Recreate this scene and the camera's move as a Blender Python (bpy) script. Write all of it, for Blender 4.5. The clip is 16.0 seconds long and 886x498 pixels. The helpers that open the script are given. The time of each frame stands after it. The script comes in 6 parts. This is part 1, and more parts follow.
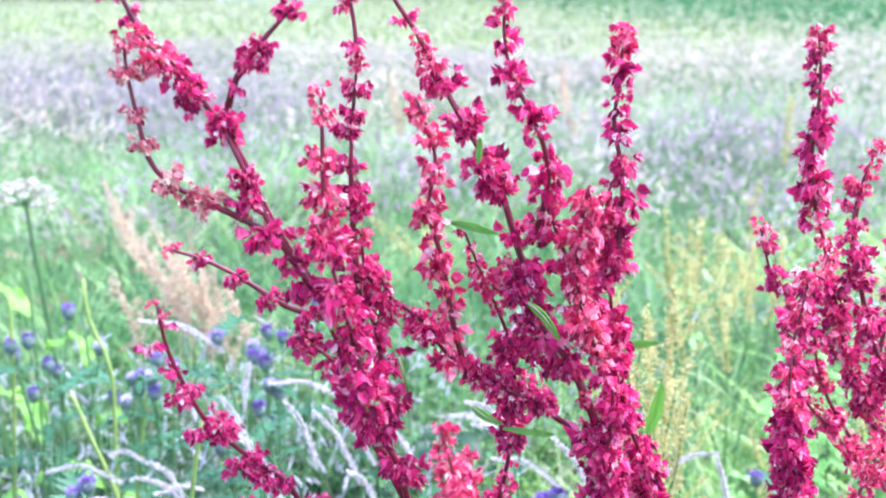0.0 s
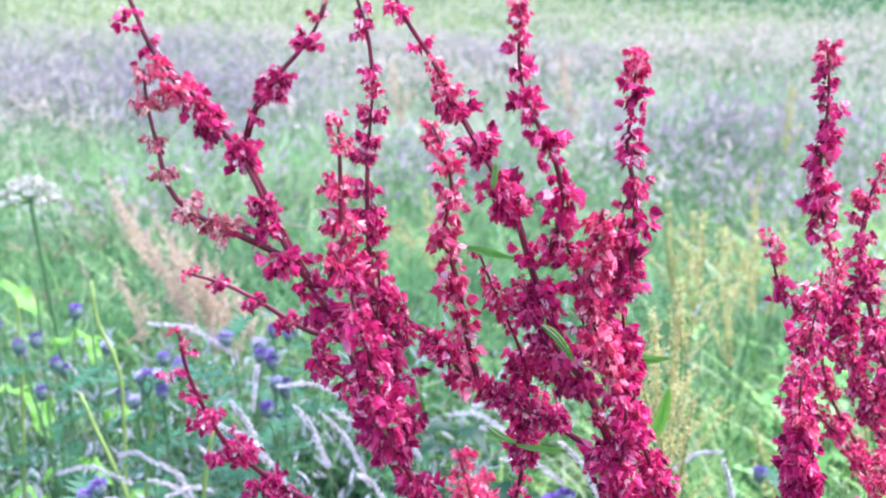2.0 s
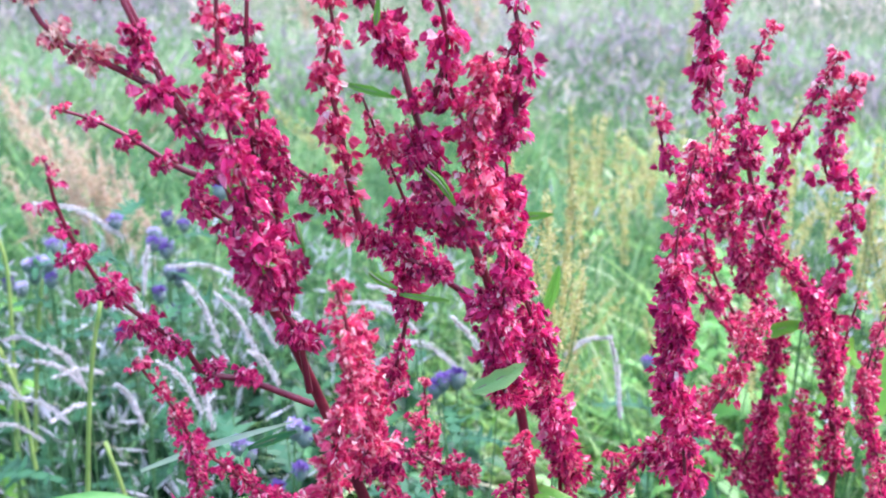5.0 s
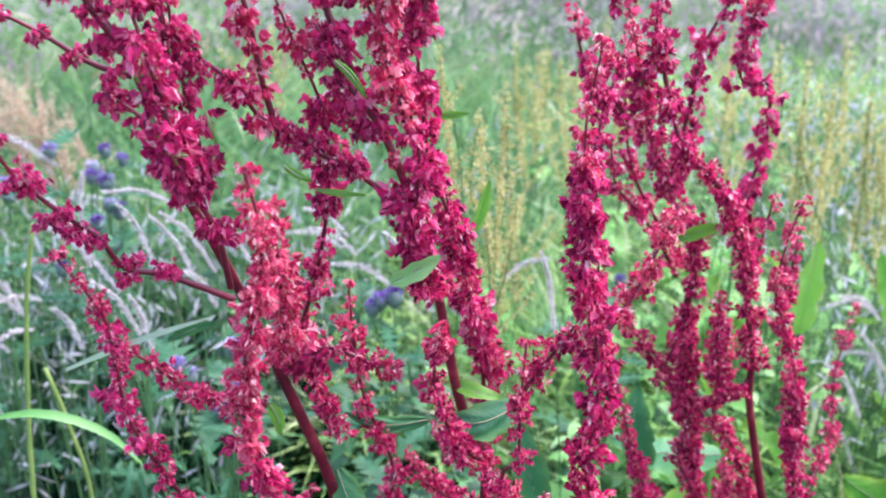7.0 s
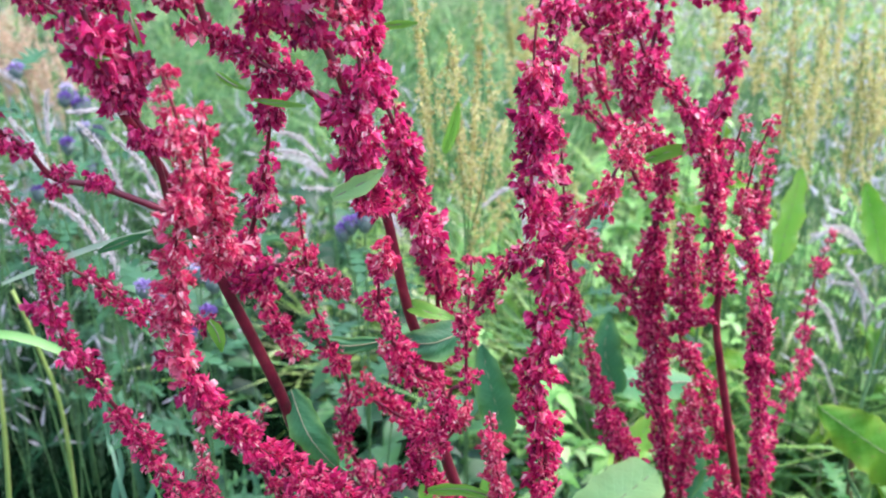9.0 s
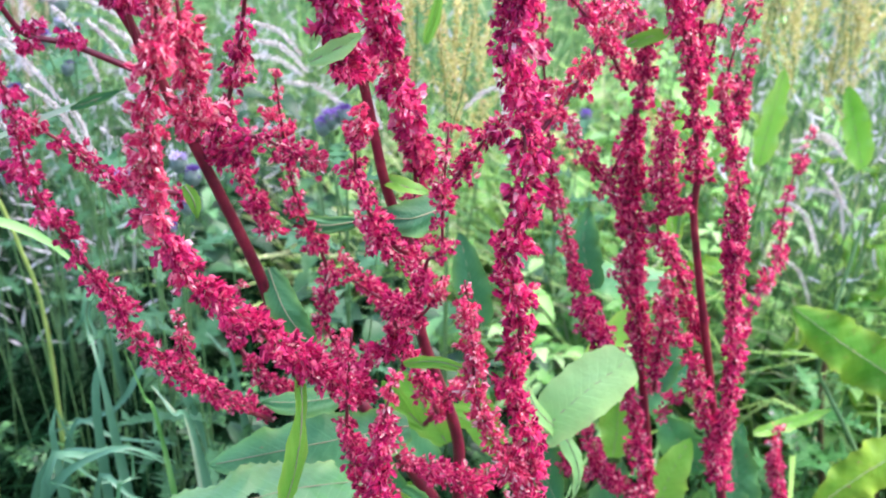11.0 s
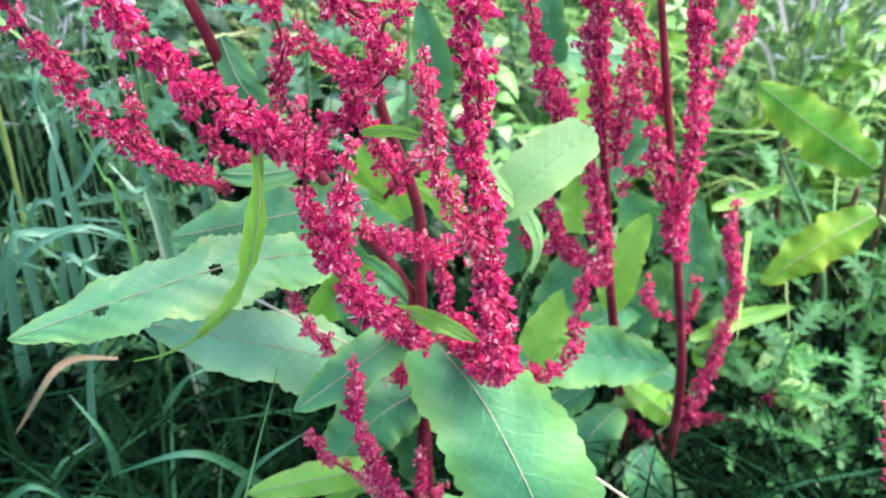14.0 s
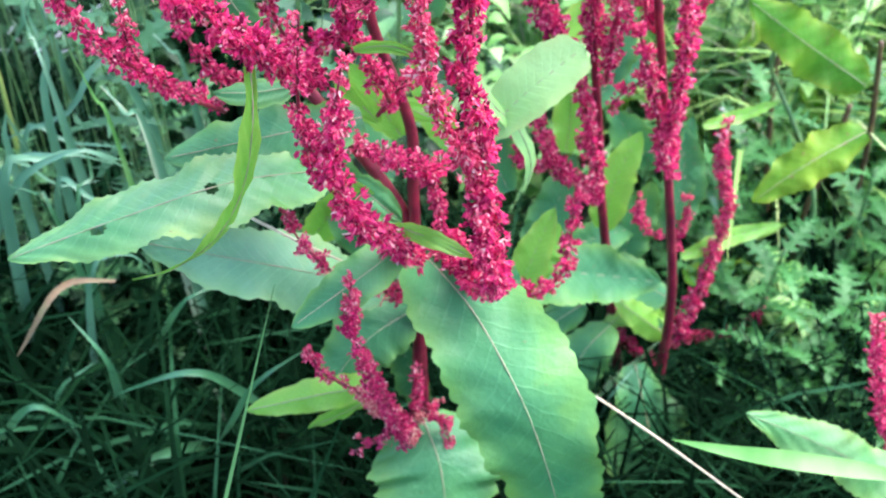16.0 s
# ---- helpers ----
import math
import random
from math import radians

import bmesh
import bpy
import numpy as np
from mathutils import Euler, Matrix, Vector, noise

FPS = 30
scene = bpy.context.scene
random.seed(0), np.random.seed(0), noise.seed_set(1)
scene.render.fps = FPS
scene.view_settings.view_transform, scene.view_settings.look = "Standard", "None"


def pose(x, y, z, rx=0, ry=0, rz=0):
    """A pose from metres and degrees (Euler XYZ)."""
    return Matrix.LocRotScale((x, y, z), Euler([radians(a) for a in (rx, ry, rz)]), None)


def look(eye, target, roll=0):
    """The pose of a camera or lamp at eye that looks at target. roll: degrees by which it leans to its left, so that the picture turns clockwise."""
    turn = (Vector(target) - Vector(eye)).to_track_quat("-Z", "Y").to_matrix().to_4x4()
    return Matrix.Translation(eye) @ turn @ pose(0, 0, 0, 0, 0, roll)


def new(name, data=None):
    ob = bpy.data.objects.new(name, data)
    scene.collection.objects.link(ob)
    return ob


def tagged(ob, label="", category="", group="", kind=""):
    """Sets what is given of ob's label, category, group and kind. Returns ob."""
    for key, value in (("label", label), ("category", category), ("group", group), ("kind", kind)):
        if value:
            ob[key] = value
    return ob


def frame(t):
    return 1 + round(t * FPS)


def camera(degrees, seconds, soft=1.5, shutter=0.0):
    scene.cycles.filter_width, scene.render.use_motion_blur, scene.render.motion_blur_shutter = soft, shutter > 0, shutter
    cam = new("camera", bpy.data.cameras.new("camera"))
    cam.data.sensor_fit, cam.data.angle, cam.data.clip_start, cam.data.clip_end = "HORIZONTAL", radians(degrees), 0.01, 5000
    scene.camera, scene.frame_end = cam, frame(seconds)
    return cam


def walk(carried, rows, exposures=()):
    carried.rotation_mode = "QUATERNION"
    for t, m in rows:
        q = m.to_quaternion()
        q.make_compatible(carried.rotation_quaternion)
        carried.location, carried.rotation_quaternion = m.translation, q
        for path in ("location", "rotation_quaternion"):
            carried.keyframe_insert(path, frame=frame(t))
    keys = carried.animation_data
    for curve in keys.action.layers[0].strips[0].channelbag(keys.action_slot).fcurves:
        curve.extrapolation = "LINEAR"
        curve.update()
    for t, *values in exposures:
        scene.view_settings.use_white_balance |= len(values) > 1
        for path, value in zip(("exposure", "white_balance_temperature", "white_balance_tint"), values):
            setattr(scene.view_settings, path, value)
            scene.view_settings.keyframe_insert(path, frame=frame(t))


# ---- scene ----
cam = camera(46.0, 16.0, soft=1.9)
cam.data.dof.use_dof, cam.data.dof.focus_distance, cam.data.dof.aperture_fstop = True, 0.52, 12.5
PATH = [
    (0, (0.11, 0.197, 1.012), (0.022, 2.129, 0.503), -0.3),
    (0.5, (0.087, 0.194, 1.025), (-0.042, 2.135, 0.561), 0.4),
    (1, (0.094, 0.186, 1.039), (-0.039, 2.128, 0.582), -0.5),
    (1.5, (0.104, 0.188, 1.031), (-0.01, 2.122, 0.533), -0.4),
    (2, (0.103, 0.196, 1.03), (0.017, 2.12, 0.491), -0.5),
    (2.5, (0.101, 0.197, 1.023), (0.026, 2.116, 0.462), -0.3),
    (3, (0.106, 0.198, 1.017), (0.039, 2.108, 0.429), -0.3),
    (3.5, (0.097, 0.197, 1.013), (0.039, 2.103, 0.409), 0.2),
    (4, (0.085, 0.198, 1.012), (0.047, 2.103, 0.403), 0.8),
    (4.5, (0.1, 0.196, 1.006), (0.12, 2.083, 0.344), 1.2),
    (5, (0.115, 0.189, 0.997), (0.205, 2.066, 0.314), 1.8),
    (7.5, (0.145, 0.165, 0.97), (0.315, 1.989, 0.168), 1.7),
    (8, (0.158, 0.166, 0.964), (0.306, 1.975, 0.126), 1.3),
    (8.5, (0.164, 0.175, 0.963), (0.313, 1.976, 0.107), 1.7),
    (11, (0.171, 0.159, 0.934), (0.356, 1.885, -0.06), 3.1),
    (11.5, (0.166, 0.167, 0.925), (0.374, 1.875, -0.094), 3.6),
    (12, (0.165, 0.167, 0.915), (0.388, 1.847, -0.146), 4.4),
    (12.5, (0.167, 0.156, 0.906), (0.397, 1.808, -0.198), 4.4),
    (13, (0.168, 0.152, 0.914), (0.415, 1.75, -0.264), 4.5),
    (13.5, (0.173, 0.156, 0.922), (0.41, 1.705, -0.321), 4.2),
    (14, (0.176, 0.158, 0.92), (0.419, 1.645, -0.395), 4.6),
    (14.5, (0.178, 0.158, 0.921), (0.426, 1.597, -0.445), 5.1),
    (15, (0.181, 0.157, 0.924), (0.429, 1.561, -0.478), 4.6),
    (15.5, (0.182, 0.151, 0.924), (0.426, 1.548, -0.487), 4.5),
    (16, (0.175, 0.147, 0.92), (0.425, 1.54, -0.494), 4.6),
]
EXPOSURES = [(0, 2.3, 5400, 27), (1, 2.04, 5380, 28), (5, 1.98, 5480, 25), (8, 1.76, 5800, 23), (11, 2.08, 6000, 24), (12.5, 2.22, 6050, 24), (16, 2.3, 5850, 22)]
walk(cam, [(t, look(eye, target, roll)) for t, eye, target, roll in PATH], EXPOSURES)

# ---------- world, light ----------
world = bpy.data.worlds.new("sky")
scene.world = world
world.use_nodes = True
_n = world.node_tree.nodes
sky = _n.new("ShaderNodeTexSky")
sky.sky_type = 'NISHITA'
sky.sun_disc = False
sky.sun_elevation, sky.sun_rotation = radians(62), radians(70)
sky.air_density, sky.dust_density, sky.ozone_density = 1.0, 2.0, 1.0
world.node_tree.links.new(sky.outputs[0], _n["Background"].inputs[0])
_n["Background"].inputs[1].default_value = 0.17
sun = new("sun", bpy.data.lights.new("sun", 'SUN'))
sun.data.energy, sun.data.angle, sun.data.color = 1.9, radians(50), (1.0, 0.95, 0.86)
sun.matrix_world = look((0, 0, 0), (-0.4, -0.14, -0.9))


# ---------- materials ----------
def mat(name, stops, rough=0.6, scale=40.0, by="noise", gloss=0.3, trans=0.0, bump=0.0, grain=3.0, detail=4.0):
    """Colour ramp over noise (by="noise"), over islands (by="island") over broad patches (by="patch") or over objects (by="object"), mixed with finer grain."""
    m = bpy.data.materials.new(name)
    m.use_nodes = True
    nt = m.node_tree
    N, L = nt.nodes, nt.links
    bsdf = N["Principled BSDF"]
    ramp = N.new("ShaderNodeValToRGB")
    e = ramp.color_ramp.elements
    while len(e) < len(stops):
        e.new(0.5)
    for k, (p, c) in enumerate(stops):
        e[k].position, e[k].color = p, (*c, 1)
    tc = N.new("ShaderNodeTexCoord")
    ns = N.new("ShaderNodeTexNoise")
    ns.inputs["Scale"].default_value, ns.inputs["Detail"].default_value = scale, detail
    L.new(tc.outputs["Object"], ns.inputs["Vector"])
    if by == "noise":
        L.new(ns.outputs["Fac"], ramp.inputs[0])
    else:
        src = N.new("ShaderNodeNewGeometry").outputs["Random Per Island"] if by != "object" else N.new("ShaderNodeObjectInfo").outputs["Random"]
        if by == "both":
            whole = N.new("ShaderNodeMath")
            whole.operation = 'ADD'
            wrap = N.new("ShaderNodeMath")
            wrap.operation = 'FRACT'
            L.new(src, whole.inputs[0])
            L.new(N.new("ShaderNodeObjectInfo").outputs["Random"], whole.inputs[1])
            L.new(whole.outputs[0], wrap.inputs[0])
            src = wrap.outputs[0]
        mx = N.new("ShaderNodeMath")
        mx.operation = 'MULTIPLY_ADD'
        mx.inputs[1].default_value = 1.0 if by == "patch" else 0.5
        sub = N.new("ShaderNodeMath")
        sub.operation = 'MULTIPLY_ADD'
        sub.inputs[1].default_value, sub.inputs[2].default_value = (0.3, -0.15) if by == "patch" else (1.0, -0.25)
        L.new(ns.outputs["Fac"], mx.inputs[0])
        L.new(src, sub.inputs[0])
        L.new(sub.outputs[0], mx.inputs[2])
        L.new(mx.outputs[0], ramp.inputs[0])
    L.new(ramp.outputs[0], bsdf.inputs["Base Color"])
    bsdf.inputs["Roughness"].default_value = rough
    bsdf.inputs["Specular IOR Level"].default_value = gloss
    if bump:
        n2 = N.new("ShaderNodeTexNoise")
        n2.inputs["Scale"].default_value = scale * grain
        L.new(tc.outputs["Object"], n2.inputs["Vector"])
        b = N.new("ShaderNodeBump")
        b.inputs["Strength"].default_value, b.inputs["Distance"].default_value = bump, 0.002
        L.new(n2.outputs["Fac"], b.inputs["Height"])
        L.new(b.outputs[0], bsdf.inputs["Normal"])
    if trans:
        tr = N.new("ShaderNodeBsdfTranslucent")
        L.new(ramp.outputs[0], tr.inputs[0])
        ms = N.new("ShaderNodeMixShader")
        ms.inputs[0].default_value = trans
        L.new(bsdf.outputs[0], ms.inputs[1])
        L.new(tr.outputs[0], ms.inputs[2])
        L.new(ms.outputs[0], N["Material Output"].inputs[0])
    return m


CRIMSON = mat("crimson_valves", [(0.02, (0.21, 0.006, 0.05)), (0.25, (0.5, 0.012, 0.108)), (0.55, (0.73, 0.032, 0.18)), (0.82, (0.84, 0.11, 0.27)), (0.95, (0.88, 0.29, 0.4)), (1.0, (0.92, 0.7, 0.64))], 0.42, 300, "both", 0.4, 0.48)
CARMINE = mat("carmine_valves", [(0.02, (0.19, 0.006, 0.042)), (0.22, (0.48, 0.011, 0.1)), (0.5, (0.73, 0.03, 0.17)), (0.78, (0.85, 0.1, 0.25)), (0.95, (0.9, 0.27, 0.33)), (1.0, (0.94, 0.7, 0.6))], 0.5, 300, "both", 0.28, 0.52)
WITHERED = mat("withered_valves", [(0.02, (0.36, 0.02, 0.06)), (0.35, (0.66, 0.1, 0.16)), (0.65, (0.76, 0.36, 0.3)), (1.0, (0.86, 0.72, 0.52))], 0.6, 300, "both", 0.2, 0.45)
ROSE = mat("rose_valves", [(0.02, (0.36, 0.01, 0.06)), (0.3, (0.64, 0.03, 0.12)), (0.62, (0.81, 0.1, 0.21)), (0.88, (0.89, 0.3, 0.35)), (1.0, (0.93, 0.74, 0.66))], 0.42, 300, "both", 0.4, 0.5)
REDSTEM = mat("red_stem", [(0.3, (0.08, 0.005, 0.015)), (0.6, (0.19, 0.012, 0.028)), (0.8, (0.29, 0.045, 0.05))], 0.4, 60, bump=0.3, gloss=0.4)


def leaf_mat(name, stops, margin, rough=0.4, gloss=0.45, trans=0.25, veins=0.14, edge=0.5, spots=0.72):
    """Leaf skin: mottled green, paler side veins that run out from the rib, a yellowing margin and a few brown specks."""
    m = mat(name, stops, rough, 11, gloss=gloss, trans=trans, detail=6)
    nt = m.node_tree
    N, L = nt.nodes, nt.links

    def calc(op, a, b=0.0, c=0.0):
        n = N.new("ShaderNodeMath")
        n.operation = op
        for k, v in enumerate((a, b, c)):
            if isinstance(v, (int, float)):
                n.inputs[k].default_value = v
            else:
                L.new(v, n.inputs[k])
        return n.outputs[0]

    def blend(fac, a, c):
        n = N.new("ShaderNodeMixRGB")
        L.new(fac, n.inputs[0])
        L.new(a, n.inputs[1])
        n.inputs[2].default_value = (*c, 1)
        return n.outputs[0]

    uv = N.new("ShaderNodeSeparateXYZ")
    L.new(N.new("ShaderNodeUVMap").outputs[0], uv.inputs[0])
    off = calc('ABSOLUTE', calc('MULTIPLY_ADD', uv.outputs[1], 2.0, -1.0))
    tc = N.new("ShaderNodeTexCoord")
    n1 = N.new("ShaderNodeTexNoise")
    n1.inputs["Scale"].default_value = 45
    L.new(tc.outputs["Object"], n1.inputs["Vector"])
    n2 = N.new("ShaderNodeTexNoise")
    n2.inputs["Scale"].default_value, n2.inputs["Detail"].default_value = 190, 5
    L.new(tc.outputs["Object"], n2.inputs["Vector"])
    wob = calc('MULTIPLY_ADD', n1.outputs["Fac"], 0.5, uv.outputs[0])
    line = calc('PINGPONG', calc('SUBTRACT', wob, calc('MULTIPLY', calc('POWER', off, 0.8), 2.2)), 0.5)
    vein = calc('MULTIPLY', calc('SUBTRACT', 1.0, calc('MINIMUM', calc('MULTIPLY', line, 9.0), 1.0)), calc('SUBTRACT', 1.05, off))
    rim = calc('MULTIPLY', calc('POWER', off, 3.2), calc('MULTIPLY', n1.outputs["Fac"], edge * 1.6))
    base = N["Color Ramp"].outputs[0]
    col = blend(calc('MULTIPLY', vein, veins), base, tuple(min(1, 1.7 * v + 0.05) for v in stops[-2][1]))
    col = blend(calc('MINIMUM', rim, 1.0), col, margin)
    speck = calc('MINIMUM', calc('MULTIPLY', calc('MAXIMUM', calc('SUBTRACT', n2.outputs["Fac"], spots), 0.0), 14.0), 1.0)
    col = blend(calc('MULTIPLY', speck, 0.8), col, (0.2, 0.09, 0.05))
    L.new(col, N["Principled BSDF"].inputs["Base Color"])
    for n in N:
        if n.type == 'BSDF_TRANSLUCENT':
            L.new(col, n.inputs[0])
    b = N.new("ShaderNodeBump")
    b.inputs["Strength"].default_value, b.inputs["Distance"].default_value = 0.75, 0.0012
    L.new(calc('MULTIPLY_ADD', vein, -0.22, calc('MULTIPLY', n2.outputs["Fac"], 0.9)), b.inputs["Height"])
    L.new(b.outputs[0], N["Principled BSDF"].inputs["Normal"])
    return m


DOCKLEAF = leaf_mat("dock_leaf", [(0.3, (0.018, 0.1, 0.034)), (0.46, (0.04, 0.175, 0.06)), (0.6, (0.064, 0.222, 0.066)), (0.74, (0.14, 0.32, 0.055))], (0.2, 0.37, 0.04), rough=0.46, gloss=0.32, trans=0.18)
# Yellow-green dock leaf; skylight on flat leaves is also put into its colour.
SUNLEAF = leaf_mat("sunlit_yellow_dock_leaf", [(0.3, (0.045, 0.18, 0.036)), (0.46, (0.09, 0.28, 0.082)), (0.6, (0.15, 0.33, 0.12)), (0.74, (0.26, 0.41, 0.08))], (0.3, 0.44, 0.06), rough=0.4, gloss=0.55, trans=0.2, edge=0.45)
# Waxy dock leaf with a pale bluish sky reflection mixed into the base colour.
WAXLEAF = leaf_mat("waxy_sheen_dock_leaf", [(0.3, (0.06, 0.2, 0.085)), (0.46, (0.115, 0.3, 0.14)), (0.6, (0.165, 0.36, 0.17)), (0.74, (0.23, 0.4, 0.15))], (0.3, 0.46, 0.12), rough=0.44, gloss=0.45, trans=0.18)
PALELEAF = leaf_mat("pale_leaf", [(0.2, (0.22, 0.48, 0.11)), (0.6, (0.34, 0.6, 0.2)), (0.85, (0.46, 0.68, 0.32))], (0.46, 0.6, 0.18), trans=0.35)
GREENLEAF = leaf_mat("green_leaf", [(0.3, (0.025, 0.11, 0.006)), (0.5, (0.06, 0.2, 0.01)), (0.72, (0.17, 0.3, 0.016))], (0.27, 0.33, 0.03), rough=0.5, gloss=0.18, trans=0.3, spots=0.64)
LIMELEAF = leaf_mat("lime_leaf", [(0.2, (0.10, 0.32, 0.02)), (0.6, (0.2, 0.46, 0.05)), (0.85, (0.36, 0.52, 0.11))], (0.36, 0.48, 0.08), trans=0.35)
BROWNSTEM = mat("brown_stem", [(0.3, (0.06, 0.03, 0.015)), (0.7, (0.13, 0.09, 0.03))], 0.5, 50, bump=0.3)
RIB = mat("leaf_rib", [(0.3, (0.2, 0.28, 0.12)), (0.7, (0.34, 0.27, 0.17))], 0.5, 50)
GRASS = mat("grass_green", [(0.1, (0.04, 0.13, 0.032)), (0.5, (0.095, 0.24, 0.06)), (0.85, (0.19, 0.36, 0.115)), (1.0, (0.46, 0.43, 0.25))], 0.5, 5, "island", 0.3, 0.3)
STEMGRASS = mat("grass_stem", [(0.1, (0.05, 0.13, 0.05)), (0.6, (0.10, 0.2, 0.09)), (1.0, (0.2, 0.28, 0.15))], 0.6, 5, "island", 0.15, 0.2)
BLADE = mat("grass_blade", [(0.1, (0.03, 0.12, 0.045)), (0.6, (0.06, 0.2, 0.075)), (1.0, (0.14, 0.3, 0.13))], 0.35, 12, "island", 0.6, 0.25)
HAZE = mat("seed_grass", [(0.0, (0.58, 0.52, 0.36)), (0.35, (0.66, 0.57, 0.43)), (0.7, (0.71, 0.61, 0.48)), (1.0, (0.77, 0.69, 0.56))], 0.8, 2, "island", 0.1, 0.5)
MAUVE = mat("mauve_grass", [(0.0, (0.36, 0.31, 0.29)), (0.4, (0.45, 0.375, 0.36)), (0.8, (0.54, 0.45, 0.43)), (1.0, (0.64, 0.56, 0.51))], 0.8, 2, "island", 0.1, 0.5)
STRAW = mat("straw_grass", [(0.0, (0.22, 0.36, 0.1)), (0.4, (0.36, 0.46, 0.16)), (0.8, (0.5, 0.53, 0.24)), (1.0, (0.62, 0.6, 0.34))], 0.8, 0.6, "island", 0.1, 0.3)
RUST = mat("rust_grass", [(0.0, (0.38, 0.24, 0.14)), (0.6, (0.52, 0.36, 0.22)), (1.0, (0.6, 0.48, 0.34))], 0.8, 2, "island", 0.1, 0.3)
SILVER = mat("silver_grass", [(0.0, (0.4, 0.42, 0.36)), (0.5, (0.6, 0.58, 0.57)), (1.0, (0.76, 0.72, 0.73))], 0.7, 3, "island", 0.2, 0.4)
STRAWHEAD = mat("ripe_grass", [(0.0, (0.46, 0.52, 0.26)), (0.5, (0.58, 0.59, 0.34)), (1.0, (0.68, 0.65, 0.44))], 0.8, 1, "island", 0.1, 0.3)
MIDGRASS = mat("mid_grass", [(0.05, (0.19, 0.33, 0.12)), (0.5, (0.32, 0.46, 0.2)), (0.85, (0.43, 0.54, 0.28)), (1.0, (0.6, 0.57, 0.42))], 0.6, 1.2, "island", 0.2, 0.35)
# Yellow-green grass with strong sunlight put into its colour.
SUNGRASS = mat("fresh_grass", [(0.05, (0.19, 0.4, 0.07)), (0.5, (0.37, 0.58, 0.14)), (0.85, (0.54, 0.7, 0.26)), (1.0, (0.72, 0.72, 0.44))], 0.5, 3, "island", 0.35, 0.45)
TUFT = mat("tuft_grass", [(0.3, (0.03, 0.11, 0.03)), (0.45, (0.08, 0.23, 0.06)), (0.58, (0.18, 0.36, 0.1)), (0.75, (0.38, 0.48, 0.2))], 0.5, 1.6, "patch", 0.3, 0.35)
PALETUFT = mat("pale_tuft_grass", [(0.2, (0.22, 0.38, 0.16)), (0.45, (0.42, 0.5, 0.26)), (0.6, (0.55, 0.53, 0.37)), (0.8, (0.62, 0.52, 0.46))], 0.6, 1.1, "patch", 0.2, 0.4)
# Near-black grass: the shade low among the stems is put into its colour.
SHADEGRASS = mat("shaded_grass", [(0.1, (0.001, 0.006, 0.0018)), (0.6, (0.003, 0.015, 0.0045)), (0.92, (0.007, 0.034, 0.011)), (1.0, (0.022, 0.08, 0.032))], 0.8, 12, "island", 0.02, 0.12)
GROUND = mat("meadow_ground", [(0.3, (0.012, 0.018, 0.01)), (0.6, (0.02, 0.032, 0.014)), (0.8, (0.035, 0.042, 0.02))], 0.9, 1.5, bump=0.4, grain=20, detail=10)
CROP = mat("crop_green", [(0.1, (0.035, 0.15, 0.04)), (0.6, (0.07, 0.24, 0.07)), (1.0, (0.14, 0.34, 0.11))], 0.6, 1, "island", 0.2, 0.3)


# ---------- mesh helpers ----------
class Soup:
    """Collects vertices and faces for one mesh."""

    def __init__(self):
        self.v, self.f, self.n = [], [], 0

    def add(self, verts, faces):
        verts = np.asarray(verts, float).reshape(-1, 3)
        self.v.append(verts)
        self.f.extend(tuple(i + self.n for i in q) for q in faces)
        self.n += len(verts)

    def mesh(self, name, *materials, smooth=True):
        me = bpy.data.meshes.new(name)
        me.from_pydata(np.concatenate(self.v).tolist(), [], self.f)
        for m in materials:
            me.materials.append(m)
        if smooth:
            me.shade_smooth()
        me.update()
        return me


def thing(name, where, label, category, group=""):
    ob = new(name)
    ob.location = where
    ob.empty_display_size = 0.02
    return tagged(ob, label, category, group)


def place(name, me, parent=None, label="", m=None):
    """One mesh object, at m in the world, under its parent."""
    ob = new(name, me)
    m = m or Matrix()
    if parent:
        ob.parent = parent
        base = parent.matrix_basis.copy()
        up = parent.parent
        while up:
            base = up.matrix_basis @ base
            up = up.parent
        ob.matrix_basis = base.inverted() @ m
    else:
        ob.matrix_basis = m
    if label:
        ob["label"] = label
    return ob


def smooth_path(pts, step=0.004):
    """A Catmull-Rom path through pts, at even steps."""
    P = np.asarray(pts, float)
    P = np.vstack([2 * P[0] - P[1], P, 2 * P[-1] - P[-2]])
    out = []
    for a, b, c, d in zip(P, P[1:], P[2:], P[3:]):
        n = max(2, int(np.linalg.norm(c - b) / step))
        for t in np.linspace(0, 1, n, endpoint=False):
            out.append(0.5 * (2 * b + (c - a) * t + (2 * a - 5 * b + 4 * c - d) * t * t + (3 * b - a - 3 * c + d) * t ** 3))
    out.append(P[-2])
    return np.array(out)


def relax(pts, rounds):
    P = np.array(pts, float)
    for _ in range(rounds):
        P[1:-1] = 0.5 * P[1:-1] + 0.25 * (P[:-2] + P[2:])
    return P


def frames_along(P):
    T = np.gradient(P, axis=0)
    T /= np.linalg.norm(T, axis=1)[:, None] + 1e-12
    ref = np.array([0.31, -0.9, 0.3])
    A = np.cross(T, ref)
    A /= np.linalg.norm(A, axis=1)[:, None] + 1e-12
    return T, A, np.cross(T, A)


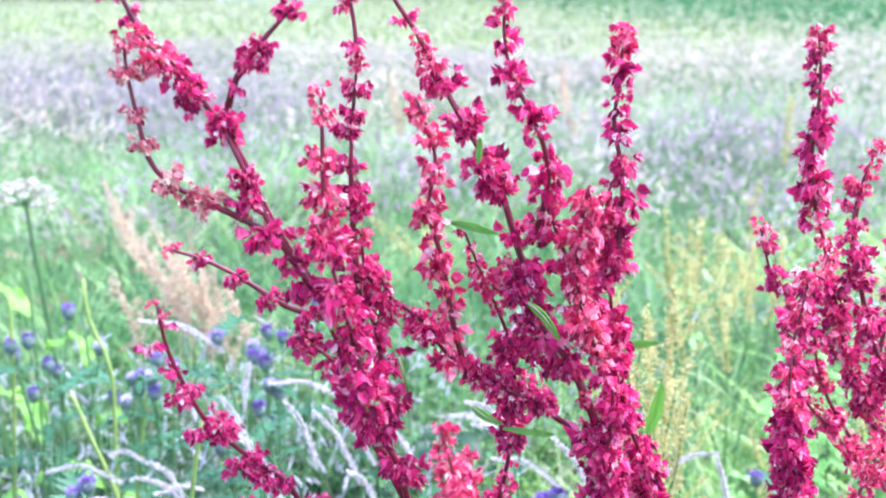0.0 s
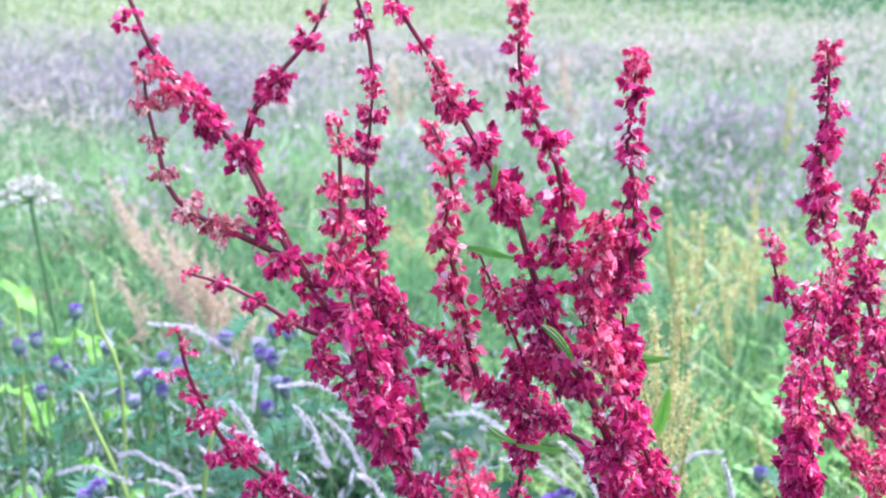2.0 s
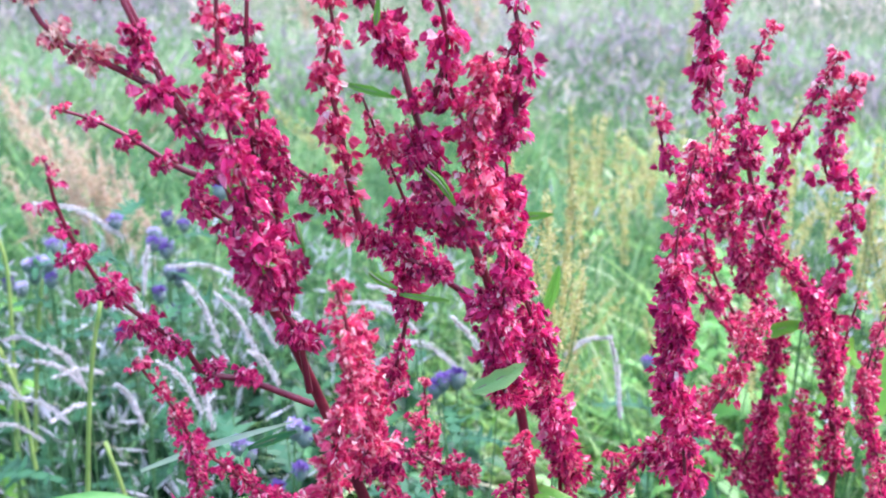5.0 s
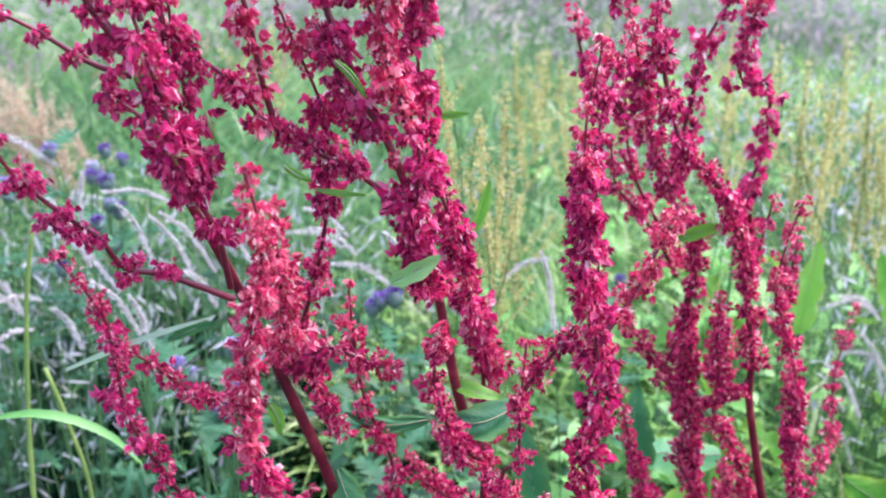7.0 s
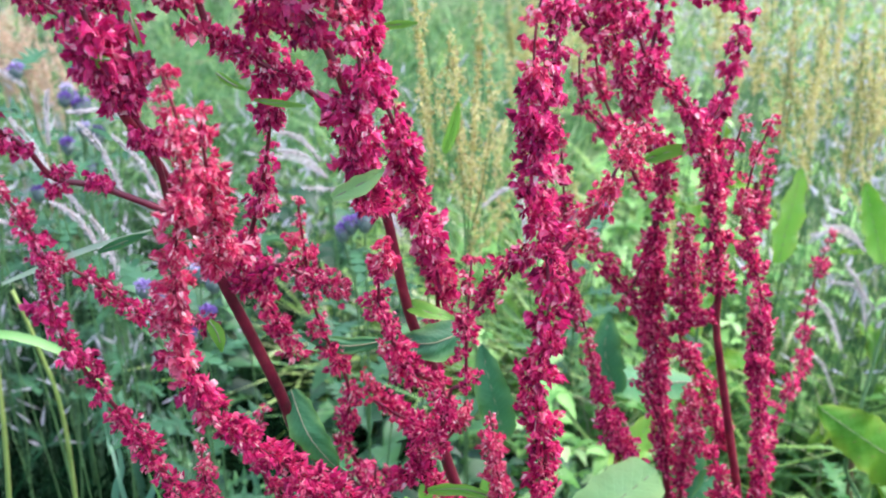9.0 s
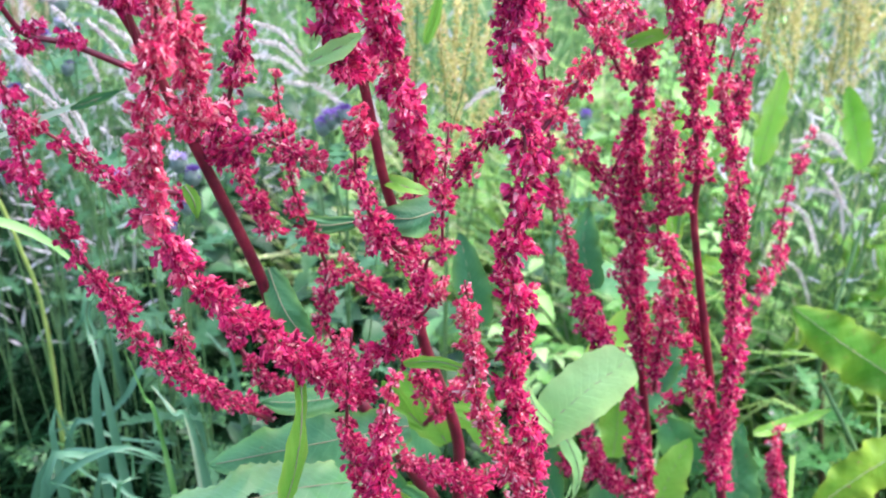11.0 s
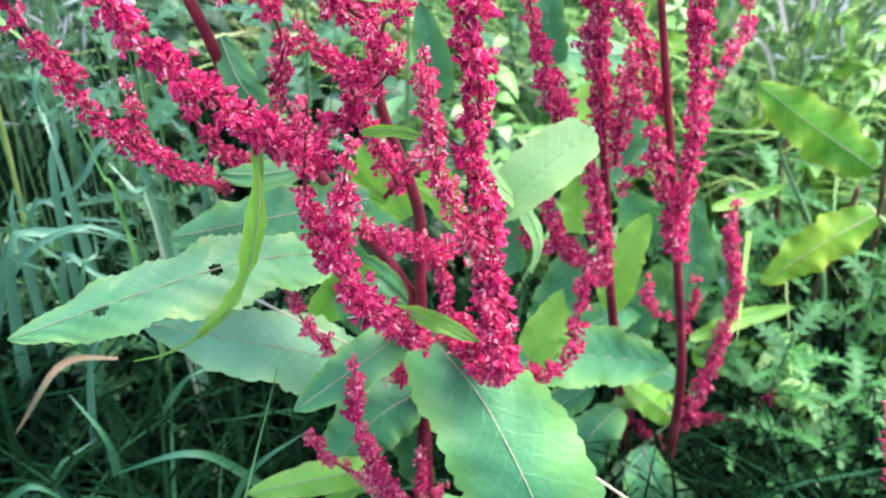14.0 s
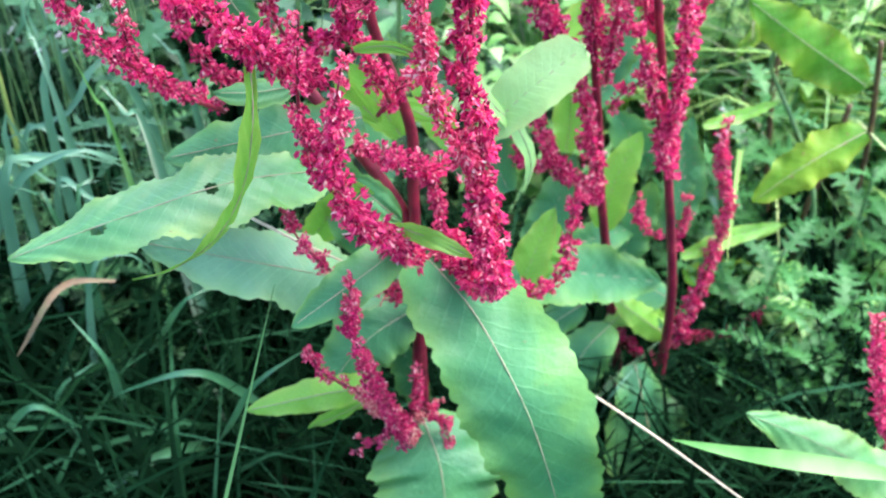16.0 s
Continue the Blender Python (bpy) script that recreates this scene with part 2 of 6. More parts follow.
def tube(soup, P, r0, r1, sides=6):
    P = np.asarray(P, float)
    n = len(P)
    T, A, B = frames_along(P)
    R = np.linspace(r0, r1, n)[:, None, None]
    ang = np.linspace(0, 2 * np.pi, sides, endpoint=False)
    ring = P[:, None] + R * (np.cos(ang)[None, :, None] * A[:, None] + np.sin(ang)[None, :, None] * B[:, None])
    faces = [(i * sides + j, i * sides + (j + 1) % sides, (i + 1) * sides + (j + 1) % sides, (i + 1) * sides + j) for i in range(n - 1) for j in range(sides)]
    faces.append(tuple((n - 1) * sides + j for j in range(sides)))
    soup.add(ring.reshape(-1, 3), faces)


rng = np.random.default_rng(7)


# ---------- the dock plants' seed clusters ----------
def valve(w, h, cup, g):
    """One papery seed wing: a cupped, crumpled heart shape that hangs from the origin."""
    v = [(0, 0, 0), (-0.44 * w, cup * 0.7, -0.08 * h), (-0.56 * w, cup * 1.1, -0.42 * h), (-0.24 * w, cup * 0.8, -0.82 * h), (0, cup * 0.9, -h * 1.25),
         (0.24 * w, cup * 0.8, -0.82 * h), (0.56 * w, cup * 1.1, -0.42 * h), (0.44 * w, cup * 0.7, -0.08 * h), (0, -cup * 0.3, -0.5 * h)]
    v = np.array(v)
    v[1:8] += g.normal(0, 0.1, (7, 3)) * h
    return v, [(8, 0, 1), (8, 1, 2), (8, 2, 3), (8, 3, 4), (8, 4, 5), (8, 5, 6), (8, 6, 7), (8, 7, 0)]


def turn_to(d, spin):
    """Rotation whose -z looks along d, spun about it."""
    z = -np.asarray(d) / np.linalg.norm(d)
    x = np.cross((0.2, 0.9, 0.37), z)
    x /= np.linalg.norm(x)
    y = np.cross(z, x)
    c, s = math.cos(spin), math.sin(spin)
    return np.stack([c * x + s * y, -s * x + c * y, z], axis=1)


def whorl(r, count, seed, size, hang, slim):
    """A ring of fruits on thin stalks round a stem along z: they hang by their own weight (hang 1) or stand every way (hang 0)."""
    g = np.random.default_rng(seed)
    V, F, n = [], [], 0
    for k in range(count):
        az = k * 2.4 + g.uniform(-0.5, 0.5)
        out = np.array([math.cos(az), math.sin(az), 0])
        ln = r * (0.12 + 0.8 * g.random() ** 1.3)
        a = out * 0.0008 + np.array([0, 0, g.uniform(-0.003, 0.003)])
        b = a + out * ln * 0.78 + np.array([0, 0, ln * g.uniform(-0.45, 0.5)])
        side = np.cross(out, (0, 0, 1)) * 0.00025
        V.append(np.array([a - side, a + side, b + side, b - side]))
        F.append((n, n + 1, n + 2, n + 3))
        n += 4
        d = out * g.uniform(0.15, 0.75) + np.array([0, 0, g.uniform(-1.15, -0.2) if g.random() < hang else g.uniform(-0.7, 0.8)]) + g.uniform(-0.28, 0.28, 3)
        sz = size * g.uniform(0.7, 1.2)
        for j in range(3):
            vv, ff = valve(sz * g.uniform(0.75, 1.1) * slim, sz * g.uniform(0.9, 1.2), sz * g.uniform(0.15, 0.42), g)
            R0 = turn_to(d, j * 2.094 + g.uniform(-0.3, 0.3))
            off = np.array([0, sz * 0.13, 0])
            V.append((vv + off) @ R0.T + b)
            F.extend(tuple(i + n for i in q) for q in ff)
            n += len(vv)
    return np.concatenate(V), F


BIG = [whorl(0.0094, int(22 + (k * 5) % 10), 100 + k, 0.0035, 0.85, 0.8) for k in range(14)]
SMALL = [whorl(0.0048, 6 + k % 3, 200 + k, 0.0030, 0.85, 0.8) for k in range(8)]
FINE = [whorl(0.0086, int(24 + (k * 5) % 8), 300 + k, 0.0029, 0.5, 0.55) for k in range(12)]
MESHES = {}


def cluster_mesh(kind, k, material):
    key = (kind, k, material.name)
    if key not in MESHES:
        v, f = {"big": BIG, "small": SMALL, "fine": FINE}[kind][k]
        s = Soup()
        s.add(v, f)
        MESHES[key] = s.mesh("whorl", material, smooth=False)
    return MESHES[key]


def stem(plant, name, pts, r0, r1, rounds=6, material=None):
    P = smooth_path(relax(pts, 0), 0.006)
    P = relax(P, rounds)
    s = Soup()
    tube(s, P, r0, r1, 8)
    return place(name, s.mesh(name, material or REDSTEM), plant)


def spike(plant, kind, radius, pale, *pts):
    """A seed spike: a thin red stalk through pts with clusters along it, close-set (dense, med), apart (loose), slender and even (slim) or small and scattered (thin)."""
    P = relax(smooth_path(pts, 0.003), 10)
    s = Soup()
    tube(s, np.vstack([P[:-1:2], P[-1:]]), 0.0011 if kind == "thin" else 0.0016, 0.0006, 7)
    stalk = place("spike", s.mesh("spike", REDSTEM), plant)
    T, A, B = frames_along(P)
    along = np.concatenate([[0], np.cumsum(np.linalg.norm(np.diff(P, axis=0), axis=1))])
    total = along[-1]
    gap = {"slim": 0.0056, "thin": 0.0088, "loose": 0.0122, "med": 0.0097, "dense": 0.0074}[kind]
    material = WITHERED if pale == "dry" else ROSE if pale else CRIMSON
    at = gap * 0.8
    while at <= total:
        u = at / total
        i = min(int(np.searchsorted(along, at)), len(P) - 1)
        small = kind in ("thin", "slim") or u > 0.9 or (kind == "loose" and rng.random() < 0.12)
        size = "small" if small else "fine" if P[i][2] + rng.normal(0, 0.04) < (0.86 if pale else 0.75) else "big"
        k = int(rng.integers({"small": len(SMALL), "fine": len(FINE), "big": len(BIG)}[size]))
        apart = size == "big" and kind in ("dense", "med")
        sc = radius / (0.0065 if kind in ("loose", "thin") else 0.0047 if kind == "slim" else 0.0071 if apart else 0.0073) * rng.uniform(0.7, 1.15) * (1.06 - 0.32 * u * u) * (0.95 if size == "fine" else 1.0)
        sp = rng.uniform(0, 6.28)
        ax = A[i] * math.cos(sp) + B[i] * math.sin(sp)
        up = T[i] * (1 if T[i][2] > -0.2 else -1)
        up = up + np.array([0, 0, 0.9 if kind == "loose" else 0.5])
        up /= np.linalg.norm(up)
        ax = ax - up * ax.dot(up)
        ax /= np.linalg.norm(ax)
        R = np.stack([ax, np.cross(up, ax), up], axis=1)
        jit = rng.normal(0, 0.0008 if kind == "loose" else 0.0019, 3)
        m = Matrix.Translation(P[i] + jit) @ Matrix(R.tolist()).to_4x4() @ Matrix.Scale(sc, 4)
        place("whorl", cluster_mesh(size, k, ROSE if u > 0.88 and material is CRIMSON else CARMINE if size == "fine" and material is CRIMSON else material), stalk, m=m)
        if at >= total:
            break
        at += gap * (0.85 if size == "fine" else 1.2 if apart else 1.0) * rng.uniform(0.5, 1.5) * (1.0 if u < 0.8 else 0.6)
        at = min(at, total) if at < total + gap else at
    return stalk


def knots(plant, radius, *pts):
    """A branch with full whorls at its bends alone, bare and dark red between them; the first point is its foot."""
    P = relax(smooth_path(pts, 0.003), 3)
    s = Soup()
    tube(s, P, 0.0018, 0.0008, 7)
    stalk = place("branch", s.mesh("branch", REDSTEM), plant)
    for p in pts[1:]:
        for _ in range(2 if radius < 0.009 else 3):
            m = Matrix.Translation(np.array(p) + rng.normal(0, 0.0026, 3)) @ Matrix.Rotation(rng.uniform(0, 6.28), 4, 'Z') @ Matrix.Rotation(rng.uniform(-0.4, 0.4), 4, 'X') @ Matrix.Scale(radius / 0.0082 * rng.uniform(0.8, 1.1), 4)
            place("whorl", cluster_mesh("big", int(rng.integers(len(BIG))), CRIMSON), stalk, m=m)
    return stalk


# ---------- leaves ----------
def leaf_mesh(pts, width, material, across, fold=0.25, wave=0.012, seed=0, holes=(), tooth=0.05, blunt=False):
    """A lance-shaped blade along pts: across is the way its breadth lies; fold raises both halves off the rib, wave ruffles the edge."""
    g = np.random.default_rng(seed)
    P = relax(smooth_path(pts, 0.0024 if holes else 0.0045), 4)
    n = len(P)
    T, _, _ = frames_along(P)
    ac = np.asarray(across, float)
    S = ac[None] - (T @ ac)[:, None] * T
    S /= np.linalg.norm(S, axis=1)[:, None]
    Nn = np.cross(S, T)
    u = np.linspace(0, 1, n)
    if blunt:
        half = 0.5 * width * np.clip(np.sin(np.pi * np.clip(u * 0.8 + 0.03, 0, 1)), 0, 1) ** 0.6
    else:
        half = 0.5 * width * (u + 0.03) ** 0.5 * np.clip(1 - u, 0, 1) ** 0.68 / 0.505
    rough_edge = 0.35 if blunt else 1.0
    uneven = [1 + rough_edge * 0.05 * np.sin(u * g.uniform(14, 22) + g.uniform(0, 6)) + rough_edge * 0.035 * np.sin(u * g.uniform(34, 50) + g.uniform(0, 6)) for _ in (0, 1)]
    half[-1] = 0.0006
    M = 26 if holes else 7
    V, F = [], []
    ph = g.uniform(0, 6, 2)
    for i in range(n):
        for j in range(-M, M + 1):
            a = j / M
            edge = abs(a) ** 2
            wv = 1.7 * wave * edge * (math.sin(u[i] * 19 + ph[0 if a < 0 else 1]) + 0.5 * math.sin(u[i] * 41 + ph[1])) * (half[i] / (0.5 * width))
            ragged = 1 + (tooth * math.sin(i * 2.1 + ph[0]) + tooth * g.uniform(-0.5, 0.5)) * (abs(j) == M)
            V.append(P[i] + S[i] * half[i] * a * ragged * uneven[a > 0][i] + Nn[i] * (abs(a) * half[i] * fold + wv + 0.0006 * math.sin(u[i] * 60 + abs(a) * 9) * (abs(a) < 0.9)))
    W = 2 * M + 1
    for i in range(n - 1):
        for j in range(2 * M):
            uc, ac_ = (i + 0.5) / (n - 1), (j + 0.5) / M - 1
            if any(((uc - hu) / ru) ** 2 + ((ac_ - ha) / ra) ** 2 < 1 for hu, ha, ru, ra in holes):
                continue
            F.append((i * W + j, i * W + j + 1, (i + 1) * W + j + 1, (i + 1) * W + j))
    s = Soup()
    s.add(V, F)
    me = s.mesh("leaf", material)
    run = float(np.sum(np.linalg.norm(np.diff(P, axis=0), axis=1))) / (0.17 * width)
    UV = np.array([(u[i] * run, 0.5 + 0.5 * j / M) for i in range(n) for j in range(-M, M + 1)])
    me.uv_layers.new(name="UVMap").data.foreach_set("uv", UV[np.array(F).reshape(-1)].reshape(-1))
    rib = Soup()
    tube(rib, P[:-1] - Nn[:-1] * 0.0003, max(0.0005, width * 0.0065), 0.0003, 5)
    return me, rib.mesh("midrib", RIB)


def leaf(plant, pts, width, material, across=(1, 0, 0), **k):
    me, rib = leaf_mesh(pts, width, material, across, **k)
    ob = place("leaf", me, plant)
    place("midrib", rib, ob)
    return ob


# ---------- grasses ----------
def blades(name, roots, height, width, lean, material, label, seed, curl=0.5, category="grass", K=5, az=None, size=1.0):
    """Many separate grass blades in one sheet of growth; each is a bent, tapering strip."""
    g = np.random.default_rng(seed)
    n = len(roots)
    h = (height[0] + (height[1] - height[0]) * g.random(n) ** 1.3) * size
    w = g.uniform(*width, n)
    az = g.uniform(0, 2 * np.pi, n) if az is None else az
    ln = g.uniform(*lean, n)
    d = np.stack([np.cos(az), np.sin(az), np.zeros(n)], 1)
    tw = az + np.pi / 2 + g.normal(0, 0.5, n)
    s = np.stack([np.cos(tw), np.sin(tw), np.zeros(n)], 1)
    V = np.zeros((n, 2 * K, 3))
    for k in range(K):
        t = k / (K - 1)
        p = roots + d * (h * ln * t ** (1.2 + 2 * curl))[:, None]
        p = p + np.array([0, 0, 1.0]) * (h * (t - curl * ln * 0.55 * t ** 3))[:, None]
        ww = (w * (1 - t ** 1.6) * 0.5 + 0.0002)[:, None]
        V[:, 2 * k] = p - s * ww
        V[:, 2 * k + 1] = p + s * ww
    base = (np.arange(n) * 2 * K)[:, None, None]
    q = np.array([[2 * k, 2 * k + 1, 2 * k + 3, 2 * k + 2] for k in range(K - 1)])[None]
    F = (base + q).reshape(-1)
    me = bpy.data.meshes.new(name)
    me.vertices.add(n * 2 * K)
    me.vertices.foreach_set("co", V.reshape(-1))
    nf = n * (K - 1)
    me.loops.add(nf * 4)
    me.loops.foreach_set("vertex_index", F.astype(np.int32))
    me.polygons.add(nf)
    me.polygons.foreach_set("loop_start", np.arange(0, nf * 4, 4, dtype=np.int32))
    me.materials.append(material)
    me.update(calc_edges=True)
    me.shade_smooth()
    ob = new(name, me)
    return tagged(ob, label, category, kind="stuff")


def tufts(name, centres, per, height, width, material, label, seed):
    """Clumps of grass: long blades that fan out from each centre and arch over to one side."""
    g = np.random.default_rng(seed)
    n = len(centres)
    who = np.repeat(np.arange(n), per)
    m = n * per
    roots = centres[who] + np.concatenate([g.normal(0, 0.035, (m, 2)), np.zeros((m, 1))], 1)
    size = g.uniform(0.75, 1.25, n)[who]
    side = g.normal(0.4, 0.7, n)[who]
    az = g.normal(0, 1.2, m) + side
    return blades(name, roots, height, width, (0.5, 1.3), material, label, seed + 1, curl=0.65, K=4, az=az, size=size)


def ground_z(x, y):
    x, y = np.asarray(x, float), np.asarray(y, float)
    return 0.02 * np.sin(x * 1.7 + 0.4) * np.sin(y * 1.3) + 0.05 * np.sin(x * 0.31 + 1) * np.sin(y * 0.27)* np.clip(y / 6, 0, 1) - 0.07


def scatter(n, x0, x1, y0, y1, seed, power=1.0, keep=None):
    """Roots over a wedge of the field that widens with distance."""
    g = np.random.default_rng(seed)
    y = y0 + (y1 - y0) * g.random(n) ** power
    k = (y - y0) / max(y1 - y0, 1e-6)
    x = (x0[0] + (x1[0] - x0[0]) * g.random(n)) * (1 - k) + (x0[1] + (x1[1] - x0[1]) * g.random(n)) * k
    if keep is not None:
        sel = keep(x, y, g)
        x, y = x[sel], y[sel]
    return np.stack([x, y, ground_z(x, y) - 0.01], 1)


# ---------- ground and meadow ----------
def ground():
    ys = np.concatenate([np.linspace(-6, 6, 50), np.geomspace(6.5, 900, 40)])
    xs = np.concatenate([-np.geomspace(900, 5, 30), np.linspace(-4.6, 4.6, 40), np.geomspace(5, 900, 30)])
    X, Y = np.meshgrid(xs, ys)
    Z = ground_z(X, Y)
    nx = len(xs)
    s = Soup()
    s.add(np.stack([X, Y, Z], -1), [(r * nx + c, r * nx + c + 1, (r + 1) * nx + c + 1, (r + 1) * nx + c) for r in range(len(ys) - 1) for c in range(nx - 1)])
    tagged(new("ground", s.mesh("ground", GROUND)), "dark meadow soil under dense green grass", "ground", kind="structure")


ground()


def patch(x, y, f, o):
    return np.sin(x * f + o) * np.sin(y * f * 1.3 + o * 2) + 0.6 * np.sin(x * f * 2.3 + y * f * 0.7 + o)


def drift(x, y, f, o):
    """Uneven patches at two sizes, about -1 to 1."""
    return 0.55 * patch(x, y, f, o) + 0.4 * patch(x + 0.4 * np.sin(y * f), y, f * 2.7, o + 1.7) + 0.3 * patch(x, y + 0.2 * np.sin(x * 3), f * 6.1, o + 0.6)


def heads(name, roots, height, length, width, material, label, seed, lean=0.25):
    """Thin grass stems that each carry a soft spindle-shaped seed head."""
    g = np.random.default_rng(seed)
    n = len(roots)
    h = g.uniform(*height, n)
    az = g.uniform(0, 2 * np.pi, n)
    d = np.stack([np.cos(az), np.sin(az), np.zeros(n)], 1)
    s = np.stack([-np.sin(az * 1.7), np.cos(az * 1.7), np.zeros(n)], 1)
    ln, w = g.uniform(*length, n), g.uniform(*width, n)
    z = np.array([0, 0, 1.0])
    neck = roots + d * (h * lean * g.random(n))[:, None] + z * h[:, None]
    way = d * g.uniform(0.1, 1.1, n)[:, None] + z * g.uniform(0.1, 1.0, n)[:, None]
    way /= np.linalg.norm(way, axis=1)[:, None]
    tip = neck + way * ln[:, None]
    s2 = np.cross(way, s)
    mid = neck + way * (ln * 0.4)[:, None]
    tw = np.maximum(w * 0.06, 0.0004)[:, None]
    V = np.stack([roots - s * tw, roots + s * tw, neck + s * tw, neck - s * tw,
                  neck, mid + s * w[:, None] / 2, tip, mid - s * w[:, None] / 2, mid + s2 * w[:, None] / 2, mid - s2 * w[:, None] / 2], 1)
    q = np.array([[0, 1, 2, 3], [4, 5, 6, 7], [4, 8, 6, 9]])
    F = (np.arange(n)[:, None, None] * 10 + q[None]).reshape(-1, 4)
    me = bpy.data.meshes.new(name)
    me.from_pydata(V.reshape(-1, 3).tolist(), [], F.tolist())
    me.materials.append(material)
    me.materials.append(STEMGRASS)
    me.polygons.foreach_set("material_index", np.tile(np.array([1, 0, 0], dtype=np.int32), n))
    me.shade_smooth()
    return tagged(new(name, me), label, "grass", kind="stuff")


blades("near_grass", scatter(20000, (-1.3, -2.6), (1.9, 3.2), 1.0, 2.9, 1, 1.0, lambda x, y, g: ((x > 0.45) & (y > 1.2)) | (y > 1.9 + g.normal(0, 0.15, len(x)))), (0.2, 0.48), (0.005, 0.013), (0.3, 1.2), GRASS, "lush green meadow grass with bent blades", 11)
blades("fresh_grass", scatter(15000, (0.62, 0.75), (2.9, 4.2), 1.15, 3.4, 35, 1.0, lambda x, y, g: g.random(len(x)) < np.clip(1.25 - 0.35 * np.abs(x - 1.2), 0.1, 1)), (0.25, 0.5), (0.01, 0.022), (0.4, 1.2), SUNGRASS, "light green meadow grass coloured as if in full sun", 36)
blades("sunlit_grass", scatter(3400, (0.05, 0.0), (0.9, 1.2), 1.5, 2.2, 45), (0.2, 0.4), (0.008, 0.018), (0.3, 1.2), SUNGRASS, "sunlit light green grass behind the dock plants", 46)
# Side and under growth wear the shade-darkened grass colour.
blades("side_grass", scatter(13000, (-0.75, -1.9), (0.15, 0.25), 0.45, 2.05, 21, 0.85), (0.1, 0.4), (0.005, 0.014), (0.5, 1.3), SHADEGRASS, "broad meadow grass bending over, coloured dark as in deep shade", 22, curl=0.7)
blades("under_grass", scatter(6500, (0.0, -0.2), (1.3, 1.8), 0.35, 1.05, 2), (0.06, 0.26), (0.005, 0.012), (0.3, 1.3), SHADEGRASS, "low grass round the dock plants, coloured dark as in shade", 12)
# Unseen from the camera path; kept tall to hold low skylight off the plants.
blades("back_grass", scatter(11000, (-2.2, -1.6), (2.4, 1.8), -2.0, 0.26, 23), (0.3, 0.62), (0.006, 0.014), (0.1, 0.7), GRASS, "unseen tall grass round the viewer that shades the plants", 24)
blades("bright_grass", scatter(4500, (-2.0, -4), (2.6, 4.6), 2.2, 4.6, 43), (0.22, 0.46), (0.008, 0.018), (0.3, 1.2), SUNGRASS, "bright green meadow grass further out", 44)
blades("mid_grass", scatter(20000, (-3, -5), (3.2, 5.4), 2.6, 5.2, 3), (0.2, 0.46), (0.008, 0.017), (0.3, 1.2), GRASS, "green meadow grass further out", 13)
blades("dull_grass", scatter(42000, (-4, -9), (4.4, 9.5), 4.2, 13, 37, 1.2), (0.2, 0.46), (0.008, 0.018), (0.3, 1.2), MIDGRASS, "dull green meadow grass far out", 38, K=3)
blades("outer_grass", scatter(56000, (-9, -9), (9, 9), -7, 9, 39, 1.0, lambda x, y, g: (np.abs(x - 0.15) > 0.4 + 0.45 * np.clip(y + 0.6, 0, 9)) | (y < -0.35)), (0.2, 0.5), (0.02, 0.045), (0.3, 1.2), GRASS, "green meadow grass all round", 40, K=3)
heads("mauve_heads", scatter(86000, (-3.2, -10), (3.6, 11), 3.2, 12.5, 4, 1.1, lambda x, y, g: drift(x, y, 1.1, 1.0) + np.where(y > 5.4, 0.05 - 0.22 * x, np.where(x > 0.2, -0.18, -0.3)) - 0.35 * np.clip(y - 9, 0, 3) + g.normal(0, 0.3, len(x)) > 0.35), (0.22, 0.46), (0.028, 0.07), (0.008, 0.019), MAUVE, "mauve seed heads of meadow grass in drifts", 14, lean=0.6)
heads("pale_heads", scatter(84000, (-3.4, -15), (3.8, 16), 3.3, 16, 5, 1.0, lambda x, y, g: drift(x, y, 0.9, 4.0) + 0.25 * (np.minimum(y, 8) - 5.4) - 0.3 * np.clip(y - 10, 0, 5) + 0.06 * x + g.normal(0, 0.35, len(x)) > 0.35), (0.22, 0.5), (0.028, 0.07), (0.008, 0.02), HAZE, "pale pinkish seed heads of meadow grass in drifts", 15, lean=0.6)
tufts("tuft_grass", scatter(330, (-1.6, -3.6), (1.8, 4.2), 2.0, 5.0, 71), 55, (0.28, 0.5), (0.006, 0.012), TUFT, "thick clumps of arching green grass", 72)
tufts("pale_tuft_grass", scatter(300, (-2.6, -6), (2.8, 6.6), 3.0, 8.5, 73), 45, (0.3, 0.52), (0.006, 0.013), PALETUFT, "clumps of pale ripening grass", 74)
heads("silver_heads", scatter(2000, (-0.8, -1.6), (-0.05, 0.5), 1.2, 2.0, 31), (0.25, 0.5), (0.02, 0.045), (0.003, 0.006), SILVER, "silvery seed heads of fine meadow grass", 32)
heads("white_heads", scatter(4600, (0.65, 0.7), (1.5, 2.4), 1.2, 2.6, 33), (0.3, 0.56), (0.015, 0.035), (0.003, 0.007), SILVER, "whitish seed heads of fine meadow grass", 34)
heads("rusty_heads", scatter(5000, (-2.6, -8), (2.6, 8), 2.0, 9, 25, 1.1, lambda x, y, g: patch(x, y, 1.4, 2.0) + g.normal(0, 0.3, len(x)) > 0.9), (0.35, 0.6), (0.03, 0.07), (0.004, 0.009), RUST, "rusty seed heads of meadow grass", 26)
blades("straw_grass", scatter(38000, (-7, -34), (7.5, 36), 8.5, 42, 6, 1.3), (0.25, 0.5), (0.02, 0.05), (0.3, 1.0), STRAW, "pale yellow-green hay meadow in the distance", 16, K=3)
heads("straw_heads", scatter(18000, (-8, -34), (8.5, 36), 11, 42, 27, 1.1, lambda x, y, g: g.random(len(x)) < np.clip((y - 10) / 6, 0.1, 1)), (0.3, 0.5), (0.06, 0.13), (0.02, 0.045), STRAWHEAD, "pale ripe seed heads of the hay meadow", 28, lean=0.6)

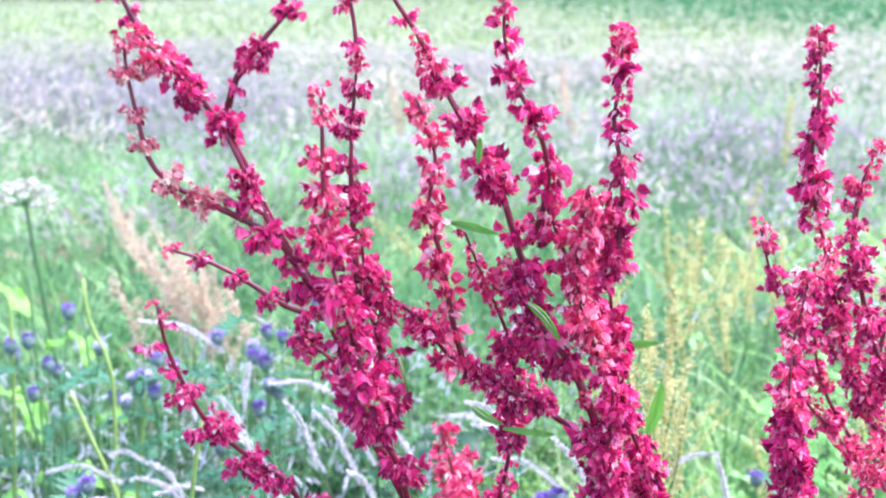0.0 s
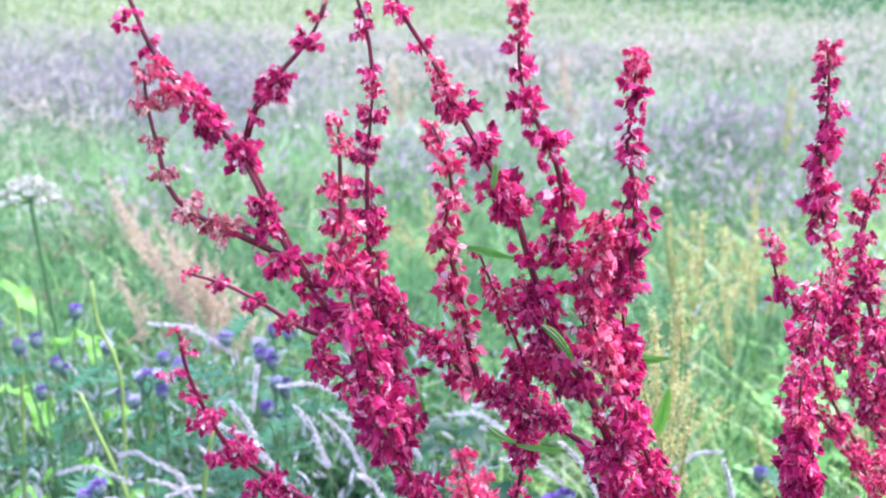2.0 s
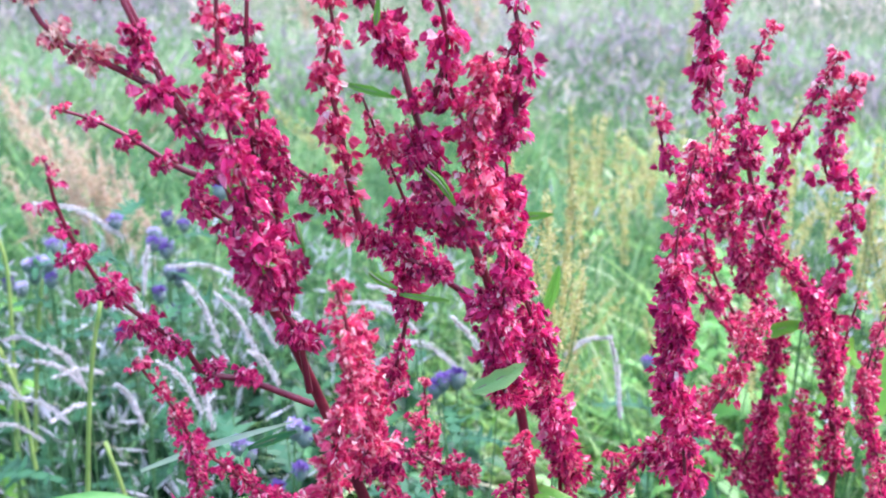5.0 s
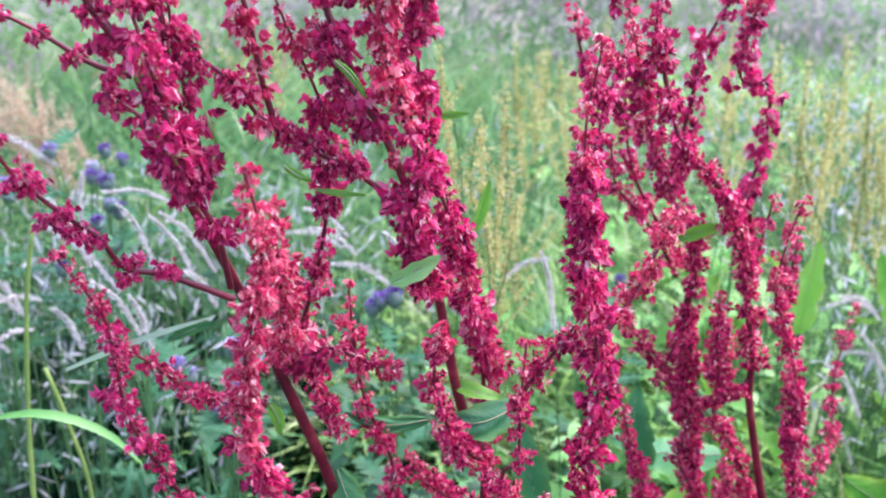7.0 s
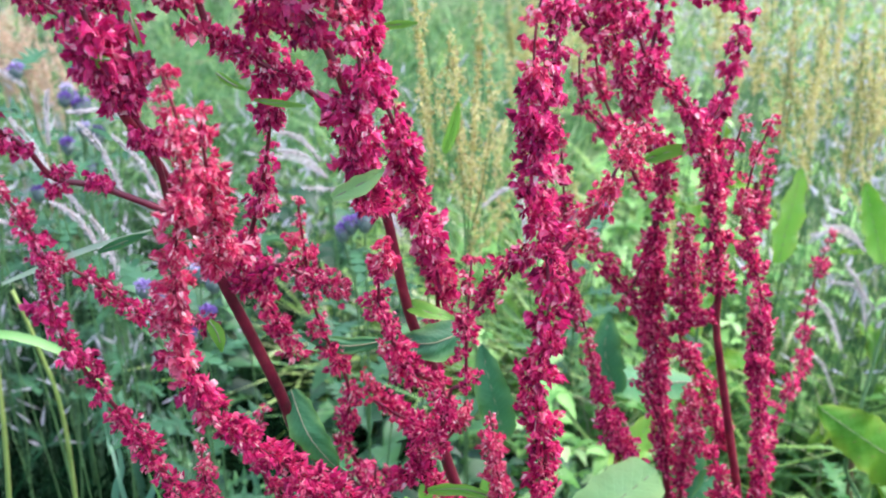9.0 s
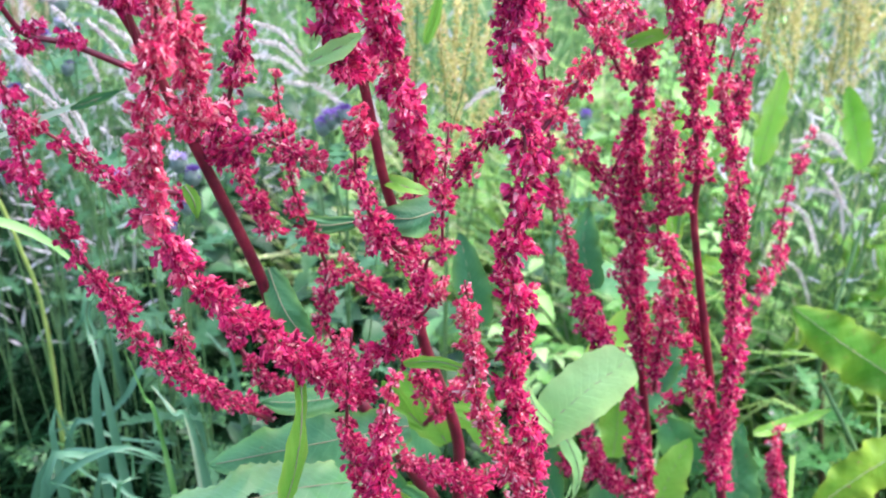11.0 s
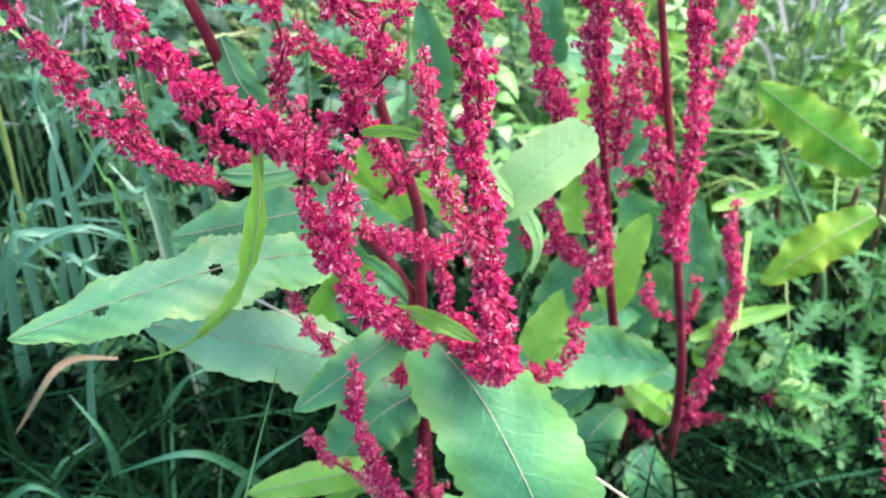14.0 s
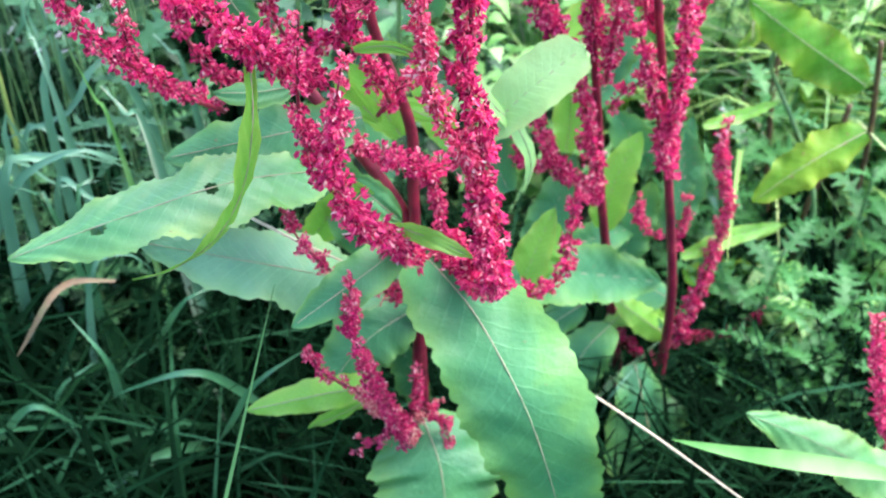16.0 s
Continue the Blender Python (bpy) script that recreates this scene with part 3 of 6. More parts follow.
# ---------- the three red dock plants ----------
dock_front = thing("dock_plant", (0.27, 0.69, -0.06), "tall dock plant with crimson seed spikes and broad green leaves", "dock plant", "red dock plants")
dock_right = thing("dock_plant", (0.53, 0.80, -0.06), "upright dock plant with dark red stems and dense crimson spikes", "dock plant", "red dock plants")
dock_edge = thing("dock_plant", (0.56, 0.60, -0.06), "small dock plant with one short crimson spike", "dock plant", "red dock plants")

stem(dock_front, "stem", [(0.272, 0.69, -0.08), (0.26, 0.69, 0.236), (0.256, 0.7, 0.366), (0.171, 0.71, 0.514), (0.13, 0.71, 0.563), (0.116, 0.7, 0.615), (0.07, 0.67, 0.756), (0.053, 0.635, 0.817), (0.04, 0.625, 0.873), (0.019, 0.62, 0.91), (0.006, 0.615, 0.947), (-0.016, 0.608, 0.979), (-0.030, 0.605, 0.999)], 0.0076, 0.0012)
stem(dock_front, "stem", [(0.285, 0.685, -0.08), (0.262, 0.69, 0.229), (0.249, 0.7, 0.424), (0.245, 0.7, 0.48), (0.217, 0.7, 0.564), (0.213, 0.69, 0.617), (0.194, 0.68, 0.67), (0.178, 0.665, 0.748), (0.156, 0.65, 0.821), (0.127, 0.665, 0.878), (0.115, 0.66, 0.92), (0.102, 0.654, 0.943), (0.089, 0.651, 0.967), (0.078, 0.647, 0.990)], 0.0074, 0.0012)
stem(dock_right, "stem", [(0.545, 0.8, -0.08), (0.522, 0.79, 0.158), (0.482, 0.79, 0.338), (0.414, 0.79, 0.598), (0.414, 0.79, 0.616), (0.4, 0.79, 0.685), (0.377, 0.79, 0.752), (0.345, 0.79, 0.783), (0.329, 0.79, 0.826), (0.319, 0.79, 0.868), (0.323, 0.79, 0.901)], 0.006, 0.0012)
stem(dock_right, "stem", [(0.525, 0.805, -0.08), (0.44, 0.82, 0.28), (0.424, 0.82, 0.36), (0.373, 0.82, 0.613), (0.377, 0.83, 0.704), (0.354, 0.82, 0.732), (0.333, 0.82, 0.78), (0.319, 0.82, 0.833), (0.311, 0.82, 0.861), (0.302, 0.815, 0.885), (0.298, 0.812, 0.91)], 0.006, 0.0012)
spike(dock_front, "med", 0.0080, False, (0.041, 0.612, 0.878), (0.020, 0.610, 0.913), (0.006, 0.610, 0.947), (-0.004, 0.606, 0.966), (-0.016, 0.603, 0.979), (-0.026, 0.599, 0.992))
spike(dock_front, "thin", 0.0062, False, (-0.024, 0.603, 0.990), (-0.030, 0.602, 0.999), (-0.033, 0.601, 1.013), (-0.037, 0.597, 1.026), (-0.042, 0.594, 1.040), (-0.044, 0.590, 1.054))
spike(dock_front, "loose", 0.0062, "dry", (0.019, 0.615, 0.908), (0.006, 0.61, 0.917), (-0.014, 0.605, 0.928), (-0.025, 0.6, 0.939), (-0.027, 0.6, 0.955), (-0.031, 0.6, 0.974), (-0.031, 0.6, 0.989))
spike(dock_front, "loose", 0.0064, False, (0.007, 0.605, 0.962), (0.011, 0.600, 0.974), (0.018, 0.600, 0.982), (0.026, 0.600, 0.992), (0.036, 0.600, 1.000), (0.040, 0.600, 1.011))
spike(dock_front, "thin", 0.0066, "dry", (0.039, 0.600, 1.008), (0.043, 0.600, 1.020), (0.044, 0.600, 1.029), (0.043, 0.600, 1.040))
spike(dock_front, "med", 0.0074, False, (0.052, 0.640, 0.873), (0.050, 0.640, 0.917), (0.051, 0.640, 0.948), (0.054, 0.640, 0.976))
spike(dock_front, "thin", 0.0068, False, (0.054, 0.640, 0.976), (0.053, 0.640, 0.998), (0.049, 0.640, 1.012), (0.045, 0.640, 1.023))
spike(dock_front, "loose", 0.0070, True, (0.048, 0.61, 0.894), (0.043, 0.61, 0.92), (0.043, 0.61, 0.942), (0.043, 0.61, 0.967))
spike(dock_front, "loose", 0.0060, False, (0.038, 0.63, 0.866), (0.021, 0.63, 0.871), (0.006, 0.63, 0.882), (-0.008, 0.63, 0.89), (-0.017, 0.63, 0.894), (-0.03, 0.63, 0.897))
spike(dock_front, "dense", 0.0090, False, (0.059, 0.61, 0.827), (0.058, 0.6, 0.851), (0.053, 0.6, 0.873), (0.048, 0.6, 0.894), (0.041, 0.6, 0.916))
spike(dock_front, "loose", 0.0080, False, (0.065, 0.64, 0.81), (0.063, 0.64, 0.838), (0.056, 0.645, 0.868), (0.053, 0.645, 0.901))
knots(dock_front, 0.0070, (0.163, 0.666, 0.790), (0.138, 0.664, 0.809), (0.131, 0.662, 0.814), (0.124, 0.660, 0.818), (0.115, 0.658, 0.825), (0.106, 0.655, 0.829), (0.099, 0.653, 0.837), (0.089, 0.651, 0.843), (0.085, 0.649, 0.854), (0.077, 0.647, 0.862), (0.065, 0.645, 0.872))
spike(dock_front, "loose", 0.0080, False, (0.091, 0.7, 0.673), (0.107, 0.69, 0.716), (0.119, 0.68, 0.767), (0.123, 0.67, 0.814), (0.12, 0.66, 0.846), (0.109, 0.655, 0.874), (0.099, 0.65, 0.901))
spike(dock_front, "med", 0.0086, False, (0.144, 0.660, 0.832), (0.127, 0.655, 0.880), (0.114, 0.655, 0.921), (0.102, 0.651, 0.943), (0.089, 0.648, 0.967), (0.078, 0.644, 0.990))
spike(dock_front, "thin", 0.0066, False, (0.078, 0.644, 0.990), (0.067, 0.641, 1.007), (0.062, 0.637, 1.022), (0.060, 0.634, 1.038), (0.060, 0.630, 1.053))
spike(dock_front, "slim", 0.0070, True, (0.099, 0.64, 0.842), (0.093, 0.635, 0.869), (0.09, 0.63, 0.895), (0.083, 0.625, 0.918), (0.089, 0.62, 0.937), (0.08, 0.62, 0.964))
spike(dock_front, "slim", 0.0070, False, (0.129, 0.655, 0.894), (0.136, 0.65, 0.92), (0.134, 0.645, 0.94), (0.124, 0.64, 0.961), (0.116, 0.64, 0.981), (0.116, 0.635, 1.008))
spike(dock_front, "dense", 0.0090, False, (0.215, 0.7, 0.669), (0.207, 0.69, 0.701), (0.195, 0.68, 0.744), (0.185, 0.67, 0.784), (0.175, 0.67, 0.808), (0.169, 0.665, 0.842), (0.166, 0.66, 0.871), (0.164, 0.66, 0.898), (0.163, 0.66, 0.924), (0.171, 0.66, 0.928))
spike(dock_front, "slim", 0.0070, False, (0.168, 0.66, 0.880), (0.17, 0.66, 0.925), (0.164, 0.66, 0.947), (0.167, 0.66, 0.965), (0.167, 0.66, 0.987))
spike(dock_front, "dense", 0.0080, True, (0.158, 0.64, 0.847), (0.151, 0.64, 0.871), (0.149, 0.64, 0.899), (0.153, 0.64, 0.924))
spike(dock_front, "loose", 0.0070, False, (0.161, 0.65, 0.855), (0.153, 0.65, 0.876), (0.144, 0.65, 0.89), (0.136, 0.65, 0.912))
spike(dock_front, "dense", 0.0090, False, (0.175, 0.65, 0.748), (0.164, 0.65, 0.767), (0.164, 0.645, 0.791), (0.167, 0.64, 0.825), (0.16, 0.64, 0.853))
spike(dock_front, "dense", 0.0080, False, (0.152, 0.65, 0.832), (0.138, 0.65, 0.852), (0.127, 0.65, 0.865), (0.119, 0.645, 0.887))
spike(dock_front, "dense", 0.0100, False, (0.186, 0.645, 0.560), (0.159, 0.62, 0.591), (0.135, 0.6, 0.626), (0.108, 0.59, 0.658), (0.091, 0.575, 0.695), (0.087, 0.57, 0.735))
spike(dock_front, "dense", 0.0080, True, (0.087, 0.57, 0.725), (0.09, 0.565, 0.768), (0.098, 0.56, 0.802), (0.097, 0.56, 0.828), (0.092, 0.56, 0.846))
spike(dock_front, "dense", 0.0090, True, (0.103, 0.61, 0.732), (0.103, 0.6, 0.761), (0.102, 0.59, 0.79), (0.101, 0.59, 0.818))
knots(dock_front, 0.0064, (0.077, 0.632, 0.756), (0.046, 0.626, 0.772), (0.029, 0.620, 0.778), (0.022, 0.614, 0.794), (0.015, 0.609, 0.803), (0.007, 0.603, 0.813), (-0.003, 0.597, 0.826), (-0.007, 0.591, 0.835), (-0.011, 0.585, 0.849))
spike(dock_front, "thin", 0.0066, False, (-0.013, 0.590, 0.848), (-0.018, 0.587, 0.863), (-0.020, 0.583, 0.879), (-0.019, 0.580, 0.887))
spike(dock_front, "med", 0.0070, False, (0.116, 0.64, 0.548), (0.074, 0.62, 0.599), (0.058, 0.61, 0.637), (0.057, 0.6, 0.655), (0.043, 0.595, 0.684), (0.031, 0.59, 0.716), (0.028, 0.59, 0.749), (0.025, 0.59, 0.769), (0.007, 0.585, 0.802))
spike(dock_front, "med", 0.0070, False, (0.127, 0.66, 0.526), (0.112, 0.65, 0.542), (0.096, 0.64, 0.562), (0.084, 0.63, 0.592), (0.082, 0.63, 0.623))
spike(dock_front, "loose", 0.0070, False, (0.089, 0.68, 0.667), (0.057, 0.66, 0.684), (0.049, 0.65, 0.694), (0.032, 0.64, 0.718), (0.013, 0.63, 0.736))
spike(dock_front, "dense", 0.0090, False, (0.095, 0.69, 0.683), (0.122, 0.675, 0.707), (0.142, 0.67, 0.698), (0.16, 0.67, 0.694))
spike(dock_front, "med", 0.0080, False, (0.186, 0.72, 0.507), (0.164, 0.72, 0.539), (0.157, 0.72, 0.561), (0.159, 0.72, 0.599), (0.142, 0.72, 0.643), (0.136, 0.72, 0.676), (0.132, 0.71, 0.725))
spike(dock_front, "dense", 0.0080, False, (0.212, 0.66, 0.64), (0.197, 0.645, 0.655), (0.183, 0.635, 0.681), (0.175, 0.63, 0.715), (0.179, 0.63, 0.742))
spike(dock_front, "med", 0.0080, False, (0.214, 0.71, 0.609), (0.21, 0.7, 0.679), (0.2, 0.7, 0.73), (0.19, 0.69, 0.768), (0.181, 0.69, 0.801))
spike(dock_front, "med", 0.0070, False, (0.228, 0.67, 0.522), (0.197, 0.65, 0.608), (0.21, 0.63, 0.631), (0.213, 0.62, 0.667), (0.22, 0.62, 0.659), (0.219, 0.62, 0.695), (0.22, 0.62, 0.736))
spike(dock_front, "dense", 0.0100, False, (0.252, 0.68, 0.392), (0.272, 0.65, 0.401), (0.289, 0.6, 0.419), (0.291, 0.595, 0.448), (0.278, 0.6, 0.502), (0.273, 0.61, 0.558), (0.261, 0.615, 0.582), (0.265, 0.62, 0.619), (0.256, 0.625, 0.664), (0.262, 0.63, 0.68), (0.261, 0.64, 0.724), (0.251, 0.645, 0.766), (0.25, 0.65, 0.808), (0.249, 0.655, 0.84), (0.256, 0.66, 0.878))
spike(dock_front, "dense", 0.0090, False, (0.293, 0.59, 0.422), (0.283, 0.585, 0.464), (0.275, 0.59, 0.498))
spike(dock_front, "dense", 0.0080, True, (0.278, 0.61, 0.502), (0.263, 0.6, 0.542), (0.242, 0.6, 0.581), (0.237, 0.6, 0.618), (0.23, 0.6, 0.662))
spike(dock_front, "dense", 0.0080, False, (0.262, 0.64, 0.491), (0.241, 0.62, 0.509), (0.218, 0.6, 0.536), (0.203, 0.592, 0.556))
spike(dock_front, "dense", 0.0100, False, (0.243, 0.64, 0.419), (0.22, 0.61, 0.463), (0.202, 0.59, 0.5), (0.189, 0.58, 0.538), (0.187, 0.58, 0.566), (0.191, 0.58, 0.592), (0.194, 0.58, 0.616))
spike(dock_front, "med", 0.0070, False, (0.19, 0.61, 0.511), (0.179, 0.6, 0.538), (0.172, 0.6, 0.562), (0.172, 0.6, 0.596), (0.174, 0.6, 0.631))
spike(dock_front, "med", 0.0060, False, (0.236, 0.67, 0.344), (0.197, 0.65, 0.386), (0.178, 0.64, 0.415), (0.164, 0.64, 0.442), (0.157, 0.64, 0.472))
spike(dock_front, "dense", 0.0070, False, (0.245, 0.63, 0.202), (0.228, 0.61, 0.285), (0.21, 0.6, 0.347), (0.198, 0.595, 0.401), (0.199, 0.59, 0.452))
spike(dock_front, "med", 0.0060, False, (0.235, 0.63, 0.243), (0.208, 0.63, 0.278), (0.179, 0.63, 0.305), (0.169, 0.63, 0.336))
spike(dock_front, "med", 0.0060, False, (0.241, 0.64, 0.204), (0.253, 0.64, 0.257), (0.252, 0.64, 0.296))
spike(dock_front, "med", 0.0060, False, (0.248, 0.63, 0.233), (0.221, 0.62, 0.228), (0.2, 0.61, 0.229))
spike(dock_front, "dense", 0.0066, "dry", (0.251, 0.630, 0.208), (0.234, 0.627, 0.242), (0.218, 0.623, 0.271), (0.203, 0.620, 0.293))
spike(dock_front, "dense", 0.0068, False, (0.257, 0.640, 0.201), (0.242, 0.637, 0.223), (0.227, 0.633, 0.252), (0.224, 0.630, 0.286))
spike(dock_front, "med", 0.0062, "dry", (0.251, 0.650, 0.203), (0.265, 0.650, 0.221), (0.275, 0.650, 0.236))
spike(dock_front, "med", 0.0060, False, (0.241, 0.645, 0.195), (0.220, 0.645, 0.189), (0.206, 0.645, 0.198))
spike(dock_front, "med", 0.0060, False, (0.254, 0.64, 0.242), (0.275, 0.64, 0.22), (0.286, 0.64, 0.17))
spike(dock_front, "dense", 0.0080, False, (0.305, 0.66, 0.362), (0.336, 0.67, 0.335), (0.365, 0.69, 0.326), (0.377, 0.71, 0.349), (0.378, 0.72, 0.376), (0.392, 0.73, 0.402))
spike(dock_front, "dense", 0.0070, False, (0.294, 0.63, 0.395), (0.276, 0.625, 0.434), (0.257, 0.62, 0.466), (0.251, 0.62, 0.502))
spike(dock_front, "dense", 0.0080, False, (0.227, 0.66, 0.685), (0.24, 0.655, 0.709), (0.251, 0.65, 0.73))
spike(dock_front, "loose", 0.0070, False, (0.208, 0.73, 0.554), (0.186, 0.725, 0.58), (0.169, 0.72, 0.607))
spike(dock_front, "med", 0.0070, False, (0.139, 0.69, 0.525), (0.117, 0.68, 0.545), (0.103, 0.68, 0.582), (0.11, 0.68, 0.608))
spike(dock_right, "dense", 0.0090, False, (0.28, 0.72, 0.665), (0.282, 0.72, 0.706), (0.274, 0.72, 0.709), (0.271, 0.72, 0.752), (0.27, 0.72, 0.787), (0.275, 0.73, 0.82), (0.284, 0.74, 0.843), (0.295, 0.75, 0.87))
spike(dock_right, "dense", 0.0090, False, (0.402, 0.81, 0.457), (0.37, 0.81, 0.617), (0.374, 0.82, 0.707), (0.351, 0.81, 0.736), (0.33, 0.81, 0.783), (0.316, 0.81, 0.835), (0.308, 0.81, 0.863), (0.302, 0.81, 0.880))
spike(dock_right, "slim", 0.0085, False, (0.304, 0.810, 0.873), (0.298, 0.810, 0.908), (0.300, 0.810, 0.949), (0.296, 0.810, 0.980))
spike(dock_right, "dense", 0.0080, False, (0.396, 0.78, 0.689), (0.374, 0.78, 0.755), (0.342, 0.78, 0.786), (0.326, 0.78, 0.829), (0.315, 0.78, 0.87), (0.319, 0.78, 0.903), (0.327, 0.78, 0.922))
spike(dock_right, "slim", 0.0080, False, (0.347, 0.81, 0.764), (0.354, 0.82, 0.792), (0.357, 0.82, 0.815), (0.361, 0.82, 0.848), (0.375, 0.82, 0.873), (0.384, 0.82, 0.896))
spike(dock_right, "slim", 0.0080, False, (0.39, 0.8, 0.733), (0.397, 0.81, 0.748), (0.407, 0.82, 0.76), (0.41, 0.82, 0.788), (0.407, 0.82, 0.822), (0.387, 0.82, 0.819), (0.389, 0.82, 0.856), (0.399, 0.82, 0.884))
spike(dock_right, "med", 0.0070, False, (0.399, 0.8, 0.735), (0.407, 0.8, 0.692), (0.41, 0.8, 0.721), (0.414, 0.8, 0.747))
spike(dock_right, "med", 0.0070, False, (0.446, 0.84, 0.685), (0.454, 0.84, 0.646), (0.453, 0.84, 0.682), (0.455, 0.84, 0.71))
spike(dock_right, "slim", 0.0070, False, (0.316, 0.81, 0.794), (0.297, 0.81, 0.816), (0.281, 0.81, 0.834), (0.272, 0.81, 0.864))
spike(dock_right, "med", 0.0070, False, (0.371, 0.85, 0.668), (0.356, 0.85, 0.695), (0.336, 0.85, 0.721), (0.318, 0.85, 0.74), (0.313, 0.85, 0.773))
spike(dock_right, "med", 0.0070, False, (0.383, 0.86, 0.668), (0.338, 0.86, 0.735), (0.325, 0.86, 0.78), (0.321, 0.86, 0.827))
spike(dock_right, "dense", 0.0080, True, (0.282, 0.7, 0.701), (0.301, 0.71, 0.723), (0.314, 0.72, 0.748), (0.327, 0.73, 0.769))
spike(dock_right, "dense", 0.0080, False, (0.475, 0.79, 0.358), (0.461, 0.77, 0.422), (0.456, 0.76, 0.483), (0.437, 0.76, 0.574), (0.431, 0.76, 0.629), (0.44, 0.76, 0.565), (0.431, 0.76, 0.631), (0.414, 0.76, 0.68), (0.408, 0.76, 0.687), (0.408, 0.76, 0.725), (0.416, 0.76, 0.76))
spike(dock_right, "loose", 0.0070, False, (0.467, 0.8, 0.49), (0.497, 0.83, 0.514), (0.518, 0.86, 0.527), (0.523, 0.88, 0.555), (0.535, 0.9, 0.581), (0.551, 0.92, 0.61))
spike(dock_right, "dense", 0.0090, False, (0.542, 0.81, 0.08), (0.566, 0.83, 0.136), (0.574, 0.84, 0.2), (0.579, 0.85, 0.248), (0.556, 0.85, 0.31), (0.551, 0.85, 0.359))
spike(dock_right, "dense", 0.0070, False, (0.562, 0.83, 0.073), (0.614, 0.85, 0.054), (0.648, 0.85, 0.061), (0.659, 0.85, 0.102))
spike(dock_right, "med", 0.0060, False, (0.542, 0.82, 0.048), (0.501, 0.82, 0.08), (0.474, 0.82, 0.128))
spike(dock_right, "med", 0.0050, False, (0.539, 0.81, 0.051), (0.487, 0.81, 0.112), (0.478, 0.81, 0.173), (0.484, 0.81, 0.205))
spike(dock_right, "dense", 0.0080, False, (0.425, 0.8, 0.326), (0.381, 0.78, 0.46), (0.351, 0.77, 0.508), (0.336, 0.77, 0.541), (0.362, 0.77, 0.501), (0.341, 0.77, 0.536), (0.324, 0.77, 0.582), (0.312, 0.77, 0.624))
spike(dock_right, "med", 0.0070, False, (0.323, 0.82, 0.577), (0.304, 0.82, 0.69), (0.298, 0.82, 0.737))
spike(dock_right, "dense", 0.0080, False, (0.443, 0.8, 0.482), (0.415, 0.8, 0.547), (0.391, 0.8, 0.588), (0.398, 0.8, 0.62), (0.385, 0.8, 0.675))
spike(dock_right, "dense", 0.0080, False, (0.473, 0.77, 0.356), (0.419, 0.77, 0.502), (0.402, 0.78, 0.516), (0.393, 0.78, 0.535))
spike(dock_front, "dense", 0.0080, False, (0.427, 0.8, 0.312), (0.389, 0.79, 0.352), (0.361, 0.78, 0.401), (0.349, 0.78, 0.443))
spike(dock_right, "med", 0.0060, False, (0.516, 0.81, 0.226), (0.524, 0.82, 0.253), (0.521, 0.82, 0.293))
spike(dock_right, "med", 0.0060, False, (0.498, 0.8, 0.259), (0.473, 0.8, 0.275), (0.462, 0.8, 0.317))
spike(dock_edge, "med", 0.0080, False, (0.661, 0.6, 0.188), (0.619, 0.6, 0.272), (0.578, 0.6, 0.37))
spike(dock_right, "dense", 0.0080, False, (0.387, 0.8, 0.579), (0.363, 0.8, 0.606), (0.34, 0.8, 0.632), (0.32, 0.8, 0.666))
spike(dock_right, "dense", 0.0080, False, (0.383, 0.81, 0.606), (0.363, 0.8, 0.647), (0.351, 0.8, 0.611))
spike(dock_front, "med", 0.0080, False, (0.125, 0.71, 0.625), (0.115, 0.7, 0.667), (0.104, 0.69, 0.688))
spike(dock_front, "med", 0.0080, False, (0.218, 0.71, 0.565), (0.194, 0.71, 0.58), (0.174, 0.71, 0.595))
spike(dock_front, "dense", 0.0080, False, (0.179, 0.66, 0.565), (0.199, 0.655, 0.592), (0.217, 0.65, 0.611), (0.224, 0.65, 0.634))
spike(dock_right, "med", 0.0070, False, (0.401, 0.8, 0.458), (0.387, 0.8, 0.511), (0.371, 0.8, 0.546), (0.377, 0.8, 0.579))
spike(dock_right, "dense", 0.0080, False, (0.409, 0.78, 0.63), (0.398, 0.78, 0.683), (0.388, 0.78, 0.725), (0.386, 0.78, 0.736))
knots(dock_front, 0.0092, (0.074, 0.645, 0.756), (0.069, 0.641, 0.789), (0.058, 0.637, 0.810), (0.057, 0.633, 0.817), (0.054, 0.629, 0.834), (0.052, 0.625, 0.845))
spike(dock_front, "med", 0.0090, False, (0.181, 0.66, 0.738), (0.166, 0.65, 0.791), (0.156, 0.645, 0.823))
spike(dock_front, "med", 0.0080, False, (0.058, 0.62, 0.834), (0.046, 0.62, 0.847), (0.036, 0.62, 0.857), (0.027, 0.62, 0.861))
spike(dock_right, "dense", 0.0080, False, (0.409, 0.79, 0.444), (0.406, 0.79, 0.497), (0.409, 0.79, 0.527), (0.402, 0.79, 0.547))
spike(dock_right, "med", 0.0080, False, (0.444, 0.78, 0.459), (0.428, 0.78, 0.448), (0.413, 0.78, 0.432))
spike(dock_front, "med", 0.0080, False, (0.222, 0.69, 0.496), (0.235, 0.68, 0.526), (0.242, 0.68, 0.535))
spike(dock_front, "med", 0.0070, False, (0.265, 0.7, 0.341), (0.238, 0.69, 0.315), (0.212, 0.69, 0.324))
spike(dock_right, "med", 0.0070, False, (0.379, 0.79, 0.36), (0.352, 0.78, 0.37), (0.333, 0.78, 0.417))
spike(dock_right, "dense", 0.0080, False, (0.412, 0.79, 0.616), (0.391, 0.78, 0.604), (0.38, 0.78, 0.657), (0.38, 0.78, 0.681))

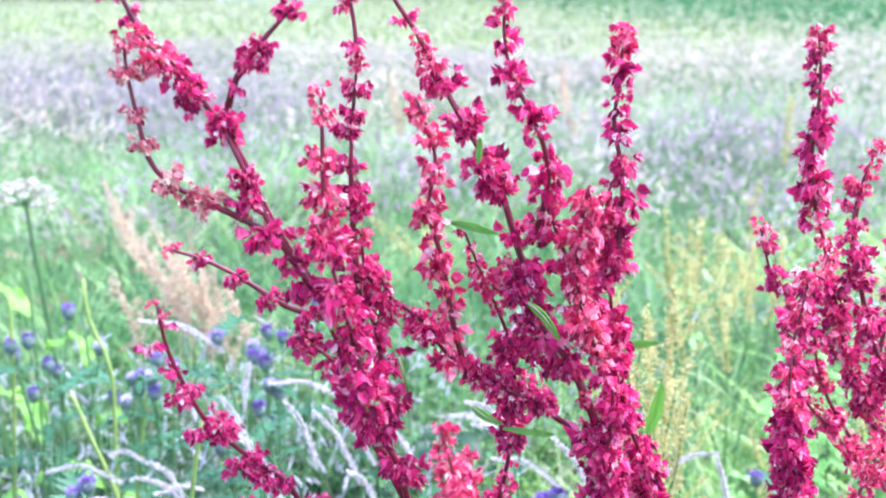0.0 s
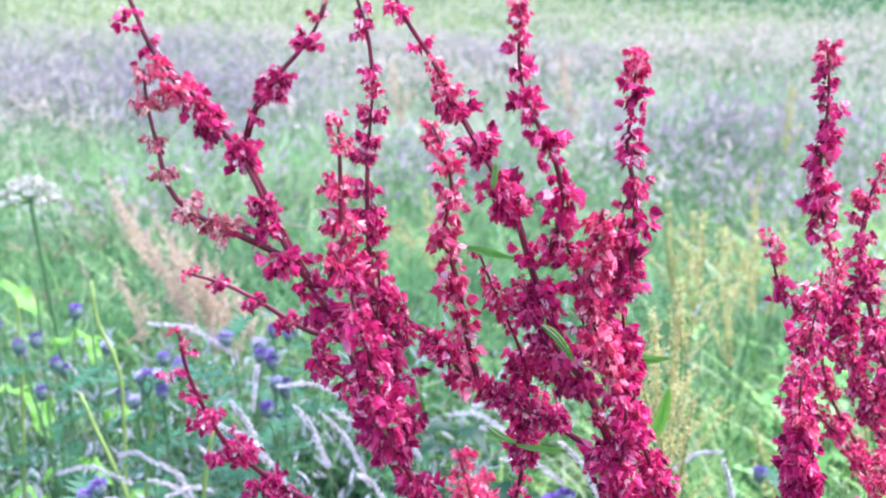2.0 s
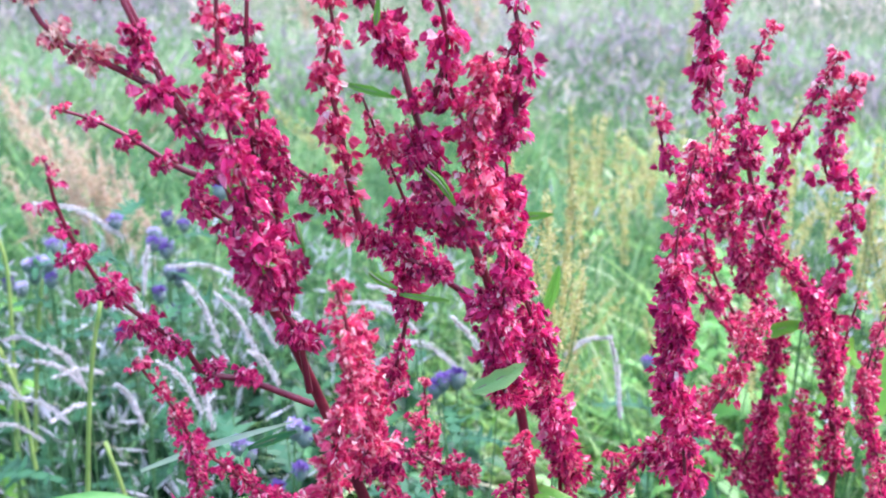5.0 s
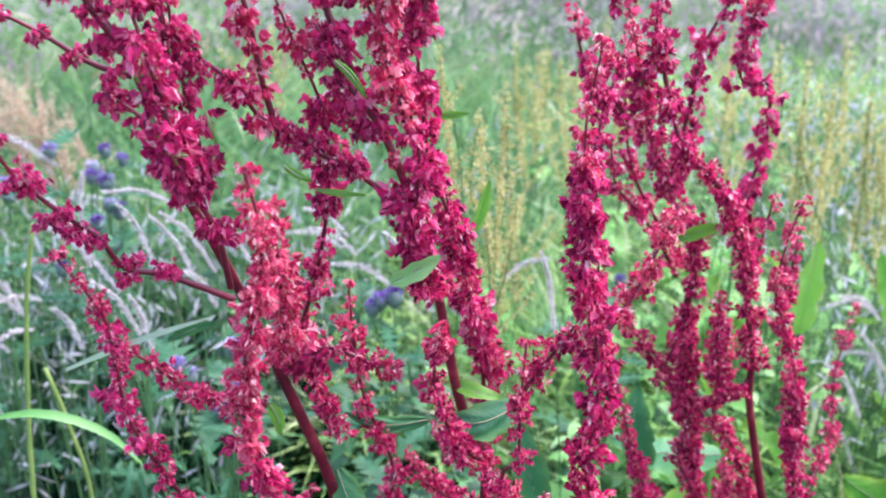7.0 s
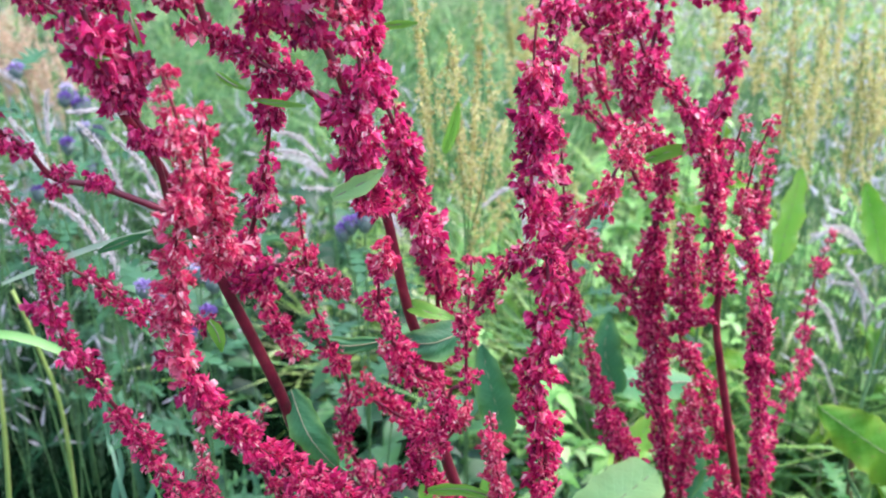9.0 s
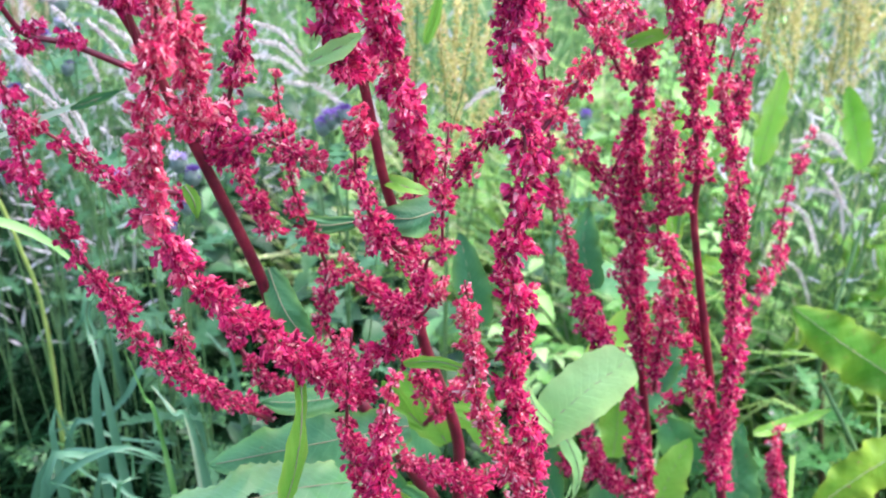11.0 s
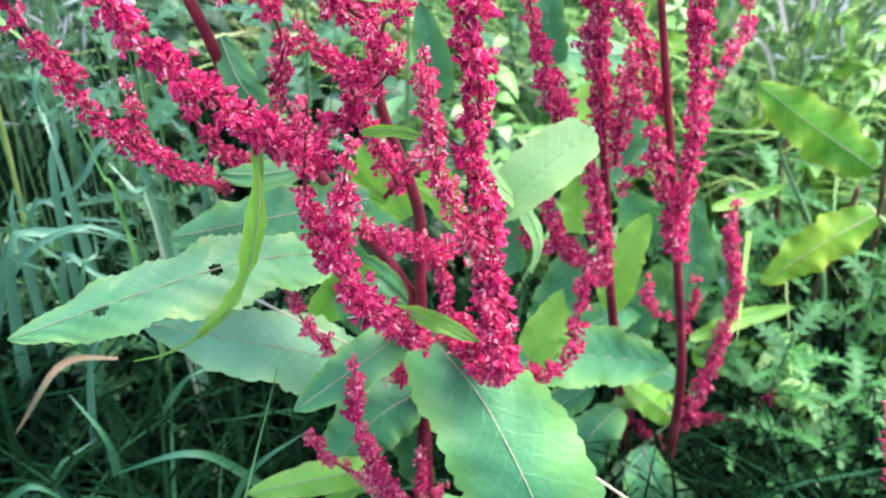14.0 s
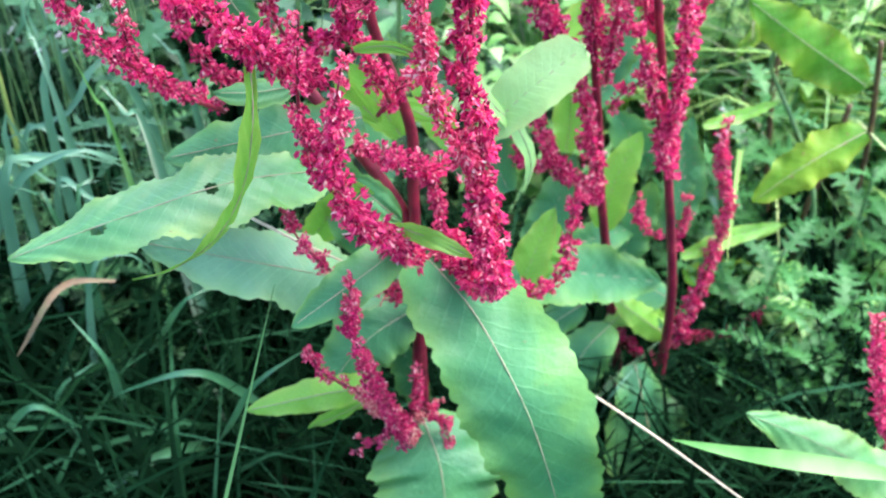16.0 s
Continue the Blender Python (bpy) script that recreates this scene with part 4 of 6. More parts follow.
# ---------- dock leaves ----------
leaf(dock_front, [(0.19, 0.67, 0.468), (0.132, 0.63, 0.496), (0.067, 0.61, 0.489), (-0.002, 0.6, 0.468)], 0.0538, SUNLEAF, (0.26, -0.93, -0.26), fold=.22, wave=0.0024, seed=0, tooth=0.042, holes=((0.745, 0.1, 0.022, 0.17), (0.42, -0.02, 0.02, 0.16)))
leaf(dock_front, [(0.212, 0.69, 0.495), (0.153, 0.68, 0.49), (0.085, 0.67, 0.482)], 0.0505, DOCKLEAF, (0.26, -0.89, -0.38), fold=.15, wave=0.0023, seed=1, tooth=0.042)
leaf(dock_front, [(0.156, 0.63, 0.6), (0.147, 0.615, 0.593), (0.147, 0.605, 0.567), (0.138, 0.6, 0.518), (0.118, 0.6, 0.477), (0.089, 0.6, 0.452), (0.066, 0.6, 0.446)], 0.0218, LIMELEAF, (0.41, 0.69, -0.60), fold=.1, wave=0.0010, seed=2, tooth=0.042)
leaf(dock_front, [(0.229, 0.69, 0.326), (0.178, 0.66, 0.38), (0.119, 0.64, 0.421), (0.066, 0.63, 0.449)], 0.0597, WAXLEAF, (-0.10, -0.84, -0.54), fold=.2, wave=0.0027, seed=3, tooth=0.042)
leaf(dock_front, [(0.237, 0.64, 0.426), (0.206, 0.61, 0.428), (0.16, 0.59, 0.405)], 0.0347, DOCKLEAF, (0.49, -0.72, -0.49), fold=.2, wave=0.0016, seed=4, tooth=0.042)
leaf(dock_front, [(0.249, 0.67, 0.394), (0.28, 0.615, 0.389), (0.302, 0.57, 0.37), (0.319, 0.545, 0.338), (0.344, 0.53, 0.258), (0.362, 0.53, 0.181)], 0.0953, DOCKLEAF, (0.99, -0.16, 0.04), fold=.12, wave=0.0043, seed=5, tooth=0.042)
leaf(dock_front, [(0.26, 0.66, 0.202), (0.273, 0.62, 0.181), (0.276, 0.58, 0.132)], 0.1260, DOCKLEAF, (0.99, 0.00, -0.13), fold=.15, wave=0.0057, seed=6, tooth=0.042)
leaf(dock_front, [(0.253, 0.7, 0.29), (0.216, 0.68, 0.281), (0.181, 0.66, 0.245)], 0.0628, DOCKLEAF, (0.83, -0.32, -0.46), fold=.2, wave=0.0028, seed=7, tooth=0.042)
leaf(dock_front, [(0.224, 0.66, 0.248), (0.174, 0.65, 0.252), (0.119, 0.64, 0.251)], 0.0301, LIMELEAF, (0.17, -0.66, -0.73), fold=.2, wave=0.0014, seed=8, tooth=0.042)
leaf(dock_front, [(0.219, 0.66, 0.23), (0.191, 0.65, 0.224), (0.166, 0.65, 0.209)], 0.0194, LIMELEAF, (0.21, 0.00, -0.98), fold=.2, wave=0.0009, seed=9, tooth=0.02)
leaf(dock_front, [(0.267, 0.71, 0.145), (0.251, 0.7, 0.225), (0.237, 0.71, 0.266)], 0.0345, DOCKLEAF, (0.96, -0.29, 0.06), fold=.2, wave=0.0016, seed=10, tooth=0.042)
leaf(dock_front, [(0.303, 0.74, 0.433), (0.332, 0.74, 0.473), (0.373, 0.75, 0.505)], 0.0437, PALELEAF, (0.46, -0.80, -0.39), fold=.2, blunt=True, wave=0.0006, seed=11, tooth=0.042)
leaf(dock_front, [(0.3, 0.75, 0.479), (0.308, 0.74, 0.464), (0.328, 0.735, 0.447), (0.342, 0.73, 0.415), (0.339, 0.73, 0.387)], 0.0165, PALELEAF, (0.79, 0.61, -0.12), fold=.1, wave=0.0007, seed=12, tooth=0.02)
leaf(dock_right, [(0.534, 0.83, 0.142), (0.471, 0.84, 0.174), (0.419, 0.85, 0.146)], 0.0588, DOCKLEAF, (0.00, -0.85, -0.53), fold=.2, wave=0.0026, seed=13, tooth=0.042)
leaf(dock_right, [(0.528, 0.85, 0.012), (0.468, 0.83, 0.033), (0.431, 0.82, 0.034)], 0.0672, DOCKLEAF, (-0.01, -0.60, -0.80), fold=.2, wave=0.0030, seed=14, tooth=0.042)
leaf(dock_right, [(0.496, 0.780, 0.098), (0.503, 0.745, 0.068), (0.518, 0.710, 0.007), (0.528, 0.675, -0.059), (0.528, 0.640, -0.103)], 0.115, DOCKLEAF, (0.95, 0.18, -0.25), fold=.15, wave=0.0040, seed=15, tooth=0.042, blunt=True)
leaf(dock_right, [(0.468, 0.800, 0.139), (0.436, 0.780, 0.113), (0.421, 0.760, 0.047)], 0.06, DOCKLEAF, (0.8, -0.3, 0.4), fold=.2, wave=0.0025, seed=81, tooth=0.042)
leaf(dock_right, [(0.563, 0.820, 0.021), (0.606, 0.790, -0.005), (0.652, 0.760, -0.054)], 0.07, DOCKLEAF, (0.7, 0.3, 0.6), fold=.2, wave=0.0025, seed=82, tooth=0.042)
leaf(dock_right, [(0.535, 0.820, 0.082), (0.475, 0.780, 0.072), (0.427, 0.740, 0.040)], 0.014, WAXLEAF, (0.5, -0.4, 0.7), fold=.15, wave=0.0008, seed=83, tooth=0.02)
leaf(dock_right, [(0.563, 0.840, 0.036), (0.539, 0.810, 0.016), (0.513, 0.780, -0.002)], 0.05, DOCKLEAF, (0.7, 0.0, 0.6), fold=.2, wave=0.002, seed=84, tooth=0.042)
leaf(dock_right, [(0.543, 0.830, 0.102), (0.497, 0.815, 0.145), (0.461, 0.800, 0.131)], 0.04, LIMELEAF, (0.1, -0.7, -0.7), fold=.2, wave=0.002, seed=85, tooth=0.042)
leaf(dock_front, [(0.330, 0.720, 0.294), (0.400, 0.760, 0.260), (0.508, 0.800, 0.198)], 0.06, DOCKLEAF, (0.3, -0.6, -0.75), fold=.2, wave=0.0027, seed=90, tooth=0.042)
leaf(dock_front, [(0.344, 0.720, 0.265), (0.358, 0.740, 0.305), (0.376, 0.760, 0.340)], 0.034, LIMELEAF, (0.9, -0.3, 0.2), fold=.2, wave=0.0015, seed=91, tooth=0.042)
leaf(dock_front, [(0.218, 0.720, 0.335), (0.206, 0.740, 0.377), (0.193, 0.760, 0.417)], 0.05, DOCKLEAF, (0.9, -0.4, 0.1), fold=.2, wave=0.0022, seed=92, tooth=0.042)
leaf(dock_front, [(0.234, 0.660, 0.418), (0.220, 0.660, 0.443), (0.204, 0.660, 0.467)], 0.022, LIMELEAF, (0.9, -0.3, 0.3), fold=.2, wave=0.0010, seed=93, tooth=0.042)
leaf(dock_right, [(0.518, 0.830, 0.233), (0.523, 0.845, 0.292), (0.509, 0.860, 0.348)], 0.045, DOCKLEAF, (1, -0.1, 0.1), fold=.2, wave=0.0020, seed=94, tooth=0.042)
leaf(dock_right, [(0.601, 0.900, 0.045), (0.668, 0.930, 0.046), (0.749, 0.960, 0.033)], 0.035, GREENLEAF, (0.3, -0.6, -0.75), fold=.2, wave=0.0016, seed=95, tooth=0.042)
leaf(dock_right, [(0.453, 0.840, 0.235), (0.459, 0.850, 0.291), (0.477, 0.860, 0.336)], 0.04, LIMELEAF, (0.9, -0.3, 0.2), fold=.2, wave=0.0018, seed=96, tooth=0.042)
leaf(dock_front, [(0.244, 0.740, 0.437), (0.224, 0.750, 0.466), (0.208, 0.760, 0.489)], 0.03, LIMELEAF, (0.8, -0.3, -0.4), fold=.2, wave=0.0013, seed=97, tooth=0.042)
leaf(dock_front, [(0.367, 0.780, 0.263), (0.388, 0.800, 0.292), (0.405, 0.820, 0.346)], 0.045, DOCKLEAF, (0.9, -0.3, 0.2), fold=.2, wave=0.0020, seed=98, tooth=0.042)
leaf(dock_right, [(0.523, 0.800, 0.126), (0.493, 0.820, 0.140), (0.463, 0.840, 0.171)], 0.03, DOCKLEAF, (0.3, -0.6, -0.75), fold=.2, wave=0.0013, seed=99, tooth=0.042)
leaf(dock_right, [(0.574, 0.840, -0.016), (0.642, 0.850, -0.092), (0.730, 0.860, -0.189)], 0.05, DOCKLEAF, (0.6, -0.5, -0.6), fold=.2, wave=0.0022, seed=100, tooth=0.042)
leaf(dock_right, [(0.541, 0.840, 0.190), (0.600, 0.860, 0.195), (0.662, 0.880, 0.190)], 0.02, LIMELEAF, (0.3, -0.6, -0.75), fold=.2, wave=0.0009, seed=101, tooth=0.042)
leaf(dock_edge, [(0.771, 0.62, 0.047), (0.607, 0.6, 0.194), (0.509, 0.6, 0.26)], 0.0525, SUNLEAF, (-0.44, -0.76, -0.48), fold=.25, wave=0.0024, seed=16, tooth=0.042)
leaf(dock_right, [(0.583, 0.9, 0.094), (0.669, 0.93, 0.057), (0.751, 0.95, 0.03)], 0.0442, GREENLEAF, (-0.18, -0.91, -0.38), fold=.2, wave=0.0020, seed=17, tooth=0.042)
leaf(dock_front, [(0.231, 0.69, 0.658), (0.204, 0.67, 0.658), (0.186, 0.67, 0.663)], 0.0245, DOCKLEAF, (0.16, -0.61, -0.77), fold=.2, wave=0.0011, seed=18, tooth=0.042)
leaf(dock_front, [(0.153, 0.64, 0.76), (0.167, 0.64, 0.767), (0.178, 0.64, 0.775)], 0.0112, PALELEAF, (0.45, 0.00, -0.89), fold=.2, wave=0.0005, seed=19, tooth=0.02)
leaf(dock_front, [(0.191, 0.68, 0.679), (0.206, 0.67, 0.678), (0.218, 0.67, 0.675)], 0.0112, LIMELEAF, (0.00, -0.89, -0.45), fold=.2, wave=0.0005, seed=20, tooth=0.02)
leaf(dock_front, [(0.18, 0.72, 0.631), (0.156, 0.72, 0.627), (0.129, 0.72, 0.637)], 0.0114, DOCKLEAF, (0.18, -0.44, -0.88), fold=.2, wave=0.0005, seed=21, tooth=0.02)
leaf(dock_front, [(0.203, 0.63, 0.589), (0.222, 0.62, 0.598), (0.244, 0.62, 0.588)], 0.0090, LIMELEAF, (0.00, 0.00, -1.00), fold=.2, wave=0.0004, seed=22, tooth=0.02)
leaf(dock_front, [(0.231, 0.63, 0.452), (0.253, 0.61, 0.458), (0.276, 0.6, 0.451)], 0.0135, LIMELEAF, (-0.07, -0.74, -0.67), fold=.2, wave=0.0006, seed=23, tooth=0.02)
leaf(dock_front, [(0.169, 0.67, 0.536), (0.145, 0.66, 0.539), (0.121, 0.66, 0.54)], 0.0212, DOCKLEAF, (-0.05, -0.94, -0.33), fold=.2, wave=0.0010, seed=24, tooth=0.042)
leaf(dock_front, [(0.207, 0.67, 0.458), (0.22, 0.65, 0.455), (0.236, 0.65, 0.438)], 0.0242, DOCKLEAF, (-0.70, -0.41, -0.58), fold=.2, wave=0.0011, seed=25, tooth=0.042)
leaf(dock_front, [(0.124, 0.71, 0.603), (0.135, 0.69, 0.583), (0.153, 0.69, 0.557)], 0.0221, DOCKLEAF, (0.95, 0.00, 0.32), fold=.2, wave=0.0010, seed=26, tooth=0.042)
leaf(dock_front, [(0.227, 0.74, 0.451), (0.207, 0.74, 0.477), (0.196, 0.74, 0.494)], 0.0208, LIMELEAF, (0.82, 0.00, 0.58), fold=.2, wave=0.0009, seed=27, tooth=0.042)
leaf(dock_front, [(0.27, 0.75, 0.445), (0.253, 0.75, 0.453), (0.238, 0.75, 0.466)], 0.0221, LIMELEAF, (0.32, 0.00, -0.95), fold=.2, wave=0.0010, seed=28, tooth=0.042)
leaf(dock_right, [(0.459, 0.93, 0.458), (0.402, 0.93, 0.461), (0.355, 0.93, 0.481)], 0.0374, DOCKLEAF, (-0.11, -0.80, -0.59), fold=.2, wave=0.0017, seed=29, tooth=0.042)
leaf(dock_right, [(0.501, 0.88, 0.28), (0.475, 0.88, 0.316), (0.457, 0.89, 0.338)], 0.0448, DOCKLEAF, (0.87, 0.00, 0.49), fold=.2, wave=0.0020, seed=30, tooth=0.042)
leaf(dock_right, [(0.518, 0.83, 0.251), (0.521, 0.85, 0.304), (0.521, 0.86, 0.353)], 0.0280, DOCKLEAF, (1.00, 0.00, -0.04), fold=.2, wave=0.0013, seed=31, tooth=0.042)
leaf(dock_right, [(0.417, 0.86, 0.366), (0.451, 0.87, 0.388), (0.481, 0.88, 0.407)], 0.0309, DOCKLEAF, (0.45, -0.65, -0.61), fold=.2, wave=0.0014, seed=32, tooth=0.042)
leaf(dock_front, [(0.36, 0.74, 0.272), (0.364, 0.75, 0.297), (0.382, 0.76, 0.322)], 0.0487, LIMELEAF, (0.94, 0.00, -0.33), fold=.2, wave=0.0022, seed=33, tooth=0.042)
leaf(dock_right, [(0.531, 0.8, 0.115), (0.495, 0.8, 0.149), (0.468, 0.81, 0.168)], 0.0329, LIMELEAF, (-0.67, -0.61, -0.43), fold=.2, wave=0.0015, seed=34, tooth=0.042)
leaf(dock_front, [(0.428, 0.78, 0.197), (0.403, 0.77, 0.187), (0.378, 0.76, 0.176)], 0.0372, DOCKLEAF, (0.43, -0.54, -0.73), fold=.2, wave=0.0017, seed=35, tooth=0.042)
leaf(dock_right, [(0.405, 0.8, 0.251), (0.451, 0.84, 0.223), (0.506, 0.88, 0.196)], 0.0361, DOCKLEAF, (0.06, -0.83, -0.55), fold=.2, wave=0.0016, seed=36, tooth=0.042)
leaf(dock_right, [(0.373, 0.85, 0.416), (0.394, 0.87, 0.436), (0.411, 0.88, 0.462)], 0.0301, LIMELEAF, (0.93, -0.33, -0.17), fold=.2, wave=0.0014, seed=37, tooth=0.042)
leaf(dock_right, [(0.488, 0.77, 0.02), (0.468, 0.74, -0.018), (0.464, 0.71, -0.07)], 0.0776, DOCKLEAF, (0.99, 0.00, -0.13), fold=.2, wave=0.0035, seed=38, tooth=0.042)
leaf(dock_right, [(0.59, 0.83, -0.052), (0.629, 0.8, -0.082), (0.665, 0.77, -0.124)], 0.0764, DOCKLEAF, (0.93, 0.26, 0.26), fold=.2, wave=0.0034, seed=39, tooth=0.042)
leaf(dock_edge, [(1.018, 1, -0.274), (0.975, 0.98, -0.326), (0.941, 0.95, -0.366)], 0.0818, DOCKLEAF, (0.78, -0.61, -0.12), fold=.2, wave=0.0037, seed=40, tooth=0.042)
leaf(dock_front, [(0.243, 0.76, 0.382), (0.217, 0.77, 0.415), (0.184, 0.78, 0.435)], 0.0311, DOCKLEAF, (0.64, 0.64, 0.42), fold=.2, wave=0.0014, seed=41, tooth=0.042)
leaf(dock_front, [(0.289, 0.78, 0.392), (0.271, 0.79, 0.43), (0.259, 0.8, 0.465)], 0.0289, LIMELEAF, (0.97, 0.00, 0.24), fold=.2, wave=0.0013, seed=42, tooth=0.042)
leaf(dock_front, [(0.34, 0.78, 0.342), (0.324, 0.79, 0.383), (0.335, 0.8, 0.426)], 0.0344, DOCKLEAF, (0.99, 0.00, 0.15), fold=.2, wave=0.0015, seed=43, tooth=0.042)
leaf(dock_right, [(0.409, 0.86, 0.315), (0.411, 0.87, 0.352), (0.401, 0.88, 0.4)], 0.0371, LIMELEAF, (1.00, 0.00, -0.05), fold=.2, wave=0.0017, seed=44, tooth=0.042)
leaf(dock_front, [(0.175, 0.74, 0.332), (0.193, 0.74, 0.368), (0.22, 0.75, 0.392)], 0.0340, LIMELEAF, (0.68, 0.00, -0.74), fold=.2, wave=0.0015, seed=45, tooth=0.042)
leaf(dock_right, [(0.49, 0.86, 0.16), (0.496, 0.87, 0.207), (0.509, 0.88, 0.258)], 0.0507, DOCKLEAF, (0.93, 0.00, -0.37), fold=.2, wave=0.0023, seed=46, tooth=0.042)
leaf(dock_front, [(0.184, 0.76, 0.471), (0.161, 0.77, 0.489), (0.134, 0.78, 0.501)], 0.0291, DOCKLEAF, (0.62, 0.69, 0.38), fold=.2, wave=0.0013, seed=47, tooth=0.042)
leaf(dock_front, [(0.272, 0.8, 0.499), (0.261, 0.8, 0.538), (0.252, 0.81, 0.573)], 0.0284, DOCKLEAF, (0.98, 0.00, 0.18), fold=.2, wave=0.0013, seed=48, tooth=0.042)
leaf(dock_right, [(0.382, 0.9, 0.468), (0.368, 0.9, 0.506), (0.37, 0.91, 0.542)], 0.0310, DOCKLEAF, (1.00, 0.00, 0.00), fold=.2, wave=0.0014, seed=49, tooth=0.042)
leaf(dock_right, [(0.44, 0.86, 0.389), (0.441, 0.87, 0.429), (0.446, 0.88, 0.468)], 0.0362, DOCKLEAF, (0.99, 0.00, -0.11), fold=.2, wave=0.0016, seed=50, tooth=0.042)
leaf(dock_front, [(0.094, 0.62, 0.912), (0.103, 0.62, 0.91), (0.114, 0.62, 0.907)], 0.0041, LIMELEAF, (0.24, 0.00, -0.97), fold=.1, wave=0.0002, seed=51, tooth=0.02)
leaf(dock_front, [(0.127, 0.63, 0.874), (0.134, 0.63, 0.869), (0.141, 0.63, 0.857)], 0.0045, LIMELEAF, (0.89, 0.00, 0.45), fold=.1, wave=0.0002, seed=52, tooth=0.02)
leaf(dock_front, [(0.105, 0.63, 0.935), (0.106, 0.63, 0.941), (0.106, 0.63, 0.946)], 0.0032, LIMELEAF, (0.95, 0.00, -0.32), fold=.1, wave=0.0001, seed=53, tooth=0.02)
leaf(dock_front, [(0.044, 0.6, 0.878), (0.048, 0.6, 0.871), (0.054, 0.6, 0.863)], 0.0041, LIMELEAF, (0.97, 0.00, 0.24), fold=.1, wave=0.0002, seed=54, tooth=0.02)
leaf(dock_front, [(0.072, 0.61, 0.856), (0.074, 0.61, 0.849), (0.076, 0.61, 0.841)], 0.0022, LIMELEAF, (0.89, 0.00, 0.45), fold=.1, wave=0.0001, seed=55, tooth=0.02)
leaf(dock_front, [(0.065, 0.6, 0.839), (0.061, 0.6, 0.839), (0.054, 0.6, 0.841)], 0.0030, LIMELEAF, (0.00, 0.00, -1.00), fold=.1, wave=0.0001, seed=56, tooth=0.02)
leaf(dock_front, [(0.103, 0.63, 0.825), (0.108, 0.63, 0.82), (0.116, 0.63, 0.817)], 0.0042, LIMELEAF, (0.71, 0.00, 0.71), fold=.1, wave=0.0002, seed=57, tooth=0.02)
leaf(dock_front, [(0.117, 0.65, 0.806), (0.128, 0.65, 0.804), (0.141, 0.65, 0.803)], 0.0040, LIMELEAF, (0.00, 0.00, -1.00), fold=.1, wave=0.0002, seed=58, tooth=0.02)
leaf(dock_front, [(0.051, 0.6, 0.857), (0.052, 0.6, 0.849), (0.06, 0.6, 0.835)], 0.0036, LIMELEAF, (0.83, 0.00, 0.55), fold=.1, wave=0.0002, seed=59, tooth=0.02)
leaf(dock_front, [(0.178, 0.7, 0.829), (0.185, 0.7, 0.83), (0.196, 0.7, 0.831)], 0.0051, LIMELEAF, (0.20, 0.00, -0.98), fold=.1, wave=0.0002, seed=60, tooth=0.02)
leaf(dock_front, [(0.233, 0.95, 0.665), (0.239, 0.95, 0.684), (0.243, 0.95, 0.708)], 0.0110, LIMELEAF, (1.00, 0.00, 0.00), fold=.1, wave=0.0005, seed=61, tooth=0.02)
leaf(dock_right, [(0.352, 0.8, 0.718), (0.366, 0.8, 0.724), (0.383, 0.8, 0.727)], 0.0114, LIMELEAF, (0.26, 0.00, -0.96), fold=.1, wave=0.0005, seed=62, tooth=0.02)
leaf(dock_front, [(0.05, 0.6, 0.751), (0.061, 0.6, 0.756), (0.072, 0.6, 0.76)], 0.0051, DOCKLEAF, (0.20, 0.00, -0.98), fold=.1, wave=0.0002, seed=63, tooth=0.02)
leaf(dock_front, [(0.093, 0.62, 0.704), (0.098, 0.62, 0.698), (0.098, 0.62, 0.686)], 0.0081, LIMELEAF, (0.99, 0.00, 0.12), fold=.1, wave=0.0004, seed=64, tooth=0.02)

# ---------- meadow plants ----------
FOG = mat("fog_grass_head", [(0.0, (0.5, 0.42, 0.4)), (0.5, (0.7, 0.62, 0.59)), (1.0, (0.85, 0.8, 0.77))], 0.8, 50, "both", 0.15, 0.45)
STALK = mat("green_stalk", [(0.3, (0.06, 0.15, 0.04)), (0.7, (0.13, 0.24, 0.08))], 0.55, 30)
PURPLE = mat("purple_florets", [(0.0, (0.14, 0.07, 0.27)), (0.5, (0.26, 0.15, 0.42)), (0.85, (0.42, 0.31, 0.56)), (1.0, (0.68, 0.62, 0.74))], 0.7, 60, "object", 0.2, 0.3)
BRACT = mat("thistle_bract", [(0.3, (0.1, 0.16, 0.12)), (0.7, (0.2, 0.24, 0.2))], 0.6, 200, bump=0.5)
THISTLELEAF = mat("thistle_leaf", [(0.2, (0.026, 0.12, 0.022)), (0.6, (0.06, 0.22, 0.046)), (0.9, (0.14, 0.33, 0.09))], 0.5, 25, gloss=0.35, trans=0.3, bump=0.4)
THISTLEGREY = mat("dull_thistle_leaf", [(0.2, (0.025, 0.095, 0.035)), (0.6, (0.055, 0.165, 0.065)), (0.9, (0.12, 0.26, 0.12))], 0.5, 25, gloss=0.3, trans=0.25, bump=0.4)
OCHRE = mat("sorrel_seed", [(0.0, (0.4, 0.36, 0.1)), (0.5, (0.58, 0.52, 0.18)), (0.9, (0.68, 0.6, 0.28)), (1.0, (0.52, 0.3, 0.14))], 0.7, 60, "island", 0.2, 0.4)
RUSTY = mat("rusty_seed", [(0.0, (0.5, 0.34, 0.2)), (0.5, (0.63, 0.47, 0.3)), (1.0, (0.73, 0.59, 0.42))], 0.7, 60, "island", 0.2, 0.45)
DRY = mat("dry_stalk", [(0.3, (0.5, 0.42, 0.26)), (0.7, (0.62, 0.55, 0.36))], 0.7, 40)
